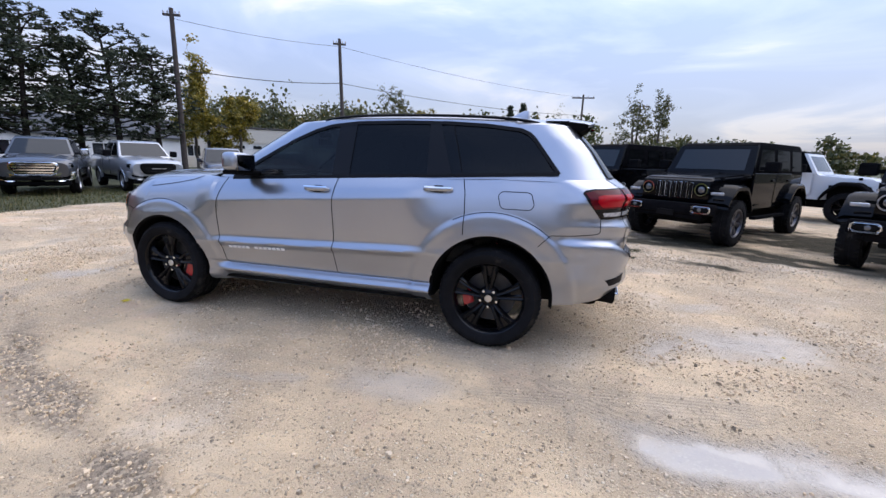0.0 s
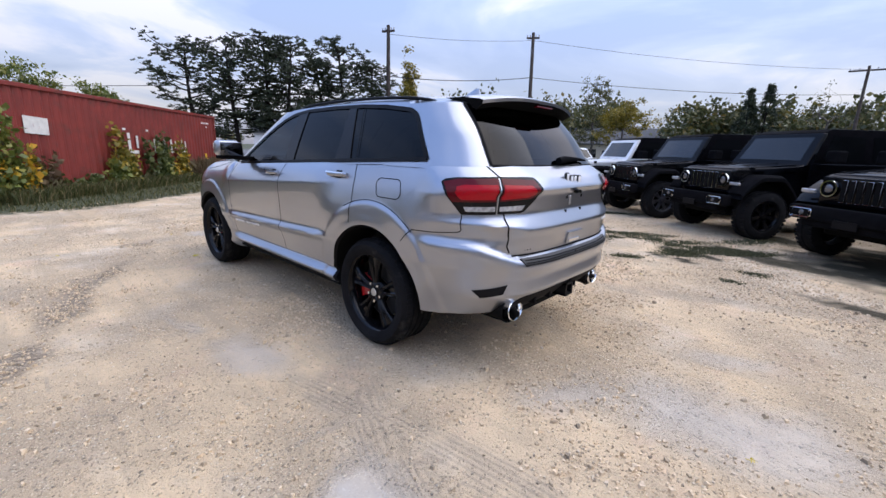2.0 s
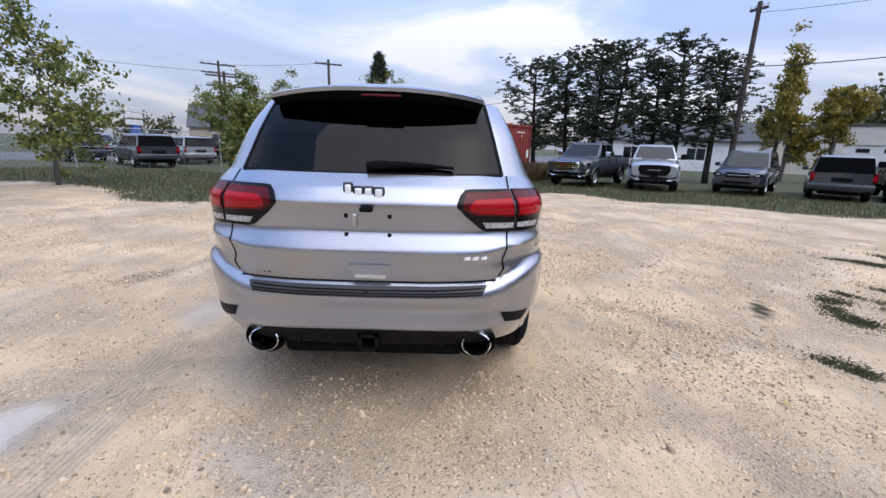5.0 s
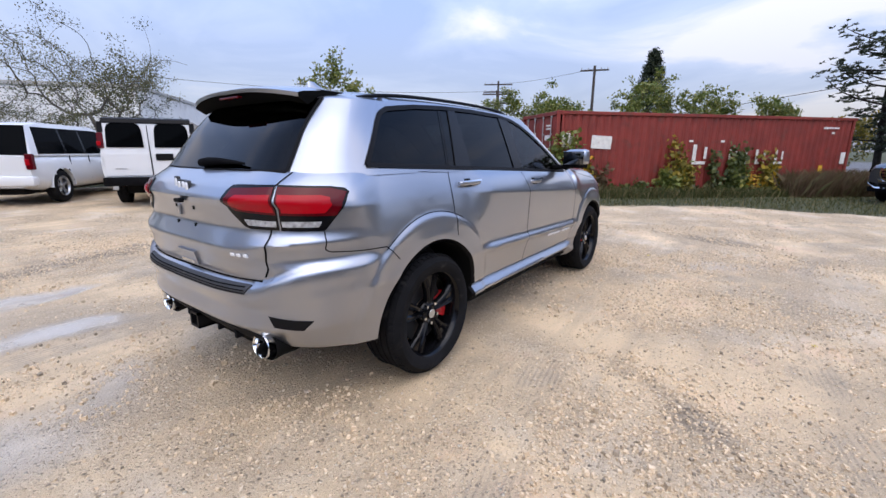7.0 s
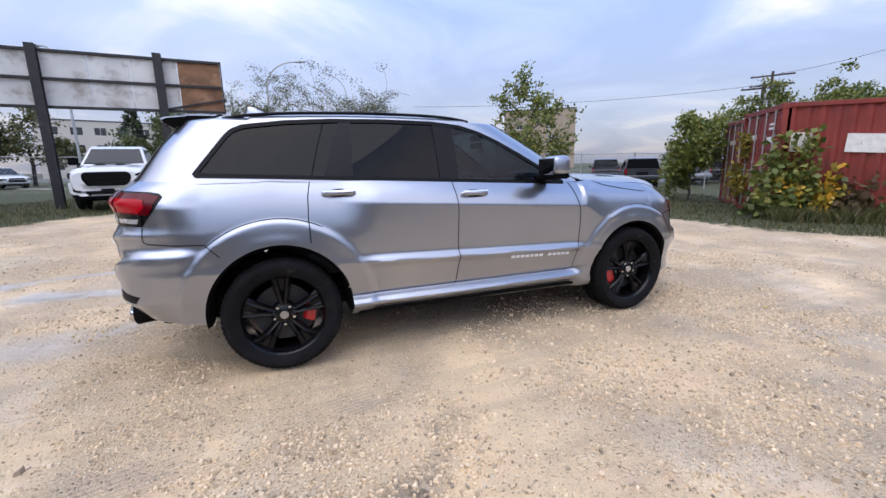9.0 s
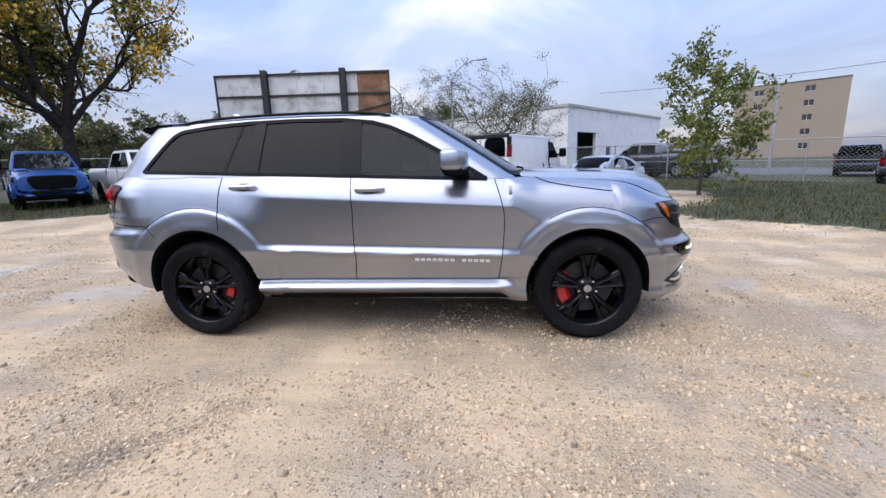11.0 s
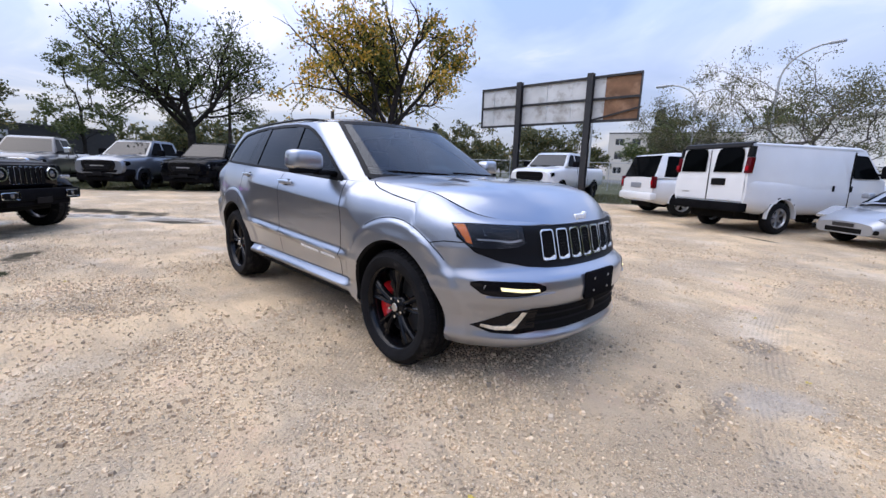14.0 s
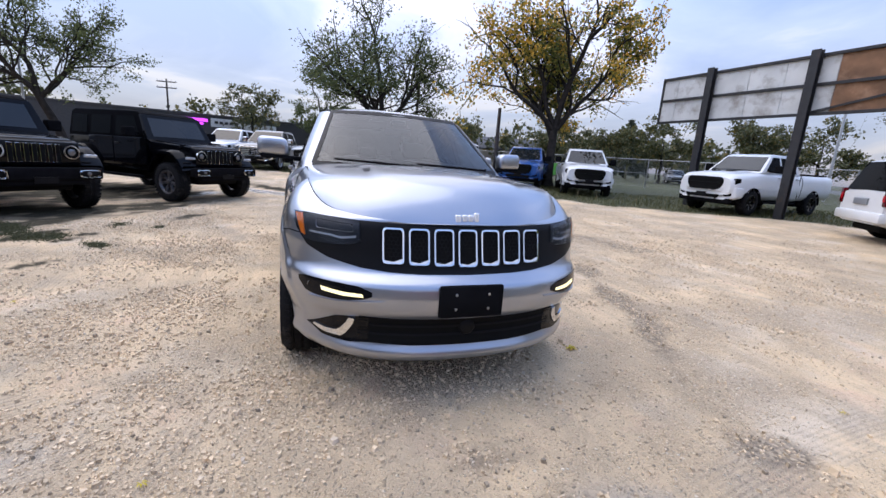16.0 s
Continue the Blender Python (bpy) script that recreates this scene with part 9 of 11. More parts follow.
    add_wheels(veh, (1.15, 4.70), 0.375, 0.23, 0.965, M_RIMSTEEL, "truck")


def coupe(x, y, heading, paint):
    """Low silver sports coupe; (x, y) is its left front wheel on the ground."""
    fx, fy = heading
    veh = tagged(empty("sports_coupe", 0, 0), "silver two-door sports coupe with a rear wing", "car")
    lx, ly = -fy, fx
    veh.matrix_world = turned(x - lx * 0.78 + fx * 0.85, y - ly * 0.78 + fy * 0.85, gz(x, y), fx, fy)
    W = 0.865
    half = lambda px, z: W - 0.22 * max(0.0, 1 + px / 0.7) ** 2 - 0.05 * max(0, z - 0.65) / 0.3 - 0.06 * max(0.0, (-px - 3.9) / 0.4) if px > -0.7 else W - 0.05 * max(0, z - 0.65) / 0.3 - 0.06 * max(0.0, (-px - 3.9) / 0.4)
    arches = ((-0.85, 0.345, 0.31), (-3.45, 0.345, 0.31))
    wide = curve((0.06, 0.52), (-0.05, 0.64), (-0.30, 0.78), (-0.85, W), (-2.2, W - 0.02), (-3.45, W), (-4.0, W - 0.07), (-4.28, W - 0.20))
    part("body", loft_body((0.05, -4.26), wide, curve((0.06, 0.26), (-0.5, 0.19), (-3.8, 0.20), (-4.3, 0.36)), curve((0.06, 0.44), (-0.06, 0.56), (-0.40, 0.67), (-1.30, 0.83), (-2.4, 0.89), (-3.6, 0.95), (-4.1, 0.95), (-4.3, 0.86)), arches, 0.035), paint, veh, smooth=45)
    arch_lips(veh, paint, arches, wide, 0.08)
    # smooth greenhouse: roof line, belt and tumblehome as curves along the car
    roof = curve((-0.95, 0.80), (-1.30, 1.02), (-1.75, 1.235), (-2.10, 1.325), (-2.60, 1.33), (-3.15, 1.22), (-3.65, 1.06), (-4.00, 0.96))
    sill = curve((-0.95, 0.77), (-1.4, 0.85), (-2.6, 0.91), (-3.6, 0.94), (-4.0, 0.94))
    low = curve((-0.95, 0.64), (-1.4, 0.77), (-2.4, 0.80), (-3.3, 0.77), (-4.0, 0.62))
    cab = lambda px, z: float(low(px)) - 0.26 * min(1, max(0, (z - float(sill(px))) / 0.42)) ** 1.15
    st = np.linspace(-0.95, -4.0, 36)
    rows = []
    for q in np.linspace(0, 1, 8):
        rows.append([(px, cab(px, float(sill(px)) + (float(roof(px)) - float(sill(px))) * q), float(sill(px)) + (float(roof(px)) - float(sill(px))) * q) for px in st])
    for q in np.linspace(0.15, 1, 7):
        rows.append([(px, cab(px, float(roof(px))) * (1 - q), float(roof(px)) + 0.035 * (1 - (1 - q) ** 2)) for px in st])
    bm = bmesh.new()
    add_grid(bm, np.array(rows))
    part("cabin", both_sides(bm), paint, veh, smooth=50)
    top = lambda y, px: np.stack([px, y, np.array([float(roof(p)) for p in np.ravel(px)]).reshape(np.shape(px)) + 0.035 * (1 - np.clip(np.abs(y) / 0.54, 0, 1) ** 2) + 0.006], -1)
    for nm, x0, x1, w0, w1 in (("windscreen", -1.00, -1.84, 0.66, 0.50), ("rear_window", -2.85, -3.70, 0.46, 0.55)):
        P = np.array([top(np.linspace(-1, 1, 13) * (w0 + (w1 - w0) * t), np.full(13, x0 + (x1 - x0) * t)) for t in np.linspace(0, 1, 10)])
        bm = bmesh.new()
        add_grid(bm, P)
        part(nm, bm, M_WINDARK, veh, smooth=60)
    pane_side(veh, [(-1.55, 0.915), (-2.56, 0.95), (-2.48, 1.265), (-2.10, 1.265), (-1.84, 1.18)], cab)
    pane_side(veh, [(-2.62, 0.955), (-3.25, 0.99), (-3.02, 1.17), (-2.56, 1.255)], cab)
    for s in (1, -1):
        h = part("headlamp", hull([(-0.05, 0.56), (-0.62, 0.735), (-0.55, 0.68), (-0.08, 0.50)], lambda px, z: 0.12, 0.012), M_LAMPGREY, veh, "swept-back headlamp")
        h.matrix_basis = Matrix.Translation((-0.02, s * 0.56, 0.02)) @ Matrix.Rotation(-s * 0.30, 4, "Z")
        part("door_mirror", box(-1.52, -1.36, s * 0.93 - 0.09, s * 0.93 + 0.09, 0.92, 1.04, 0.03), paint, veh)
        part("door_gap", box(-1.52, -1.508, s * 0.86 - 0.02, s * 0.86 + 0.008, 0.35, 0.86), M_GAP, veh)
        part("door_gap", box(-2.70, -2.688, s * 0.86 - 0.02, s * 0.86 + 0.008, 0.35, 0.92), M_GAP, veh)
        part("bumper_intake", box(-0.02, 0.04, s * 0.52 - 0.14, s * 0.52 + 0.10, 0.30, 0.38, 0.02), M_VOID, veh)
        part("wing_foot", box(-4.12, -4.02, s * 0.55 - 0.03, s * 0.55 + 0.03, 0.93, 1.08), paint, veh)
    part("lower_intake", box(0.0, 0.062, -0.36, 0.36, 0.28, 0.38, 0.02), M_VOID, veh)
    part("plate_bar", box(0.05, 0.075, -0.20, 0.20, 0.40, 0.47), M_DARKLET, veh)
    part("hood_scoop", box(-1.10, -0.90, -0.14, 0.14, 0.82, 0.845, 0.012), M_VOID, veh)
    part("rear_wing", box(-4.22, -3.98, -0.72, 0.72, 1.07, 1.10, 0.012), paint, veh)
    add_wheels(veh, (-0.85, -3.45), 0.31, 0.22, W - 0.01, M_RIM, "five")


NU, NV = (-U[0], -U[1]), (-V[0], -V[1])
# the off-roaders
off_roader(1.65, -9.3, M_WHITEP, "white four-door off-roader with a black hardtop, row end", M_RIM)
off_roader(-0.27, -8.0, M_BLACKP, "black four-door off-roader with machined wheels and seven-slot grille", M_RIMMID, screen_tag=True)
off_roader(-2.2, -6.7, M_BLACKP, "black four-door off-roader with black wheels and chrome fog frames", M_RIM)
off_roader(-4.3, -5.15, M_BLACKP, "glossy black four-door off-roader with a tag in the windscreen", M_RIMMID, M_BLACKP, screen_tag=True)
off_roader(-6.75, -3.0, M_BLACKP, "glossy black four-door off-roader with body-coloured wings", M_RIMMID, M_BLACKP)
off_roader(-9.6, -9.8, M_WHITEP, "white four-door off-roader with a black roof, parked behind", M_RIM, heading=NU)
# pickups along the far side
pickup(14.3, -5.85, M_GREYP, "dark grey pickup with a chrome bar grille", NU, "bars", M_RIMSTEEL, chrome=True)
pickup(13.0, -9.1, M_LGREYP, "silver crew-cab pickup with a dark grille", (-0.907, 0.42), "cross", M_RIMSTEEL)
wagon(12.9, -12.5, M_NAVYP, "dark navy SUV with a roof rack facing the lot", (-0.72, 0.69), "suv", 4.8, 0.95, 1.82, 1.12, group="row of parked pickups")
wagon(11.6, -15.6, M_GREYP, "dark grey minivan showing its closed tailgate", U, "minivan", 5.1, 0.98, 1.74, 1.05, 1.0, 0.95, 0.30, front=False, category="minivan", group="row of parked pickups")
pickup(10.9, -18.2, M_BLACKP, "black crew-cab pickup with a black grille", NU, "black", M_RIM)
pickup(9.2, -20.6, M_BLACKP, "black pickup with a chrome bumper and grille", NU, "cross", M_RIMSTEEL, chrome=True)
pickup(8.2, -24.0, M_WHITEP, "white crew-cab pickup further down the row", NU, "black", M_RIMSTEEL)
# trucks on the street side
pickup(-6.30, 11.75, M_WHITEP, "white heavy-duty pickup with black wheels under the billboard", (0.12, -0.993), "black", M_RIM, group="row of street-side pickups", hd=True, h=2.02)
pickup(-10.0, 10.0, M_WHITEP, "white pickup with a black grille on the grass", (0.87, -0.49), "black", M_RIM, group="row of street-side pickups")
pickup(-13.2, 8.5, M_BLUEP, "bright blue pickup with a black grille", (0.80, -0.60), "black", M_RIM, group="row of street-side pickups")
pickup(-13.6, 4.9, M_WHITEP, "white pickup with a black grille and bumper", (0.80, -0.60), "black", M_RIM, group="row of street-side pickups", bumper=M_MATTE)
pickup(-14.9, 1.55, M_BLACKP, "black off-road pickup with tow hooks", (0.75, -0.66), "cross", M_RIM, group="row of street-side pickups", bumper=M_MATTE)
pickup(-16.4, -0.85, M_STEELP, "steel-grey off-road pickup with a black grille", (0.75, -0.66), "cross", M_RIM, group="row of street-side pickups", bumper=M_MATTE)
pickup(-17.8, -3.2, M_GREYP, "dark grey pickup with a chrome grille", (0.95, -0.31), "bars", M_RIMSTEEL, group="row of street-side pickups", chrome=True)
pickup(-20.0, -5.4, M_WHITEP, "white pickup at the end of the row", (0.95, -0.31), "black", M_RIMSTEEL, group="row of street-side pickups")
cargo_van(1.50, 8.75, (0.475, 0.880))
wagon(-1.95, 11.45, M_WHITEP, "white full-size SUV with dark rear glass, tail to the lot", V, "suv", 5.2, 1.0, 1.90, 1.12, 1.25, 0.70, 0.30, front=False, rim=M_RIMSTEEL, wheel_r=0.39)
coupe(4.30, 9.15, NV, M_LGREYP)
# the neighbour's lot behind the fence
for _x, _y, _m, _h, _l in ((13.5, 20.5, M_NAVYP, U, "dark SUV behind the fence"), (19.5, 17.0, M_GREYP, V, "grey SUV in the next lot"), (24.0, 17.5, M_LGREYP, V, "silver car in the next lot"), (26.5, 14.2, M_BLACKP, U, "black car in the next lot"),
                           (30.0, 20.5, M_WHITEP, V, "white car in the next lot"), (22.0, 22.5, M_NAVYP, V, "dark blue SUV in the next lot"), (33.0, 14.5, M_LGREYP, V, "silver SUV in the next lot"), (27.5, 24.5, M_LGREYP, NV, "grey SUV in the next lot")):
    wagon(_x, _y, _m, _l, _h, "parked_car", 4.6, 0.92, 1.62, 1.0, group="cars in the neighbour's lot", category="car")
pickup(8.2, 24.0, M_NAVYP, "dark pickup outside the workshop", NU, "black", M_RIMSTEEL)
wagon(-30.0, 36.0, M_LGREYP, "silver car on the street", U, "parked_car", 4.6, 0.92, 1.5, 0.95, category="car")
wagon(-18.0, 33.0, M_WHITEP, "white car on the street", U, "parked_car", 4.6, 0.92, 1.5, 0.95, category="car")

# ---- trees, bushes, vines, grass ----
def leaf_material(name, stops, gloss=0.5, through_light=0.3):
    """Leaves whose colour differs from leaf to leaf; some light passes through them."""
    m = bpy.data.materials.new(name)
    m.use_nodes = True
    nt = m.node_tree
    b = nt.nodes["Principled BSDF"]
    g = nt.nodes.new("ShaderNodeNewGeometry")
    r = nt.nodes.new("ShaderNodeValToRGB")
    els = r.color_ramp.elements
    while len(els) < len(stops):
        els.new(0.5)
    for e, (p, c) in zip(els, stops):
        e.position = p
        e.color = (*c, 1)
    nt.links.new(g.outputs["Random Per Island"], r.inputs[0])
    nt.links.new(r.outputs[0], b.inputs["Base Color"])
    b.inputs["Roughness"].default_value = gloss
    tl = nt.nodes.new("ShaderNodeBsdfTranslucent")
    nt.links.new(r.outputs[0], tl.inputs["Color"])
    mx = nt.nodes.new("ShaderNodeMixShader")
    mx.inputs["Fac"].default_value = through_light
    nt.links.new(b.outputs[0], mx.inputs[1])
    nt.links.new(tl.outputs[0], mx.inputs[2])
    nt.links.new(mx.outputs[0], nt.nodes["Material Output"].inputs["Surface"])
    return m


L_GREEN = leaf_material("green_leaves", [(0.0, (0.036, 0.055, 0.014)), (0.5, (0.075, 0.100, 0.027)), (1.0, (0.14, 0.155, 0.048))])
L_OLIVE = leaf_material("olive_leaves", [(0.0, (0.05, 0.07, 0.014)), (0.5, (0.13, 0.145, 0.024)), (0.85, (0.26, 0.23, 0.03)), (1.0, (0.42, 0.31, 0.035))])
L_AUTUMN = leaf_material("turning_leaves", [(0.0, (0.06, 0.078, 0.015)), (0.35, (0.24, 0.21, 0.028)), (0.55, (0.56, 0.38, 0.034)), (1.0, (0.70, 0.36, 0.036))])
L_LIGHT = leaf_material("light_green_leaves", [(0.0, (0.07, 0.10, 0.02)), (0.6, (0.16, 0.195, 0.04)), (1.0, (0.32, 0.29, 0.07))])
L_YELLOW = leaf_material("yellow_green_leaves", [(0.0, (0.10, 0.10, 0.02)), (0.6, (0.26, 0.21, 0.03)), (1.0, (0.42, 0.30, 0.04))])
L_NEEDLE = leaf_material("dark_needles", [(0.0, (0.012, 0.020, 0.010)), (0.6, (0.028, 0.042, 0.018)), (1.0, (0.055, 0.066, 0.028))], 0.6, 0.1)
L_BROWN = leaf_material("dry_weeds", [(0.0, (0.09, 0.055, 0.03)), (0.5, (0.16, 0.10, 0.055)), (0.85, (0.11, 0.11, 0.04)), (1.0, (0.22, 0.16, 0.09))], 0.7)
L_DULL = leaf_material("dull_far_leaves", [(0.0, (0.045, 0.055, 0.022)), (0.6, (0.095, 0.105, 0.038)), (0.9, (0.16, 0.145, 0.05)), (1.0, (0.27, 0.19, 0.05))])
L_SHRUB = leaf_material("thin_shrub_leaves", [(0.0, (0.05, 0.058, 0.024)), (0.6, (0.105, 0.11, 0.045)), (1.0, (0.20, 0.165, 0.07))])
L_MOSS = leaf_material("low_weed_mats", [(0.0, (0.035, 0.042, 0.016)), (0.5, (0.075, 0.082, 0.034)), (1.0, (0.15, 0.135, 0.07))], 0.7)
L_GRASS = leaf_material("verge_grass_blades", [(0.0, (0.038, 0.048, 0.012)), (0.5, (0.080, 0.090, 0.024)), (0.75, (0.14, 0.13, 0.045)), (1.0, (0.27, 0.21, 0.10))], 0.6)
M_BARK = mat("dark_bark", (0.030, 0.026, 0.023), 0.95, spec=0.1, vary=0.35, vscale=5, bump=0.6, bscale=25)
M_BARKGREY = mat("grey_bark", (0.085, 0.075, 0.065), 0.9, vary=0.35, vscale=5, bump=0.6, bscale=25)


def raw_mesh(name, verts, faces, material, parent=None, label=""):
    me = bpy.data.meshes.new(name)
    me.from_pydata(verts.tolist() if hasattr(verts, "tolist") else verts, [], faces.tolist() if hasattr(faces, "tolist") else faces)
    me.materials.append(material)
    ob = new(name, me)
    if parent:
        ob.parent = parent
    if label:
        ob["label"] = label
    return ob


def unit(rng, n):
    v = rng.normal(size=(n, 3))
    return v / np.linalg.norm(v, axis=1, keepdims=True)


def leaf_quads(rng, C, size, slim=0.6, droop=0.35):
    """A pointed four-sided leaf at every centre, turned at random, tip a little down."""
    n = len(C)
    a = unit(rng, n)
    a[:, 2] -= droop
    a /= np.linalg.norm(a, axis=1, keepdims=True)
    b = np.cross(a, unit(rng, n))
    b /= np.maximum(np.linalg.norm(b, axis=1, keepdims=True), 1e-6)
    s = (size * (0.6 + 0.8 * rng.rand(n)))[:, None]
    Vv = np.stack([C - a * s * 0.5, C + b * s * 0.5 * slim + a * s * 0.06, C + a * s * 0.55, C - b * s * 0.5 * slim + a * s * 0.02], 1)
    return Vv.reshape(-1, 3), np.arange(4 * n).reshape(n, 4)


def grow(rng, stem, targets, reach=0.55):
    """Twigs that join every target to the growing tree; gives nodes, parents and tips."""
    pos = [np.array(p, float) for p in stem]
    par = list(range(-1, len(stem) - 1))
    cost = [0.0] * len(stem)
    for i in range(1, len(stem)):
        cost[i] = cost[i - 1] + np.linalg.norm(pos[i] - pos[i - 1])
    tips = []
    first = max(1, int(len(stem) * reach))
    order = np.argsort([np.linalg.norm(t - pos[-1]) + 0.3 * rng.rand() for t in targets])
    for k in order:
        t = targets[k]
        P = np.array(pos)
        d = np.linalg.norm(P - t, axis=1) + 0.22 * np.array(cost) + np.where(P[:, 2] > t[2] + 0.3, 1.2, 0.0)
        d[:first] += 3.0
        j = int(np.argmin(d))
        a = pos[j]
        L = np.linalg.norm(t - a)
        n = 2 if L < 1.0 else 4
        bend = rng.normal(size=3) * 0.09 * L + np.array((0, 0, 0.10 * L))
        last = j
        for q in range(1, n + 1):
            f = q / n
            p = a + (t - a) * f + bend * math.sin(math.pi * f) + rng.normal(size=3) * 0.02 * L * (q < n)
            pos.append(p)
            par.append(last)
            cost.append(cost[last] + L / n)
            last = len(pos) - 1
        tips.append(last)
    return np.array(pos), par, tips


def limb_mesh(pos, par, tips, r_base, thin=0.006):
    n = len(pos)
    load = np.zeros(n)
    for t in tips:
        load[t] += 1
    for i in range(n - 1, 0, -1):
        load[par[i]] += load[i]
    load = np.maximum(load, 1)
    r = thin * (load / 1.0) ** (math.log(r_base / thin) / math.log(max(load[0], 2)))
    kids = [[] for _ in range(n)]
    for i in range(1, n):
        kids[par[i]].append(i)
    chains = []
    stack = [(0, 0)]
    while stack:
        start, i = stack.pop()
        chain = [start] if start != i else []
        while True:
            chain.append(i)
            ks = sorted(kids[i], key=lambda c: -load[c])
            if not ks:
                break
            for c in ks[1:]:
                stack.append((i, c))
            i = ks[0]
        chains.append(chain)
    bm = bmesh.new()
    for ch in chains:
        if len(ch) < 2:
            continue
        rr = [r[i] for i in ch]
        rr[0] = min(rr[0], rr[1] * 1.5)
        sides = 9 if rr[0] > 0.08 else (5 if rr[0] > 0.025 else 3)
        if ch[0] == 0:
            rr[0] *= 1.35
        add_tube(bm, [pos[i] for i in ch], rr, sides, cap=False)
    return bm


def tree(name, x, y, label, leaves, H=9.0, clear=3.0, spread=4.5, lean=(0.0, 0.0), twigs=160, per=26, size=0.11, cluster=0.42, bark=None, r_base=0.2, seed=1,
         bare=0.0, shape="round", slim=0.6, stems=1, flat=0.0, group="", category="tree"):
    """Tapered trunk, limbs grown toward the rim of the crown, leaves in loose tufts at the twig ends."""
    rng = np.random.RandomState(seed)
    z0 = float(terrain(np.array([x]), np.array([y]))[0]) - 0.05
    t = tagged(empty(name, x, y, z0), label, category, group)
    cz, half = (clear + H) / 2, (H - clear) / 2
    pts = []
    # the crown is made of uneven boughs with gaps between them
    nb = max(5, min(26, twigs // 14))
    boughs = []
    for k in range(nb):
        a, e = 6.283 * (k * 0.618 + 0.12 * rng.rand()), rng.rand()
        u = 0.35 + 0.6 * rng.rand() ** 0.6
        zz = -0.75 + 1.65 * e
        w = math.sqrt(max(0.05, 1 - zz * zz))
        boughs.append((np.array((math.cos(a) * w * u, math.sin(a) * w * u, zz * (0.6 + 0.4 * u))), 0.16 + 0.16 * rng.rand()))
    while len(pts) < twigs:
        if shape == "cone":
            f = rng.rand() ** 1.25
            a = rng.rand() * 6.283
            w = (1 - f) * spread * (0.35 + 0.65 * rng.rand() ** 0.5) + 0.15
            p = np.array((math.cos(a) * w, math.sin(a) * w, clear + f * (H - clear) - 0.18 * w))
        else:
            c, s = boughs[rng.randint(nb)]
            u = c + rng.normal(size=3) * s * np.array((1, 1, 0.8))
            p = np.array((u[0] * spread, u[1] * spread, cz + u[2] * half))
            p[2] = max(p[2], clear * 0.8 + 0.15)
            if shape == "fan":
                p[:2] *= 0.35 + 0.75 * np.clip((p[2] - clear) / (H - clear), 0, 1)
        f = np.clip(p[2] / H, 0, 1)
        p[0] += lean[0] * f
        p[1] += lean[1] * f
        pts.append(p)
    pts = np.array(pts)
    n = 7
    stem_top = clear + (H - clear) * (0.93 if shape == "cone" else 0.45)
    wob = rng.normal(size=(n + 1, 2)) * 0.05 * H / 8
    stem = [(lean[0] * (i / n) ** 1.0 * stem_top / H + wob[i, 0] * (i > 0), lean[1] * (i / n) * stem_top / H + wob[i, 1] * (i > 0), stem_top * i / n) for i in range(n + 1)]
    pos, par, tips = grow(rng, stem, pts, reach=(0.1 if shape == "cone" else max(0.08, 0.75 * clear / max(stem_top, 0.1))))
    part("trunk", limb_mesh(pos, par, tips, r_base), bark or M_BARK, t, smooth=180)
    tips = np.array(tips)
    tips = tips[rng.rand(len(tips)) >= bare]
    up = np.array(par)[tips]
    reps = rng.poisson(per * (0.45 + 1.1 * rng.rand(len(tips))))
    f = (rng.rand(int(reps.sum())) ** 0.7)[:, None]
    C = np.repeat(pos[up], reps, axis=0) * (1 - f) + np.repeat(pos[tips], reps, axis=0) * f
    off = rng.normal(size=C.shape) * cluster * 0.62 * np.array((1, 1, 0.7))
    vv, ff = leaf_quads(rng, C + off, size * 1.14, slim)
    raw_mesh("crown", vv, ff, leaves, t)
    return t


def far_woods(spots, leaves, label, seed, size=0.4, name="far_trees"):
    """Distant trees that nobody could count: (x, y, height, half width)."""
    rng = np.random.RandomState(seed)
    Cs = []
    bm_v, bm_f = [], []
    for x, y, h, w in spots:
        z0 = float(ground_z(x, y)) - 0.1
        nb = 22
        c = unit(rng, nb) * (0.45 + 0.55 * rng.rand(nb, 1) ** 0.5) * np.array((w, w, h * 0.38))
        c += np.array((x, y, z0 + h * 0.62))
        c = np.repeat(c, 20, axis=0) + rng.normal(size=(nb * 20, 3)) * np.array((w * 0.17, w * 0.17, h * 0.07))
        Cs.append(c)
        k = len(bm_v)
        for i, (rr, zz) in enumerate(((0.16, 0.0), (0.07, h * 0.75))):
            for q in range(5):
                bm_v.append((x + rr * math.cos(q * 1.2566), y + rr * math.sin(q * 1.2566), z0 + zz))
        for q in range(5):
            bm_f.append((k + q, k + (q + 1) % 5, k + 5 + (q + 1) % 5, k + 5 + q))
    vv, ff = leaf_quads(rng, np.concatenate(Cs), size, 0.75)
    base = len(vv)
    V2 = np.concatenate([vv, np.array(bm_v)])
    F2 = ff.tolist() + [[a + base for a in f] for f in bm_f]
    ob = raw_mesh(name, V2, F2, leaves)
    tagged(ob, label, "trees", kind="stuff")
    return ob


def polar(cx, cy, az, d):
    return cx + d * math.cos(radians(az)), cy + d * math.sin(radians(az))


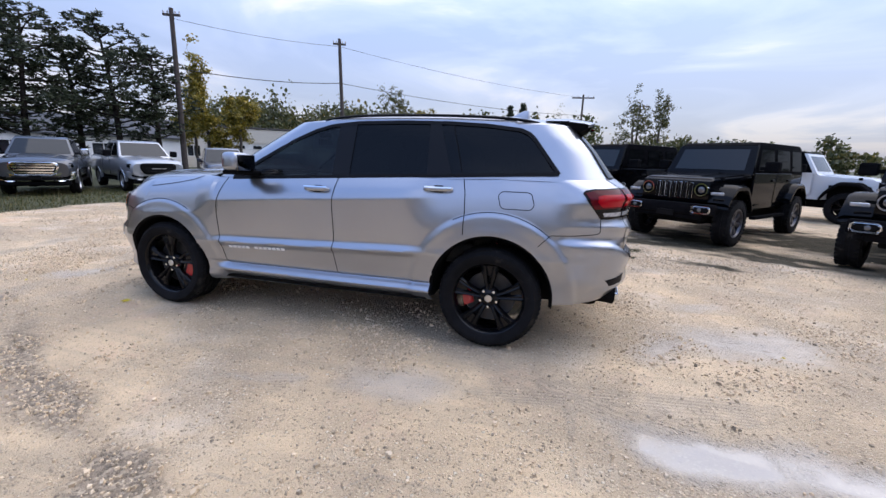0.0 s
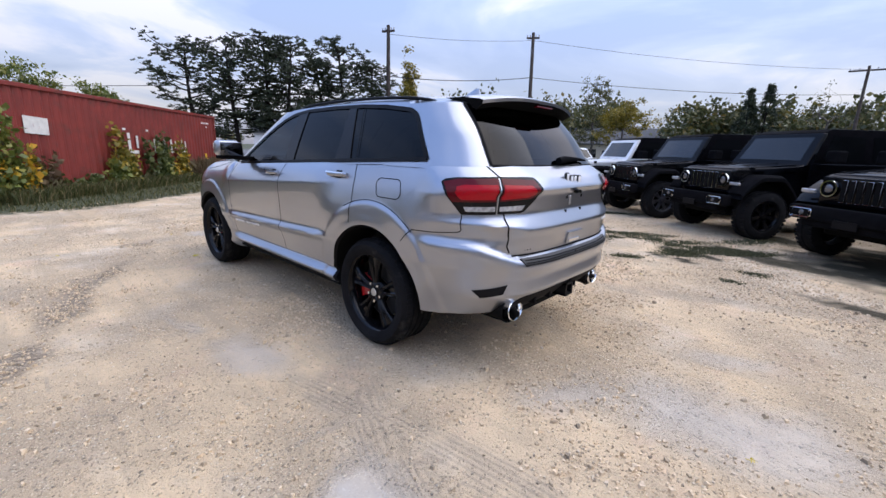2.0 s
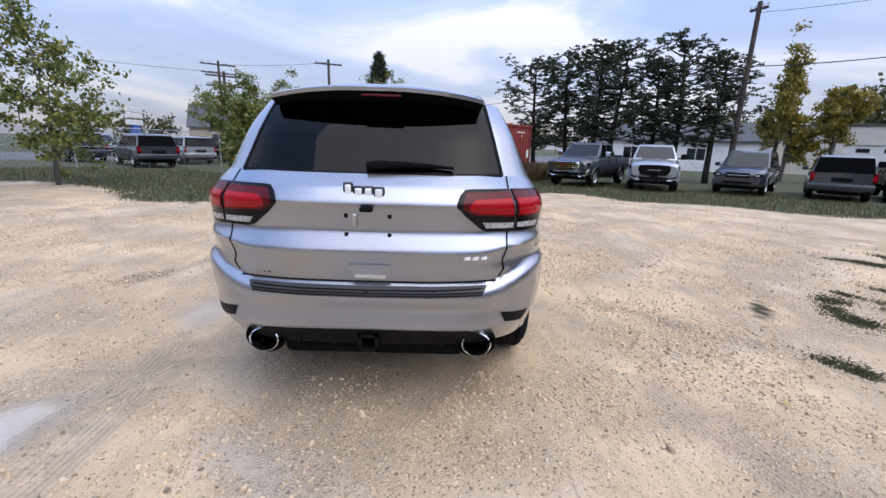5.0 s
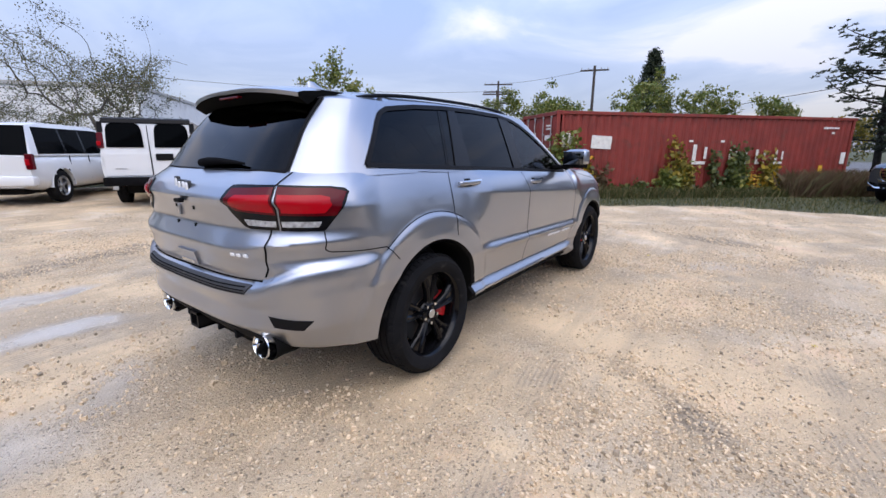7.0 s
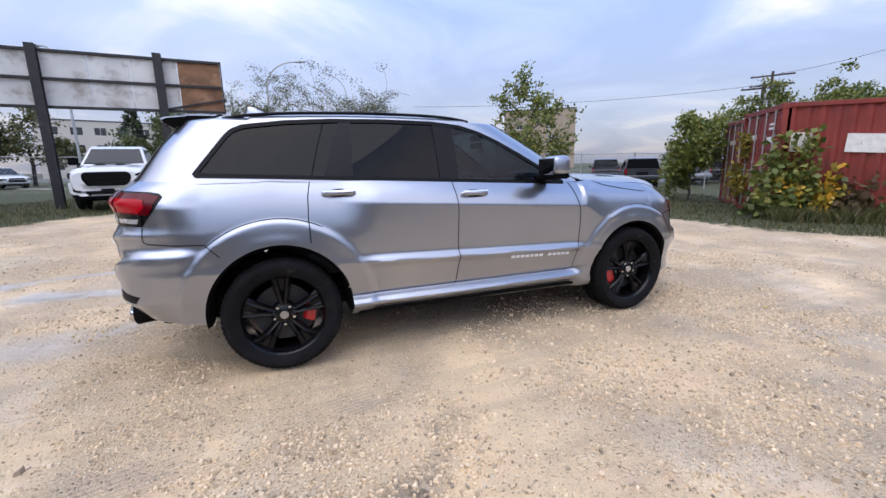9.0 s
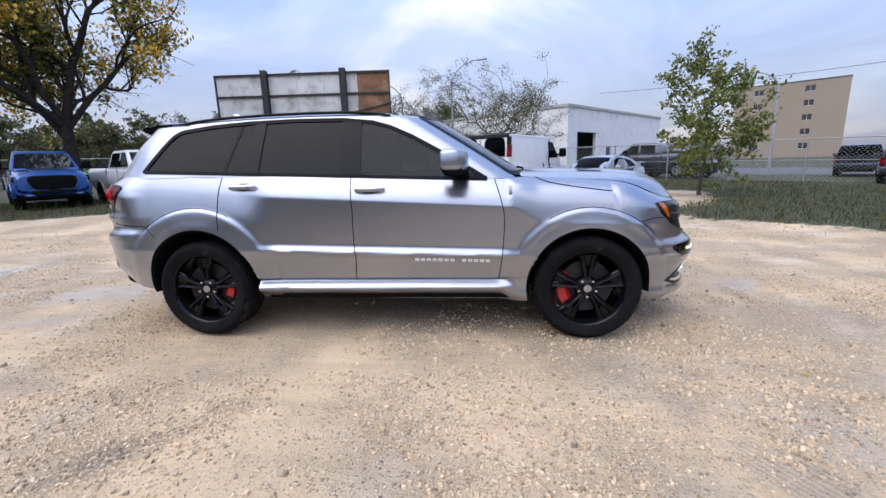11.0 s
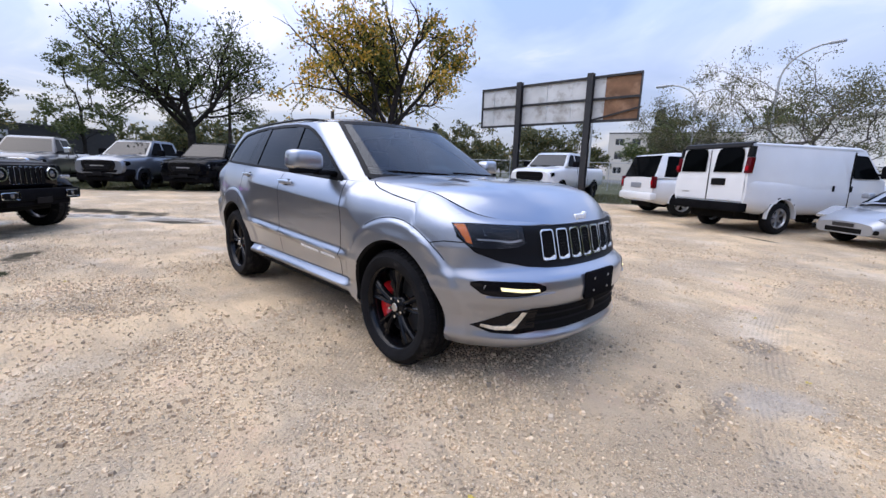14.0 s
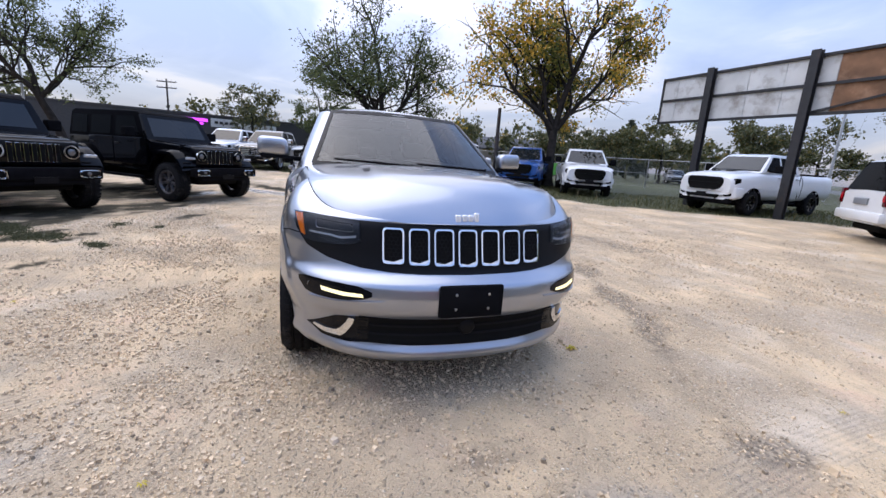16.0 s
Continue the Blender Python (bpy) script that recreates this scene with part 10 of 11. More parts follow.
# the two big trees at the back of the lot and the leaning ones farther along
def limbed_tree(name, x, y, label, leaves, H, clear, spread, lean, r_base, seed, size=0.13, per=30, bare=0.0, limbs=5, inner=None):
    """A forked trunk with limbs, branches and twigs, each thinner than the last; leaves hang in loose tufts on the twigs."""
    rng = np.random.RandomState(seed)
    z0 = float(terrain(np.array([x]), np.array([y]))[0]) - 0.05
    t = tagged(empty(name, x, y, z0), label, "tree")
    bm = bmesh.new()
    tufts = []
    share = (0.52, 0.60, 0.62, 0.60)

    def shoot(p, d, length, r, level):
        n = (7, 7, 6, 5, 4)[level]
        pts, q = [p], p
        for k in range(1, n):
            d = d + rng.normal(size=3) * (0.05, 0.13, 0.16, 0.2, 0.2)[level] + np.array((0, 0, (0.0, 0.02, 0.03, 0.01, -0.02)[level]))
            d = d / np.linalg.norm(d)
            q = q + d * length / (n - 1)
            pts.append(q)
        end = r * (0.62 if level < 4 else 0.4)
        rr = [r + (end - r) * k / (n - 1) for k in range(n)]
        if level == 0:
            rr[0] *= 1.4
        add_tube(bm, pts, rr, (10, 7, 5, 4, 3)[level], cap=False)
        if level >= 3:
            far = math.hypot(q[0] - lean[0], q[1] - lean[1]) / spread
            gone = bare * (0.12 + 1.5 * max(0.0, (q[2] - 0.72 * H) / (0.28 * H)) + 2.2 * max(0.0, far - 0.80))
            if rng.rand() > gone:
                for f in ((0.6, 1.0) if level == 3 else (0.55, 1.0)):
                    tufts.append(pts[0] + (pts[-1] - pts[0]) * f)
        if level == 4:
            return
        kids = (limbs, 5, 5, 3)[level]
        for c in range(kids):
            f = 1.0 if c == 0 else ((0.72 + 0.28 * rng.rand()) if level == 0 else 0.30 + 0.62 * rng.rand())
            i0 = min(n - 2, int(f * (n - 1)))
            g = f * (n - 1) - i0
            s = pts[i0] * (1 - g) + pts[i0 + 1] * g
            if level == 0:
                az = 6.283 * (c + 0.35 * rng.rand()) / kids
                tilt = radians(10 if c == 0 else 26 + 28 * rng.rand())
                nd = np.array((math.cos(az) * math.sin(tilt), math.sin(az) * math.sin(tilt), math.cos(tilt)))
                nl = (H - clear) * (0.52 if c == 0 else 0.40 + 0.12 * rng.rand())
                nl = nl + (spread * 0.8 - nl) * 0.6 * math.sin(tilt)
            else:
                side = np.cross(d, unit(rng, 1)[0])
                side /= max(np.linalg.norm(side), 1e-6)
                a = radians(8 if c == 0 else 32 + 26 * rng.rand())
                nd = d * math.cos(a) + side * math.sin(a)
                nl = length * share[level] * (0.75 + 0.5 * rng.rand()) * (1.0 if f > 0.6 else 1.15)
            shoot(s, nd, nl, max(0.006, (rr[i0]) * (0.86 if c == 0 else 0.62)), level + 1)

    shoot(np.zeros(3), np.array((lean[0] / H, lean[1] / H, 1.0)), clear, r_base, 0)
    part("trunk", bm, M_BARK, t, smooth=180)
    C = np.array(tufts)
    reps = rng.poisson(per * (0.1 + 2.2 * rng.rand(len(C)) ** 2))
    P = np.repeat(C, reps, axis=0) + rng.normal(size=(int(reps.sum()), 3)) * np.array((0.26, 0.26, 0.20))
    if inner is None:
        raw_mesh("crown", *leaf_quads(rng, P, size, 0.62), leaves, t)
        return
    # the heart of the crown is still green, patch by patch
    u = P - np.array((lean[0] * 0.6, lean[1] * 0.6, clear + 0.40 * (H - clear)))
    far = np.linalg.norm(u / np.array((spread, spread, 0.55 * (H - clear))), axis=1)
    green = far + 0.22 * np.sin(P[:, 0] * 1.7 + 1.0) + 0.22 * np.sin(P[:, 1] * 1.9 + P[:, 2]) + 0.15 * rng.normal(size=len(P)) < 0.50
    raw_mesh("crown", *leaf_quads(rng, P[~green], size, 0.62), leaves, t)
    raw_mesh("inner_crown", *leaf_quads(rng, P[green], size, 0.62), inner, t)


limbed_tree("maple_tree", -15.5, 11.5, "half-bare tree with yellow-orange and green autumn leaves", L_AUTUMN, 10.4, 3.0, 4.9, (-0.7, 0.3), 0.30, 4, 0.16, 28, 0.80, 6, L_OLIVE)
limbed_tree("elm_tree", -24.6, 4.1, "airy green deciduous tree behind the parked trucks", L_GREEN, 11.6, 3.2, 4.1, (0.3, 0.2), 0.30, 8, 0.15, 15, 0.15, 6)
limbed_tree("elm_tree", -31.0, -15.9, "leaning dark-limbed tree beside the shop building", L_GREEN, 10.6, 3.6, 5.4, (2.0, -2.6), 0.30, 12, 0.155, 16, 0.15, 5)
tree("elm_tree", -45.0, -6.0, "small airy tree beyond the parked cars", L_DULL, 7.4, 2.2, 2.8, (0.3, 0), 150, 30, 0.2, 0.36, r_base=0.16, seed=13, bare=0.15)
tree("elm_tree", -46.5, 0.7, "rounded green tree beside the shop building", L_GREEN, 10.4, 2.6, 3.1, (0, 0.2), 180, 34, 0.18, 0.34, r_base=0.16, seed=14)
# saplings and bushes round the lot
tree("poplar_sapling", 7.7, 10.6, "bushy poplar sapling with light green leaves on the verge", L_LIGHT, 4.7, 0.25, 1.35, (0.2, 0.1), 230, 26, 0.105, 0.17, M_BARKGREY, 0.06, 21, 0.0, category="sapling")
tree("willow_bush", 1.9, 16.2, "wispy slanting shrub behind the white van", L_SHRUB, 5.2, 0.3, 3.3, (-0.9, 0.4), 520, 70, 0.050, 0.26, M_BARKGREY, 0.10, 22, 0.22, "fan", category="shrub")
tree("willow_bush", -1.6, 17.2, "wispy slanting shrub behind the white van", L_SHRUB, 4.6, 0.3, 2.5, (-1.1, 0.2), 380, 70, 0.050, 0.26, M_BARKGREY, 0.08, 23, 0.2, "fan", category="shrub")
tree("vine_bush", 12.1, 7.1, "tangled green bush against the container ends", L_LIGHT, 2.9, 0.0, 0.85, (0, 0), 220, 34, 0.12, 0.22, M_BARKGREY, 0.05, 24, category="bush")
tree("vine_bush", 10.75, 4.35, "yellowing bush in the gap between two containers", L_YELLOW, 2.3, 0.0, 0.42, (0, 0), 60, 32, 0.09, 0.16, M_BARKGREY, 0.03, 26, category="bush")
# behind the containers
tree("spruce_tree", 36.0, 5.5, "tall dark spruce behind the containers", L_NEEDLE, 9.6, 1.0, 2.9, (0, 0), 520, 44, 0.2, 0.24, r_base=0.16, seed=31, shape="cone", slim=0.3)
for _i, (_az, _d, _h, _w) in enumerate(((21.5, 29, 6.6, 2.2), (17, 27, 5.6, 1.9), (8.0, 29, 6.2, 2.2), (2.5, 30, 5.7, 2.3), (-3.0, 31, 5.0, 2.0), (26.0, 31, 5.6, 1.8))):
    _x, _y = polar(-4.0, 0.0, _az, _d + 4)
    tree("ash_tree", _x, _y, "light green young tree behind the red container", L_LIGHT, _h, 1.6, _w, (0.2, 0), 130, 48, 0.15, 0.30, M_BARKGREY, 0.1, 40 + _i, 0.05, group="young trees behind the containers")
tree("ash_tree", 33.0, -6.5, "small yellowing tree behind the container", L_YELLOW, 4.4, 1.0, 2.4, (0, 0), 100, 30, 0.18, 0.30, M_BARKGREY, 0.1, 52)
# pines by the street side
def pine(x, y, H, spread, clear, seed, lean=0.3):
    """Ragged pine: a bare lower trunk, uneven near-level boughs, needle tufts along their outer halves."""
    rng = np.random.RandomState(seed)
    z0 = float(ground_z(x, y)) - 0.05
    t = tagged(empty("pine_tree", x, y, z0), "dark ragged pine with clumped needles and a bare trunk", "tree", "row of dark pines")
    bm = bmesh.new()
    axis = lambda f: np.array((lean * f * f, 0.5 * lean * math.sin(3 * f + seed), H * f))
    fs = np.linspace(0, 0.97, 12)
    add_tube(bm, [axis(f) for f in fs], [0.17 * (1 - f) ** 0.8 + 0.02 for f in fs], 8)
    C = []
    n = 38
    for k in range(n):
        f = clear + (0.97 - clear) * (k + rng.rand()) / n
        a = k * 2.4 + rng.normal() * 0.5
        u = (f - clear) / (1 - clear)
        reach = spread * (0.30 + 0.75 * math.sin(math.pi * min(1.0, 0.25 + 0.75 * u)) ** 0.8) * (0.55 + 0.6 * rng.rand())
        if u > 0.9:
            reach *= 0.55
        base = axis(f)
        rise = -0.05 + 0.40 * rng.rand() + 0.30 * u
        pts = [base + np.array((math.cos(a + 0.25 * q * q) * reach * q, math.sin(a + 0.25 * q * q) * reach * q, reach * (rise * q - 0.22 * q * (1 - q)))) for q in np.linspace(0, 1, 6)]
        add_tube(bm, pts, [0.045 * (1 - 0.8 * q) + 0.008 for q in np.linspace(0, 1, 6)], 5)
        for _ in range(int(8 + 7 * reach)):
            q = 0.30 + 0.72 * rng.rand() ** 0.7
            i0 = min(4, int(q * 5))
            c = pts[i0] * (1 - (q * 5 - i0)) + pts[i0 + 1] * (q * 5 - i0)
            c = c + np.array((rng.normal() * 0.28, rng.normal() * 0.28, 0.04 + rng.normal() * 0.16)) * (0.6 + 0.5 * reach / spread)
            C.append(c)
    part("trunk", bm, M_BARK, t, smooth=180)
    C = np.array(C)
    tuft = np.repeat(C, 11, axis=0)
    d = unit(rng, len(tuft))
    d[:, 2] = np.abs(d[:, 2]) * 0.8 - 0.15
    s = 0.30 * (0.5 + 0.6 * rng.rand(len(tuft)))[:, None]
    b = np.cross(d, unit(rng, len(tuft)))
    b /= np.maximum(np.linalg.norm(b, axis=1, keepdims=True), 1e-6)
    V4 = np.stack([tuft, tuft + d * s * 0.5 + b * 0.040, tuft + d * s, tuft + d * s * 0.5 - b * 0.040], 1).reshape(-1, 3)
    raw_mesh("crown", V4, np.arange(len(V4)).reshape(-1, 4), L_NEEDLE, t)


for _i, (_x, _y, _h, _w, _c) in enumerate(((21.9, -14.5, 8.4, 2.6, 0.30), (23.8, -11.6, 8.3, 2.6, 0.26), (26.2, -9.1, 8.2, 2.9, 0.24), (25.2, -10.6, 8.6, 2.2, 0.32), (20.9, -16.4, 7.4, 2.0, 0.30), (29.5, -7.5, 8.4, 2.9, 0.2), (24.6, -14.4, 7.6, 2.2, 0.25))):
    pine(_x, _y, _h, _w, _c, 60 + _i, 0.4 * (-1) ** _i)
for _i, (_x, _y, _h) in enumerate(((24.5, -23.6, 8.0), (26.5, -24.4, 7.4), (23.0, -25.4, 6.6))):
    tree("poplar_tree", _x, _y, "slender yellow-green poplar behind the pole", L_YELLOW, _h, 1.2, 1.1, (0, 0), 130, 46, 0.17, 0.28, M_BARKGREY, 0.12, 70 + _i, group="yellowing poplars")
tree("bare_tree", -2.0, -52.0, "nearly bare small tree in the distance", L_DULL, 8.5, 2.2, 2.4, (0, 0), 150, 5, 0.16, 0.3, M_BARKGREY, 0.12, 80, 0.4)
tree("bare_tree", -11.0, -56.0, "tall thin tree with sparse leaves", L_DULL, 10.2, 2.0, 1.7, (0.3, 0), 150, 18, 0.2, 0.35, M_BARKGREY, 0.16, 81, 0.1)
tree("bare_tree", -14.0, -57.0, "tall thin tree with sparse leaves", L_DULL, 10.0, 2.4, 1.6, (-0.2, 0), 150, 20, 0.2, 0.35, M_BARKGREY, 0.16, 82, 0.1)
for _i, (_x, _y, _h) in enumerate(((-47.0, 44.0, 8.4), (-51.0, 50.0, 7.2), (-16.0, 52.0, 9.0))):
    tree("spruce_tree", _x, _y, "dark spruce beyond the street", L_NEEDLE, _h, 0.8, 1.9, (0, 0), 260, 34, 0.26, 0.22, r_base=0.14, seed=90 + _i, shape="cone", slim=0.3, group="spruces beyond the street")
tree("ash_tree", -2.4, 39.5, "leafy tree in front of the white workshop", L_GREEN, 6.6, 1.5, 2.6, (0, 0), 170, 34, 0.2, 0.36, M_BARKGREY, 0.12, 95)
tree("ash_tree", -10.5, 36.0, "rounded tree beyond the chain-link fence", L_GREEN, 6.0, 1.4, 2.6, (0, 0), 170, 34, 0.2, 0.36, M_BARKGREY, 0.12, 96)


for _i, (_x, _y, _h, _w) in enumerate(((-33.5, 30.0, 5.6, 2.4), (-30.0, 33.5, 6.6, 3.0), (-24.0, 38.5, 6.2, 2.8), (-20.5, 41.0, 6.6, 3.0), (-36.0, 25.0, 5.4, 2.4), (-43.0, 16.0, 5.8, 2.4), (-46.0, 8.5, 6.0, 2.6))):
    tree("elm_tree", _x, _y, "rounded dull green tree beyond the street", L_DULL, _h, 1.5, _w, (0.1, 0), 140, 42, 0.2, 0.42, M_BARK, 0.14, 110 + _i, 0.05, group="trees beyond the street")


def woods_lists():
    rng = random.Random(5)
    a, b = [], []
    for k in range(48):
        az = -44.0 - 24.0 * k / 47 + rng.uniform(-0.6, 0.6)
        x, y = polar(-4, 0, az, 68 + rng.uniform(-5, 8))
        a.append((x, y, rng.uniform(8.0, 10.4), rng.uniform(2.4, 3.8)))
    for k in range(16):
        x, y = polar(-4, 0, -24.0 - 20.0 * k / 15, 70 + rng.uniform(-4, 6))
        a.append((x, y, rng.uniform(5.0, 7.5), rng.uniform(1.8, 2.8)))
    for k in range(34):
        x, y = polar(-1, 0, -77.0 - 17.0 * k / 33 + rng.uniform(-0.5, 0.5), 66 + rng.uniform(-4, 8))
        a.append((x, y, rng.uniform(6.0, 9.4), rng.uniform(2.0, 3.4)))
    for k in range(22):
        x, y = polar(-1, 0, -94.0 - 27.0 * k / 21 + rng.uniform(-0.8, 0.8), 72 + rng.uniform(-5, 8))
        a.append((x, y, rng.uniform(3.4, 5.8), rng.uniform(1.8, 3.2)))
    for k in range(120):
        az = 360.0 * k / 120 + rng.uniform(-1, 1)
        r = rng.uniform(95, 140)
        x, y = polar(0, 0, az, r)
        if 40 < az < 62 or 110 < az < 122:
            continue
        b.append((x, y, rng.uniform(5.0, 8.5), rng.uniform(2.6, 4.5)))
    for k in range(26):
        x, y = polar(0, 0, 122 + 46 * k / 25 + rng.uniform(-1, 1), rng.uniform(52, 75))
        b.append((x, y, rng.uniform(4.2, 7.0), rng.uniform(1.8, 3.0)))
    for k in range(10):
        x, y = polar(0, 0, 168 + 60 * k / 9 + rng.uniform(-1.5, 1.5), rng.uniform(60, 78))
        b.append((x, y, rng.uniform(5.5, 8.0), rng.uniform(2.0, 3.2)))
    return a, b


for _i, (_az, _h) in enumerate(((-83.9, 9.4), (-85.6, 9.7))):
    _x, _y = polar(-1.0, 0.0, _az, 60)
    tree("spruce_tree", _x, _y, "dark spruce standing above the far woods", L_NEEDLE, _h, 0.8, 2.5, (0, 0), 240, 34, 0.26, 0.22, r_base=0.14, seed=120 + _i, shape="cone", slim=0.3, group="spruces above the woods")
tree("maple_tree", 17.0, -52.5, "yellow-brown autumn tree beside a house roof", L_YELLOW, 7.8, 2.0, 2.8, (0.1, 0), 170, 44, 0.2, 0.40, M_BARKGREY, 0.14, 124, 0.05)
tree("bare_tree", 20.5, -51.5, "tall half-bare tree behind the houses", L_DULL, 10.6, 2.2, 2.2, (0.1, 0), 170, 20, 0.2, 0.36, M_BARKGREY, 0.14, 125, 0.25)
_near, _ring = woods_lists()
far_woods(_near, L_DULL, "dense green woods behind the houses", 101, 0.5, "woods")
far_woods(_ring, L_DULL, "distant belt of trees on the horizon", 102, 0.58, "tree_belt")


def climbing_vine(along, h, w, leaves, seed, n=380):
    """A vine with thin stems up the lot side of the red container."""
    rng = np.random.RandomState(seed)
    bx, by = 9.35 + U[0] * along, 2.72 + U[1] * along
    t = tagged(empty("climbing_vine", bx, by, gz(bx, by)), "straggling vine climbing the red container side", "vine", "vines on the container")
    bm = bmesh.new()
    C = []
    for k in range(7):
        top = h * (0.45 + 0.55 * rng.rand())
        s0, s1 = (rng.rand() - 0.5) * w * 0.5, (rng.rand() - 0.5) * w * 1.5
        pts = []
        for i in range(9):
            f = i / 8
            a = s0 + (s1 - s0) * f + 0.06 * math.sin(f * 9 + k)
            o = 0.10 + 0.12 * (1 - f) + 0.04 * math.sin(f * 7 + k * 2)
            pts.append((U[0] * a - V[0] * o, U[1] * a - V[1] * o, top * f))
        add_tube(bm, pts, [0.012 * (1 - 0.7 * i / 8) for i in range(9)], 4, cap=False)
        P = np.array(pts)
        f = 0.08 + 0.92 * rng.rand(n // 7) ** 0.8
        base = np.stack([np.interp(f, np.linspace(0, 1, 9), P[:, q]) for q in range(3)], 1)
        j = rng.normal(size=base.shape) * 0.10
        base[:, 0] += U[0] * j[:, 0] * 1.2 - V[0] * np.abs(j[:, 1]) * 0.7
        base[:, 1] += U[1] * j[:, 0] * 1.2 - V[1] * np.abs(j[:, 1]) * 0.7
        base[:, 2] = np.maximum(base[:, 2] + j[:, 2], 0.05)
        C.append(base)
    part("stem", bm, M_BARKGREY, t)
    vv, ff = leaf_quads(rng, np.concatenate(C), 0.15, 0.8)
    raw_mesh("foliage", vv, ff, leaves, t)


for _a, _h, _w, _m, _s, _n in ((0.35, 2.1, 0.8, L_LIGHT, 1, 520), (1.5, 1.0, 0.9, L_BROWN, 2, 300), (4.75, 1.9, 0.9, L_YELLOW, 3, 520), (6.35, 1.75, 1.2, L_GREEN, 4, 700), (7.1, 1.5, 0.8, L_LIGHT, 7, 320),
                               (8.3, 1.6, 0.7, L_YELLOW, 5, 320), (-0.35, 1.4, 0.5, L_LIGHT, 6, 260), (0.6, 1.3, 0.9, L_AUTUMN, 8, 380), (4.4, 1.2, 1.1, L_LIGHT, 9, 420), (0.2, 0.6, 1.4, L_GREEN, 10, 420), (2.6, 0.5, 1.6, L_GREEN, 11, 380), (5.4, 0.55, 1.6, L_DULL, 12, 420), (7.9, 1.0, 1.2, L_AUTUMN, 13, 300), (9.6, 0.6, 2.0, L_DULL, 14, 380)):
    climbing_vine(_a, _h, _w, _m, _s, _n)


def blades(name, X, Y, h, lean, width, material, label, category, seed):
    """Upright three-cornered blades, bent a little, one object."""
    rng = np.random.RandomState(seed)
    n = len(X)
    Z = terrain(X, Y) - 0.01
    az, th = rng.rand(n) * 6.283, rng.rand(n) * 6.283
    hh = h * (0.5 + 0.9 * rng.rand(n))
    le = lean * hh * rng.rand(n)
    w = width * (0.6 + 0.8 * rng.rand(n))
    base = np.stack([X, Y, Z], 1)
    side = np.stack([np.cos(th) * w, np.sin(th) * w, 0 * w], 1) / 2
    mid = base + np.stack([np.cos(az) * le * 0.35, np.sin(az) * le * 0.35, hh * 0.6], 1)
    tip = base + np.stack([np.cos(az) * le, np.sin(az) * le, hh], 1)
    vv = np.stack([base - side, base + side, mid + side * 0.7, tip, mid - side * 0.7], 1).reshape(-1, 3)
    ff = np.arange(5 * n).reshape(n, 5)
    ob = raw_mesh(name, vv, ff, material)
    tagged(ob, label, category, kind="stuff")
    return ob


def verge_points(n, seed, lo, hi, box4):
    rng = np.random.RandomState(seed)
    x = box4[0] + (box4[1] - box4[0]) * rng.rand(n)
    y = box4[2] + (box4[3] - box4[2]) * rng.rand(n)
    d = lot_distance(x, y) + 0.35 * wave(x, y, 1.1, 5) + 0.3 * wave(x, y, 4.0, 6)
    along, across = x * U[0] + y * U[1], x * V[0] + y * V[1]
    ok = (d > lo) & (d < hi) & ~((across > 29) & (across < 45)) & ~((along > 14.2) & (across > 9.2))
    return x[ok], y[ok]


def build_grass():
    x1, y1 = verge_points(220000, 1, -0.05, 7.0, (-22, 17, -16, 22))
    blades("verge_grass", x1, y1, 0.075, 0.8, 0.016, L_GRASS, "scruffy green and straw-coloured grass on the verges", "grass", 2)
    x2, y2 = verge_points(9000, 3, 0.1, 3.0, (-22, 17, -16, 22))
    blades("tall_weeds", x2, y2, 0.26, 0.7, 0.02, L_GRASS, "taller weeds standing in the verge grass", "weeds", 4)
    rng = np.random.RandomState(7)
    # dry thicket along the foot of the red container
    a = 8.6 + 5.6 * rng.rand(9000) ** 0.8
    b = 0.12 + 0.9 * rng.rand(9000) ** 1.3
    x, y = 9.35 + U[0] * a - V[0] * b, 2.72 + U[1] * a - V[1] * b
    blades("weed_thicket", x, y, 0.75, 0.9, 0.022, L_BROWN, "tall dry brown weeds at the foot of the container", "weeds", 8)
    a = -0.2 + 9.5 * rng.rand(9000)
    b = 0.1 + 0.7 * rng.rand(9000) ** 1.5
    x, y = 9.35 + U[0] * a - V[0] * b, 2.72 + U[1] * a - V[1] * b
    blades("weed_fringe", x, y, 0.28, 0.9, 0.02, L_GRASS, "low green weeds at the foot of the container", "weeds", 9)
    # tufts that creep over the gravel
    X, Y = [], []
    for cx, cy, aa, bb, t in WEEDS:
        n = int(34000 * aa * bb) + 170
        u, v = rng.normal(size=n) * aa * 0.62, rng.normal(size=n) * bb * 0.62
        c, s = math.cos(radians(t)), math.sin(radians(t))
        X.append(cx + u * c - v * s)
        Y.append(cy + u * s + v * c)
    blades("gravel_weeds", np.concatenate(X), np.concatenate(Y), 0.022, 2.0, 0.016, L_MOSS, "low weed mats creeping over the gravel", "weeds", 10)


build_grass()

# ---- loose stones ----
M_STONE = bpy.data.materials.new("loose_limestone")
M_STONE.use_nodes = True


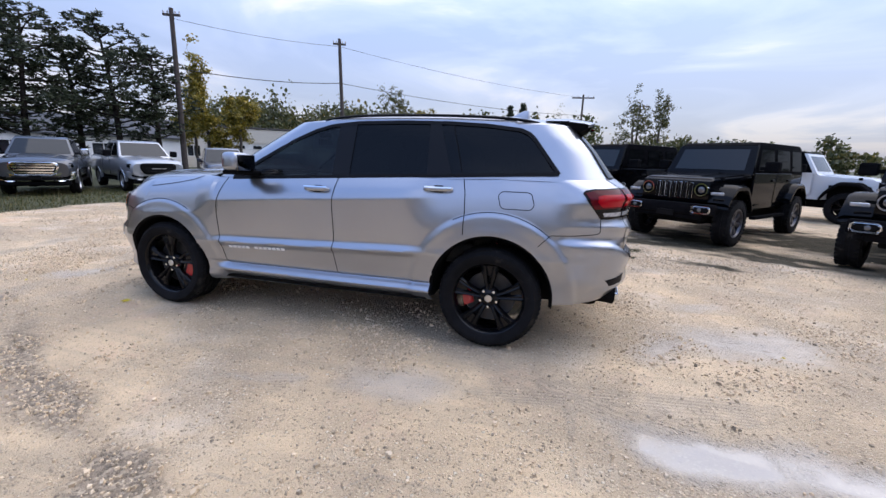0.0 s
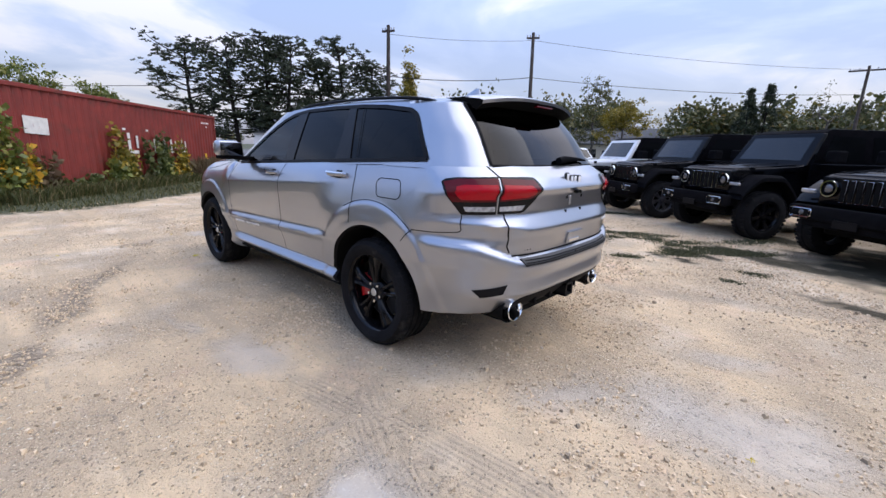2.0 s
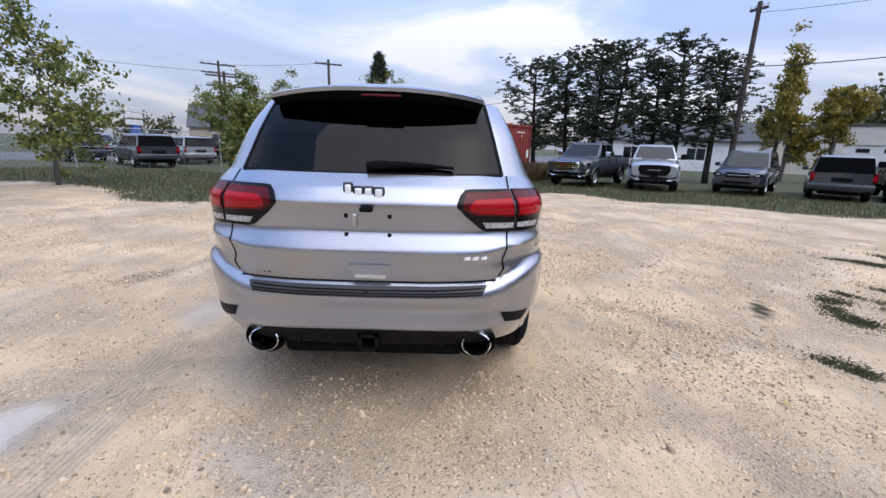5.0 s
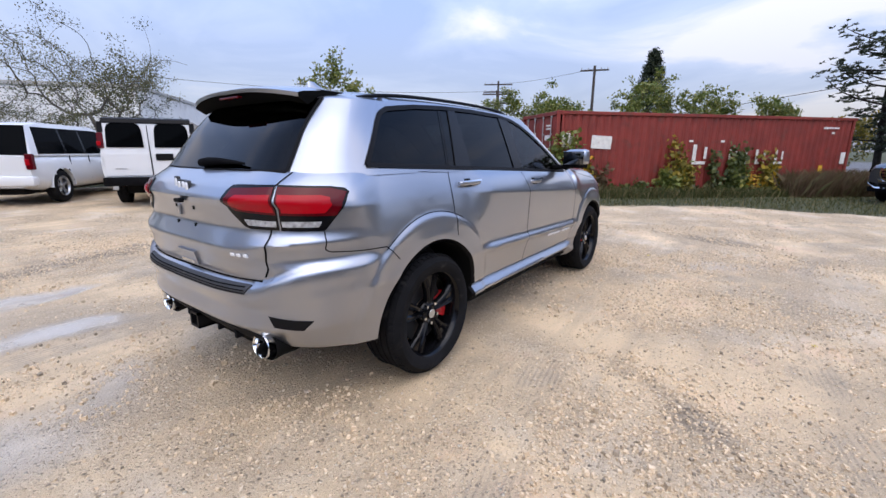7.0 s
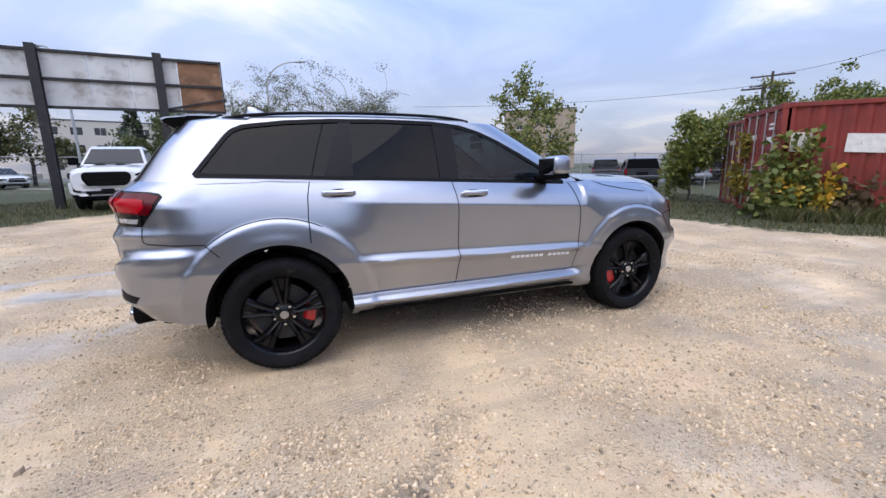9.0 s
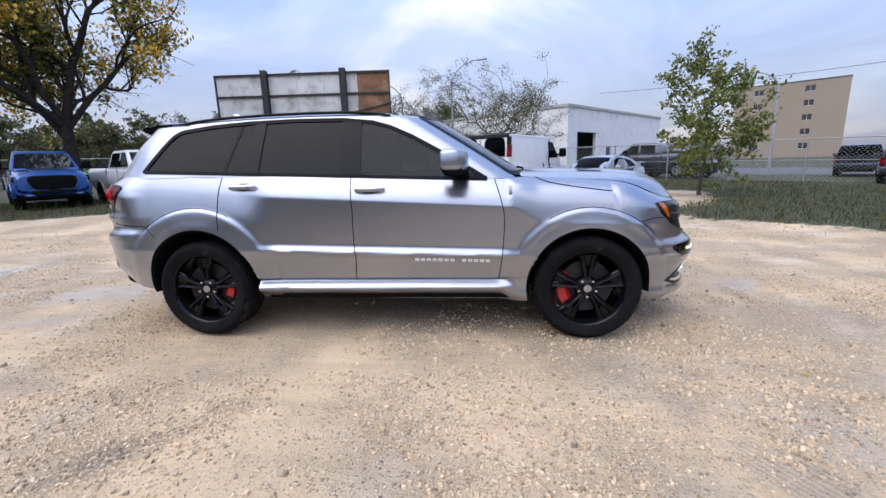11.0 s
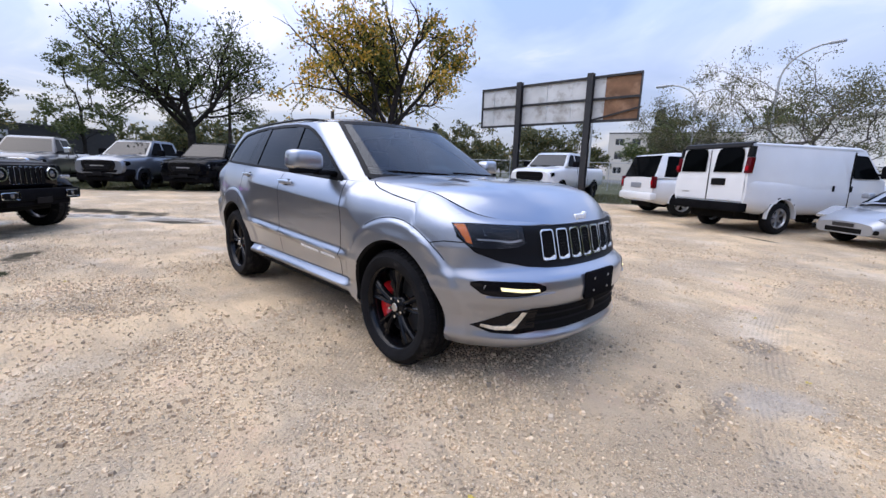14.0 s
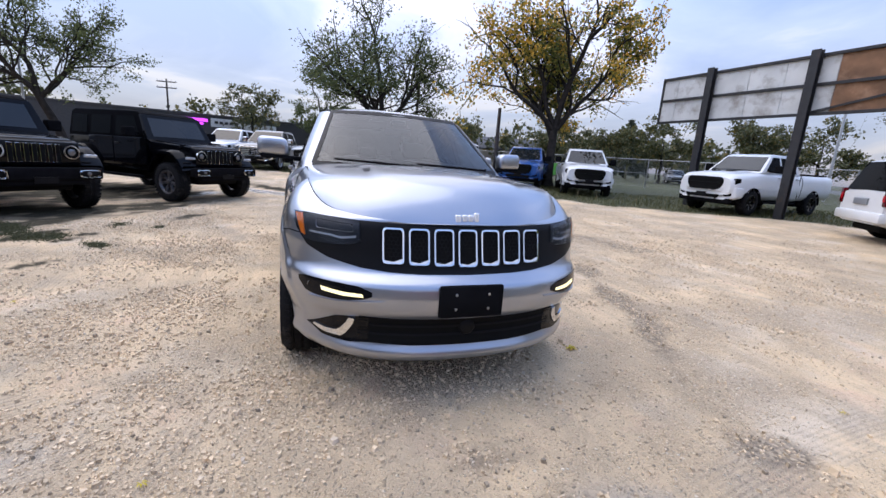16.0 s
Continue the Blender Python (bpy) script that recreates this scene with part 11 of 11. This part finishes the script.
def stone_material():
    nt = M_STONE.node_tree
    b = nt.nodes["Principled BSDF"]
    b.inputs["Roughness"].default_value = 0.9
    g = nt.nodes.new("ShaderNodeNewGeometry")
    r = nt.nodes.new("ShaderNodeValToRGB")
    els = r.color_ramp.elements
    for e in range(3):
        els.new(0.5)
    for e, (p, c) in zip(els, ((0.0, (0.26, 0.21, 0.15)), (0.10, (0.46, 0.36, 0.24)), (0.5, (0.68, 0.52, 0.34)), (0.85, (0.78, 0.62, 0.42)), (1.0, (0.56, 0.46, 0.34)))):
        e.position = p
        e.color = (*c, 1)
    nt.links.new(g.outputs["Random Per Island"], r.inputs[0])
    nt.links.new(r.outputs[0], b.inputs["Base Color"])


stone_material()


def pebbles(name, n, seed, lo, hi, size, near, label):
    """Crushed stone: uneven flat-topped lumps half sunk into the fines."""
    rng = np.random.RandomState(seed)
    r = lo + (hi - lo) * rng.rand(n) ** near
    a = rng.rand(n) * 6.283
    x, y = r * np.cos(a), r * np.sin(a) - 0.3
    k = 0.34 + 0.6 * wave(x, y, 1.9, 21) + 0.45 * wave(x, y, 0.7, 22) + 0.3 * wave(x, y, 6.0, 23) + grit(x, y) - 0.5 * np.exp(-(rut(x, y) / 0.12) ** 2)
    ok = (rng.rand(n) < np.clip(k, 0.05, 1)) & (wetness(x, y) < 0.55) & (mud(x, y) < 0.35) & (lot_distance(x, y) < 0.3)
    x, y = x[ok], y[ok]
    m = len(x)
    z = terrain(x, y)
    s = size * (0.35 + np.minimum(rng.lognormal(-0.55, 0.5, m), 1.5))
    base = np.array([(1, 0, -0.5), (0, 1, -0.5), (-1, 0, -0.5), (0, -1, -0.5), (0.72, 0.10, 0.55), (-0.10, 0.72, 0.55), (-0.72, -0.10, 0.55), (0.10, -0.72, 0.55)], float)
    vv = base[None] * (0.75 + 0.5 * rng.rand(m, 8, 1)) + rng.normal(size=(m, 8, 3)) * 0.13
    vv *= np.stack([s, s * (0.6 + 0.4 * rng.rand(m)), s * (0.85 + 0.6 * rng.rand(m))], 1)[:, None]
    t = rng.rand(m) * 6.283
    c, q = np.cos(t)[:, None], np.sin(t)[:, None]
    X = vv[:, :, 0] * c - vv[:, :, 1] * q + x[:, None]
    Y = vv[:, :, 0] * q + vv[:, :, 1] * c + y[:, None]
    Z = vv[:, :, 2] + (z + 0.20 * s)[:, None]
    vv = np.stack([X, Y, Z], -1).reshape(-1, 3)
    quad = np.array([(0, 1, 5, 4), (1, 2, 6, 5), (2, 3, 7, 6), (3, 0, 4, 7), (4, 5, 6, 7)])
    ff = (quad[None] + 8 * np.arange(m)[:, None, None]).reshape(-1, 4)
    ob = raw_mesh(name, vv, ff, M_STONE)
    tagged(ob, label, "gravel", kind="stuff")


pebbles("loose_gravel", 140000, 31, 1.2, 6.2, 0.0082, 0.9, "loose pale crushed limestone scattered over the lot")
pebbles("scattered_gravel", 36000, 33, 0.3, 10.5, 0.0100, 0.6, "loose pale crushed limestone farther out")
pebbles("coarse_stones", 20000, 32, 0.3, 10.5, 0.0125, 0.8, "coarser limestone lumps among the gravel")


def fallen_leaf(x, y, size, turn, label):
    bm = bmesh.new()
    z = float(terrain(np.array([x]), np.array([y]))[0]) + 0.008
    for j in range(5):
        a = turn + (j - 2) * 0.75
        c, s = math.cos(a), math.sin(a)
        L = size * (1.0 - 0.13 * abs(j - 2))
        p = [(0, 0, 0), (c * L * 0.5 - s * L * 0.17, s * L * 0.5 + c * L * 0.17, 0.010), (c * L, s * L, 0.003), (c * L * 0.5 + s * L * 0.17, s * L * 0.5 - c * L * 0.17, 0.012)]
        bm.faces.new([bm.verts.new(v) for v in p])
    add_tube(bm, [(0, 0, 0), (-math.cos(turn) * size * 0.7, -math.sin(turn) * size * 0.7, 0.004)], 0.0015, 4)
    ob = part("fallen_leaf", bm, M_TARE)
    ob.matrix_world = pose(x, y, z)
    tagged(ob, label, "leaf", "fallen leaves")


fallen_leaf(1.85, 1.03, 0.07, 0.6, "yellow fallen maple leaf lying on the gravel")
for _x, _y, _s, _t in ((2.6, -1.4, 0.03, 1.0), (-2.2, -2.4, 0.03, 2.0), (-3.6, 0.4, 0.028, 3.3), (0.4, -2.9, 0.03, 4.0), (3.4, 0.9, 0.03, 5.1), (2.9, 2.2, 0.03, 0.2)):
    fallen_leaf(_x, _y, _s, _t, "small dry yellow leaf on the gravel")
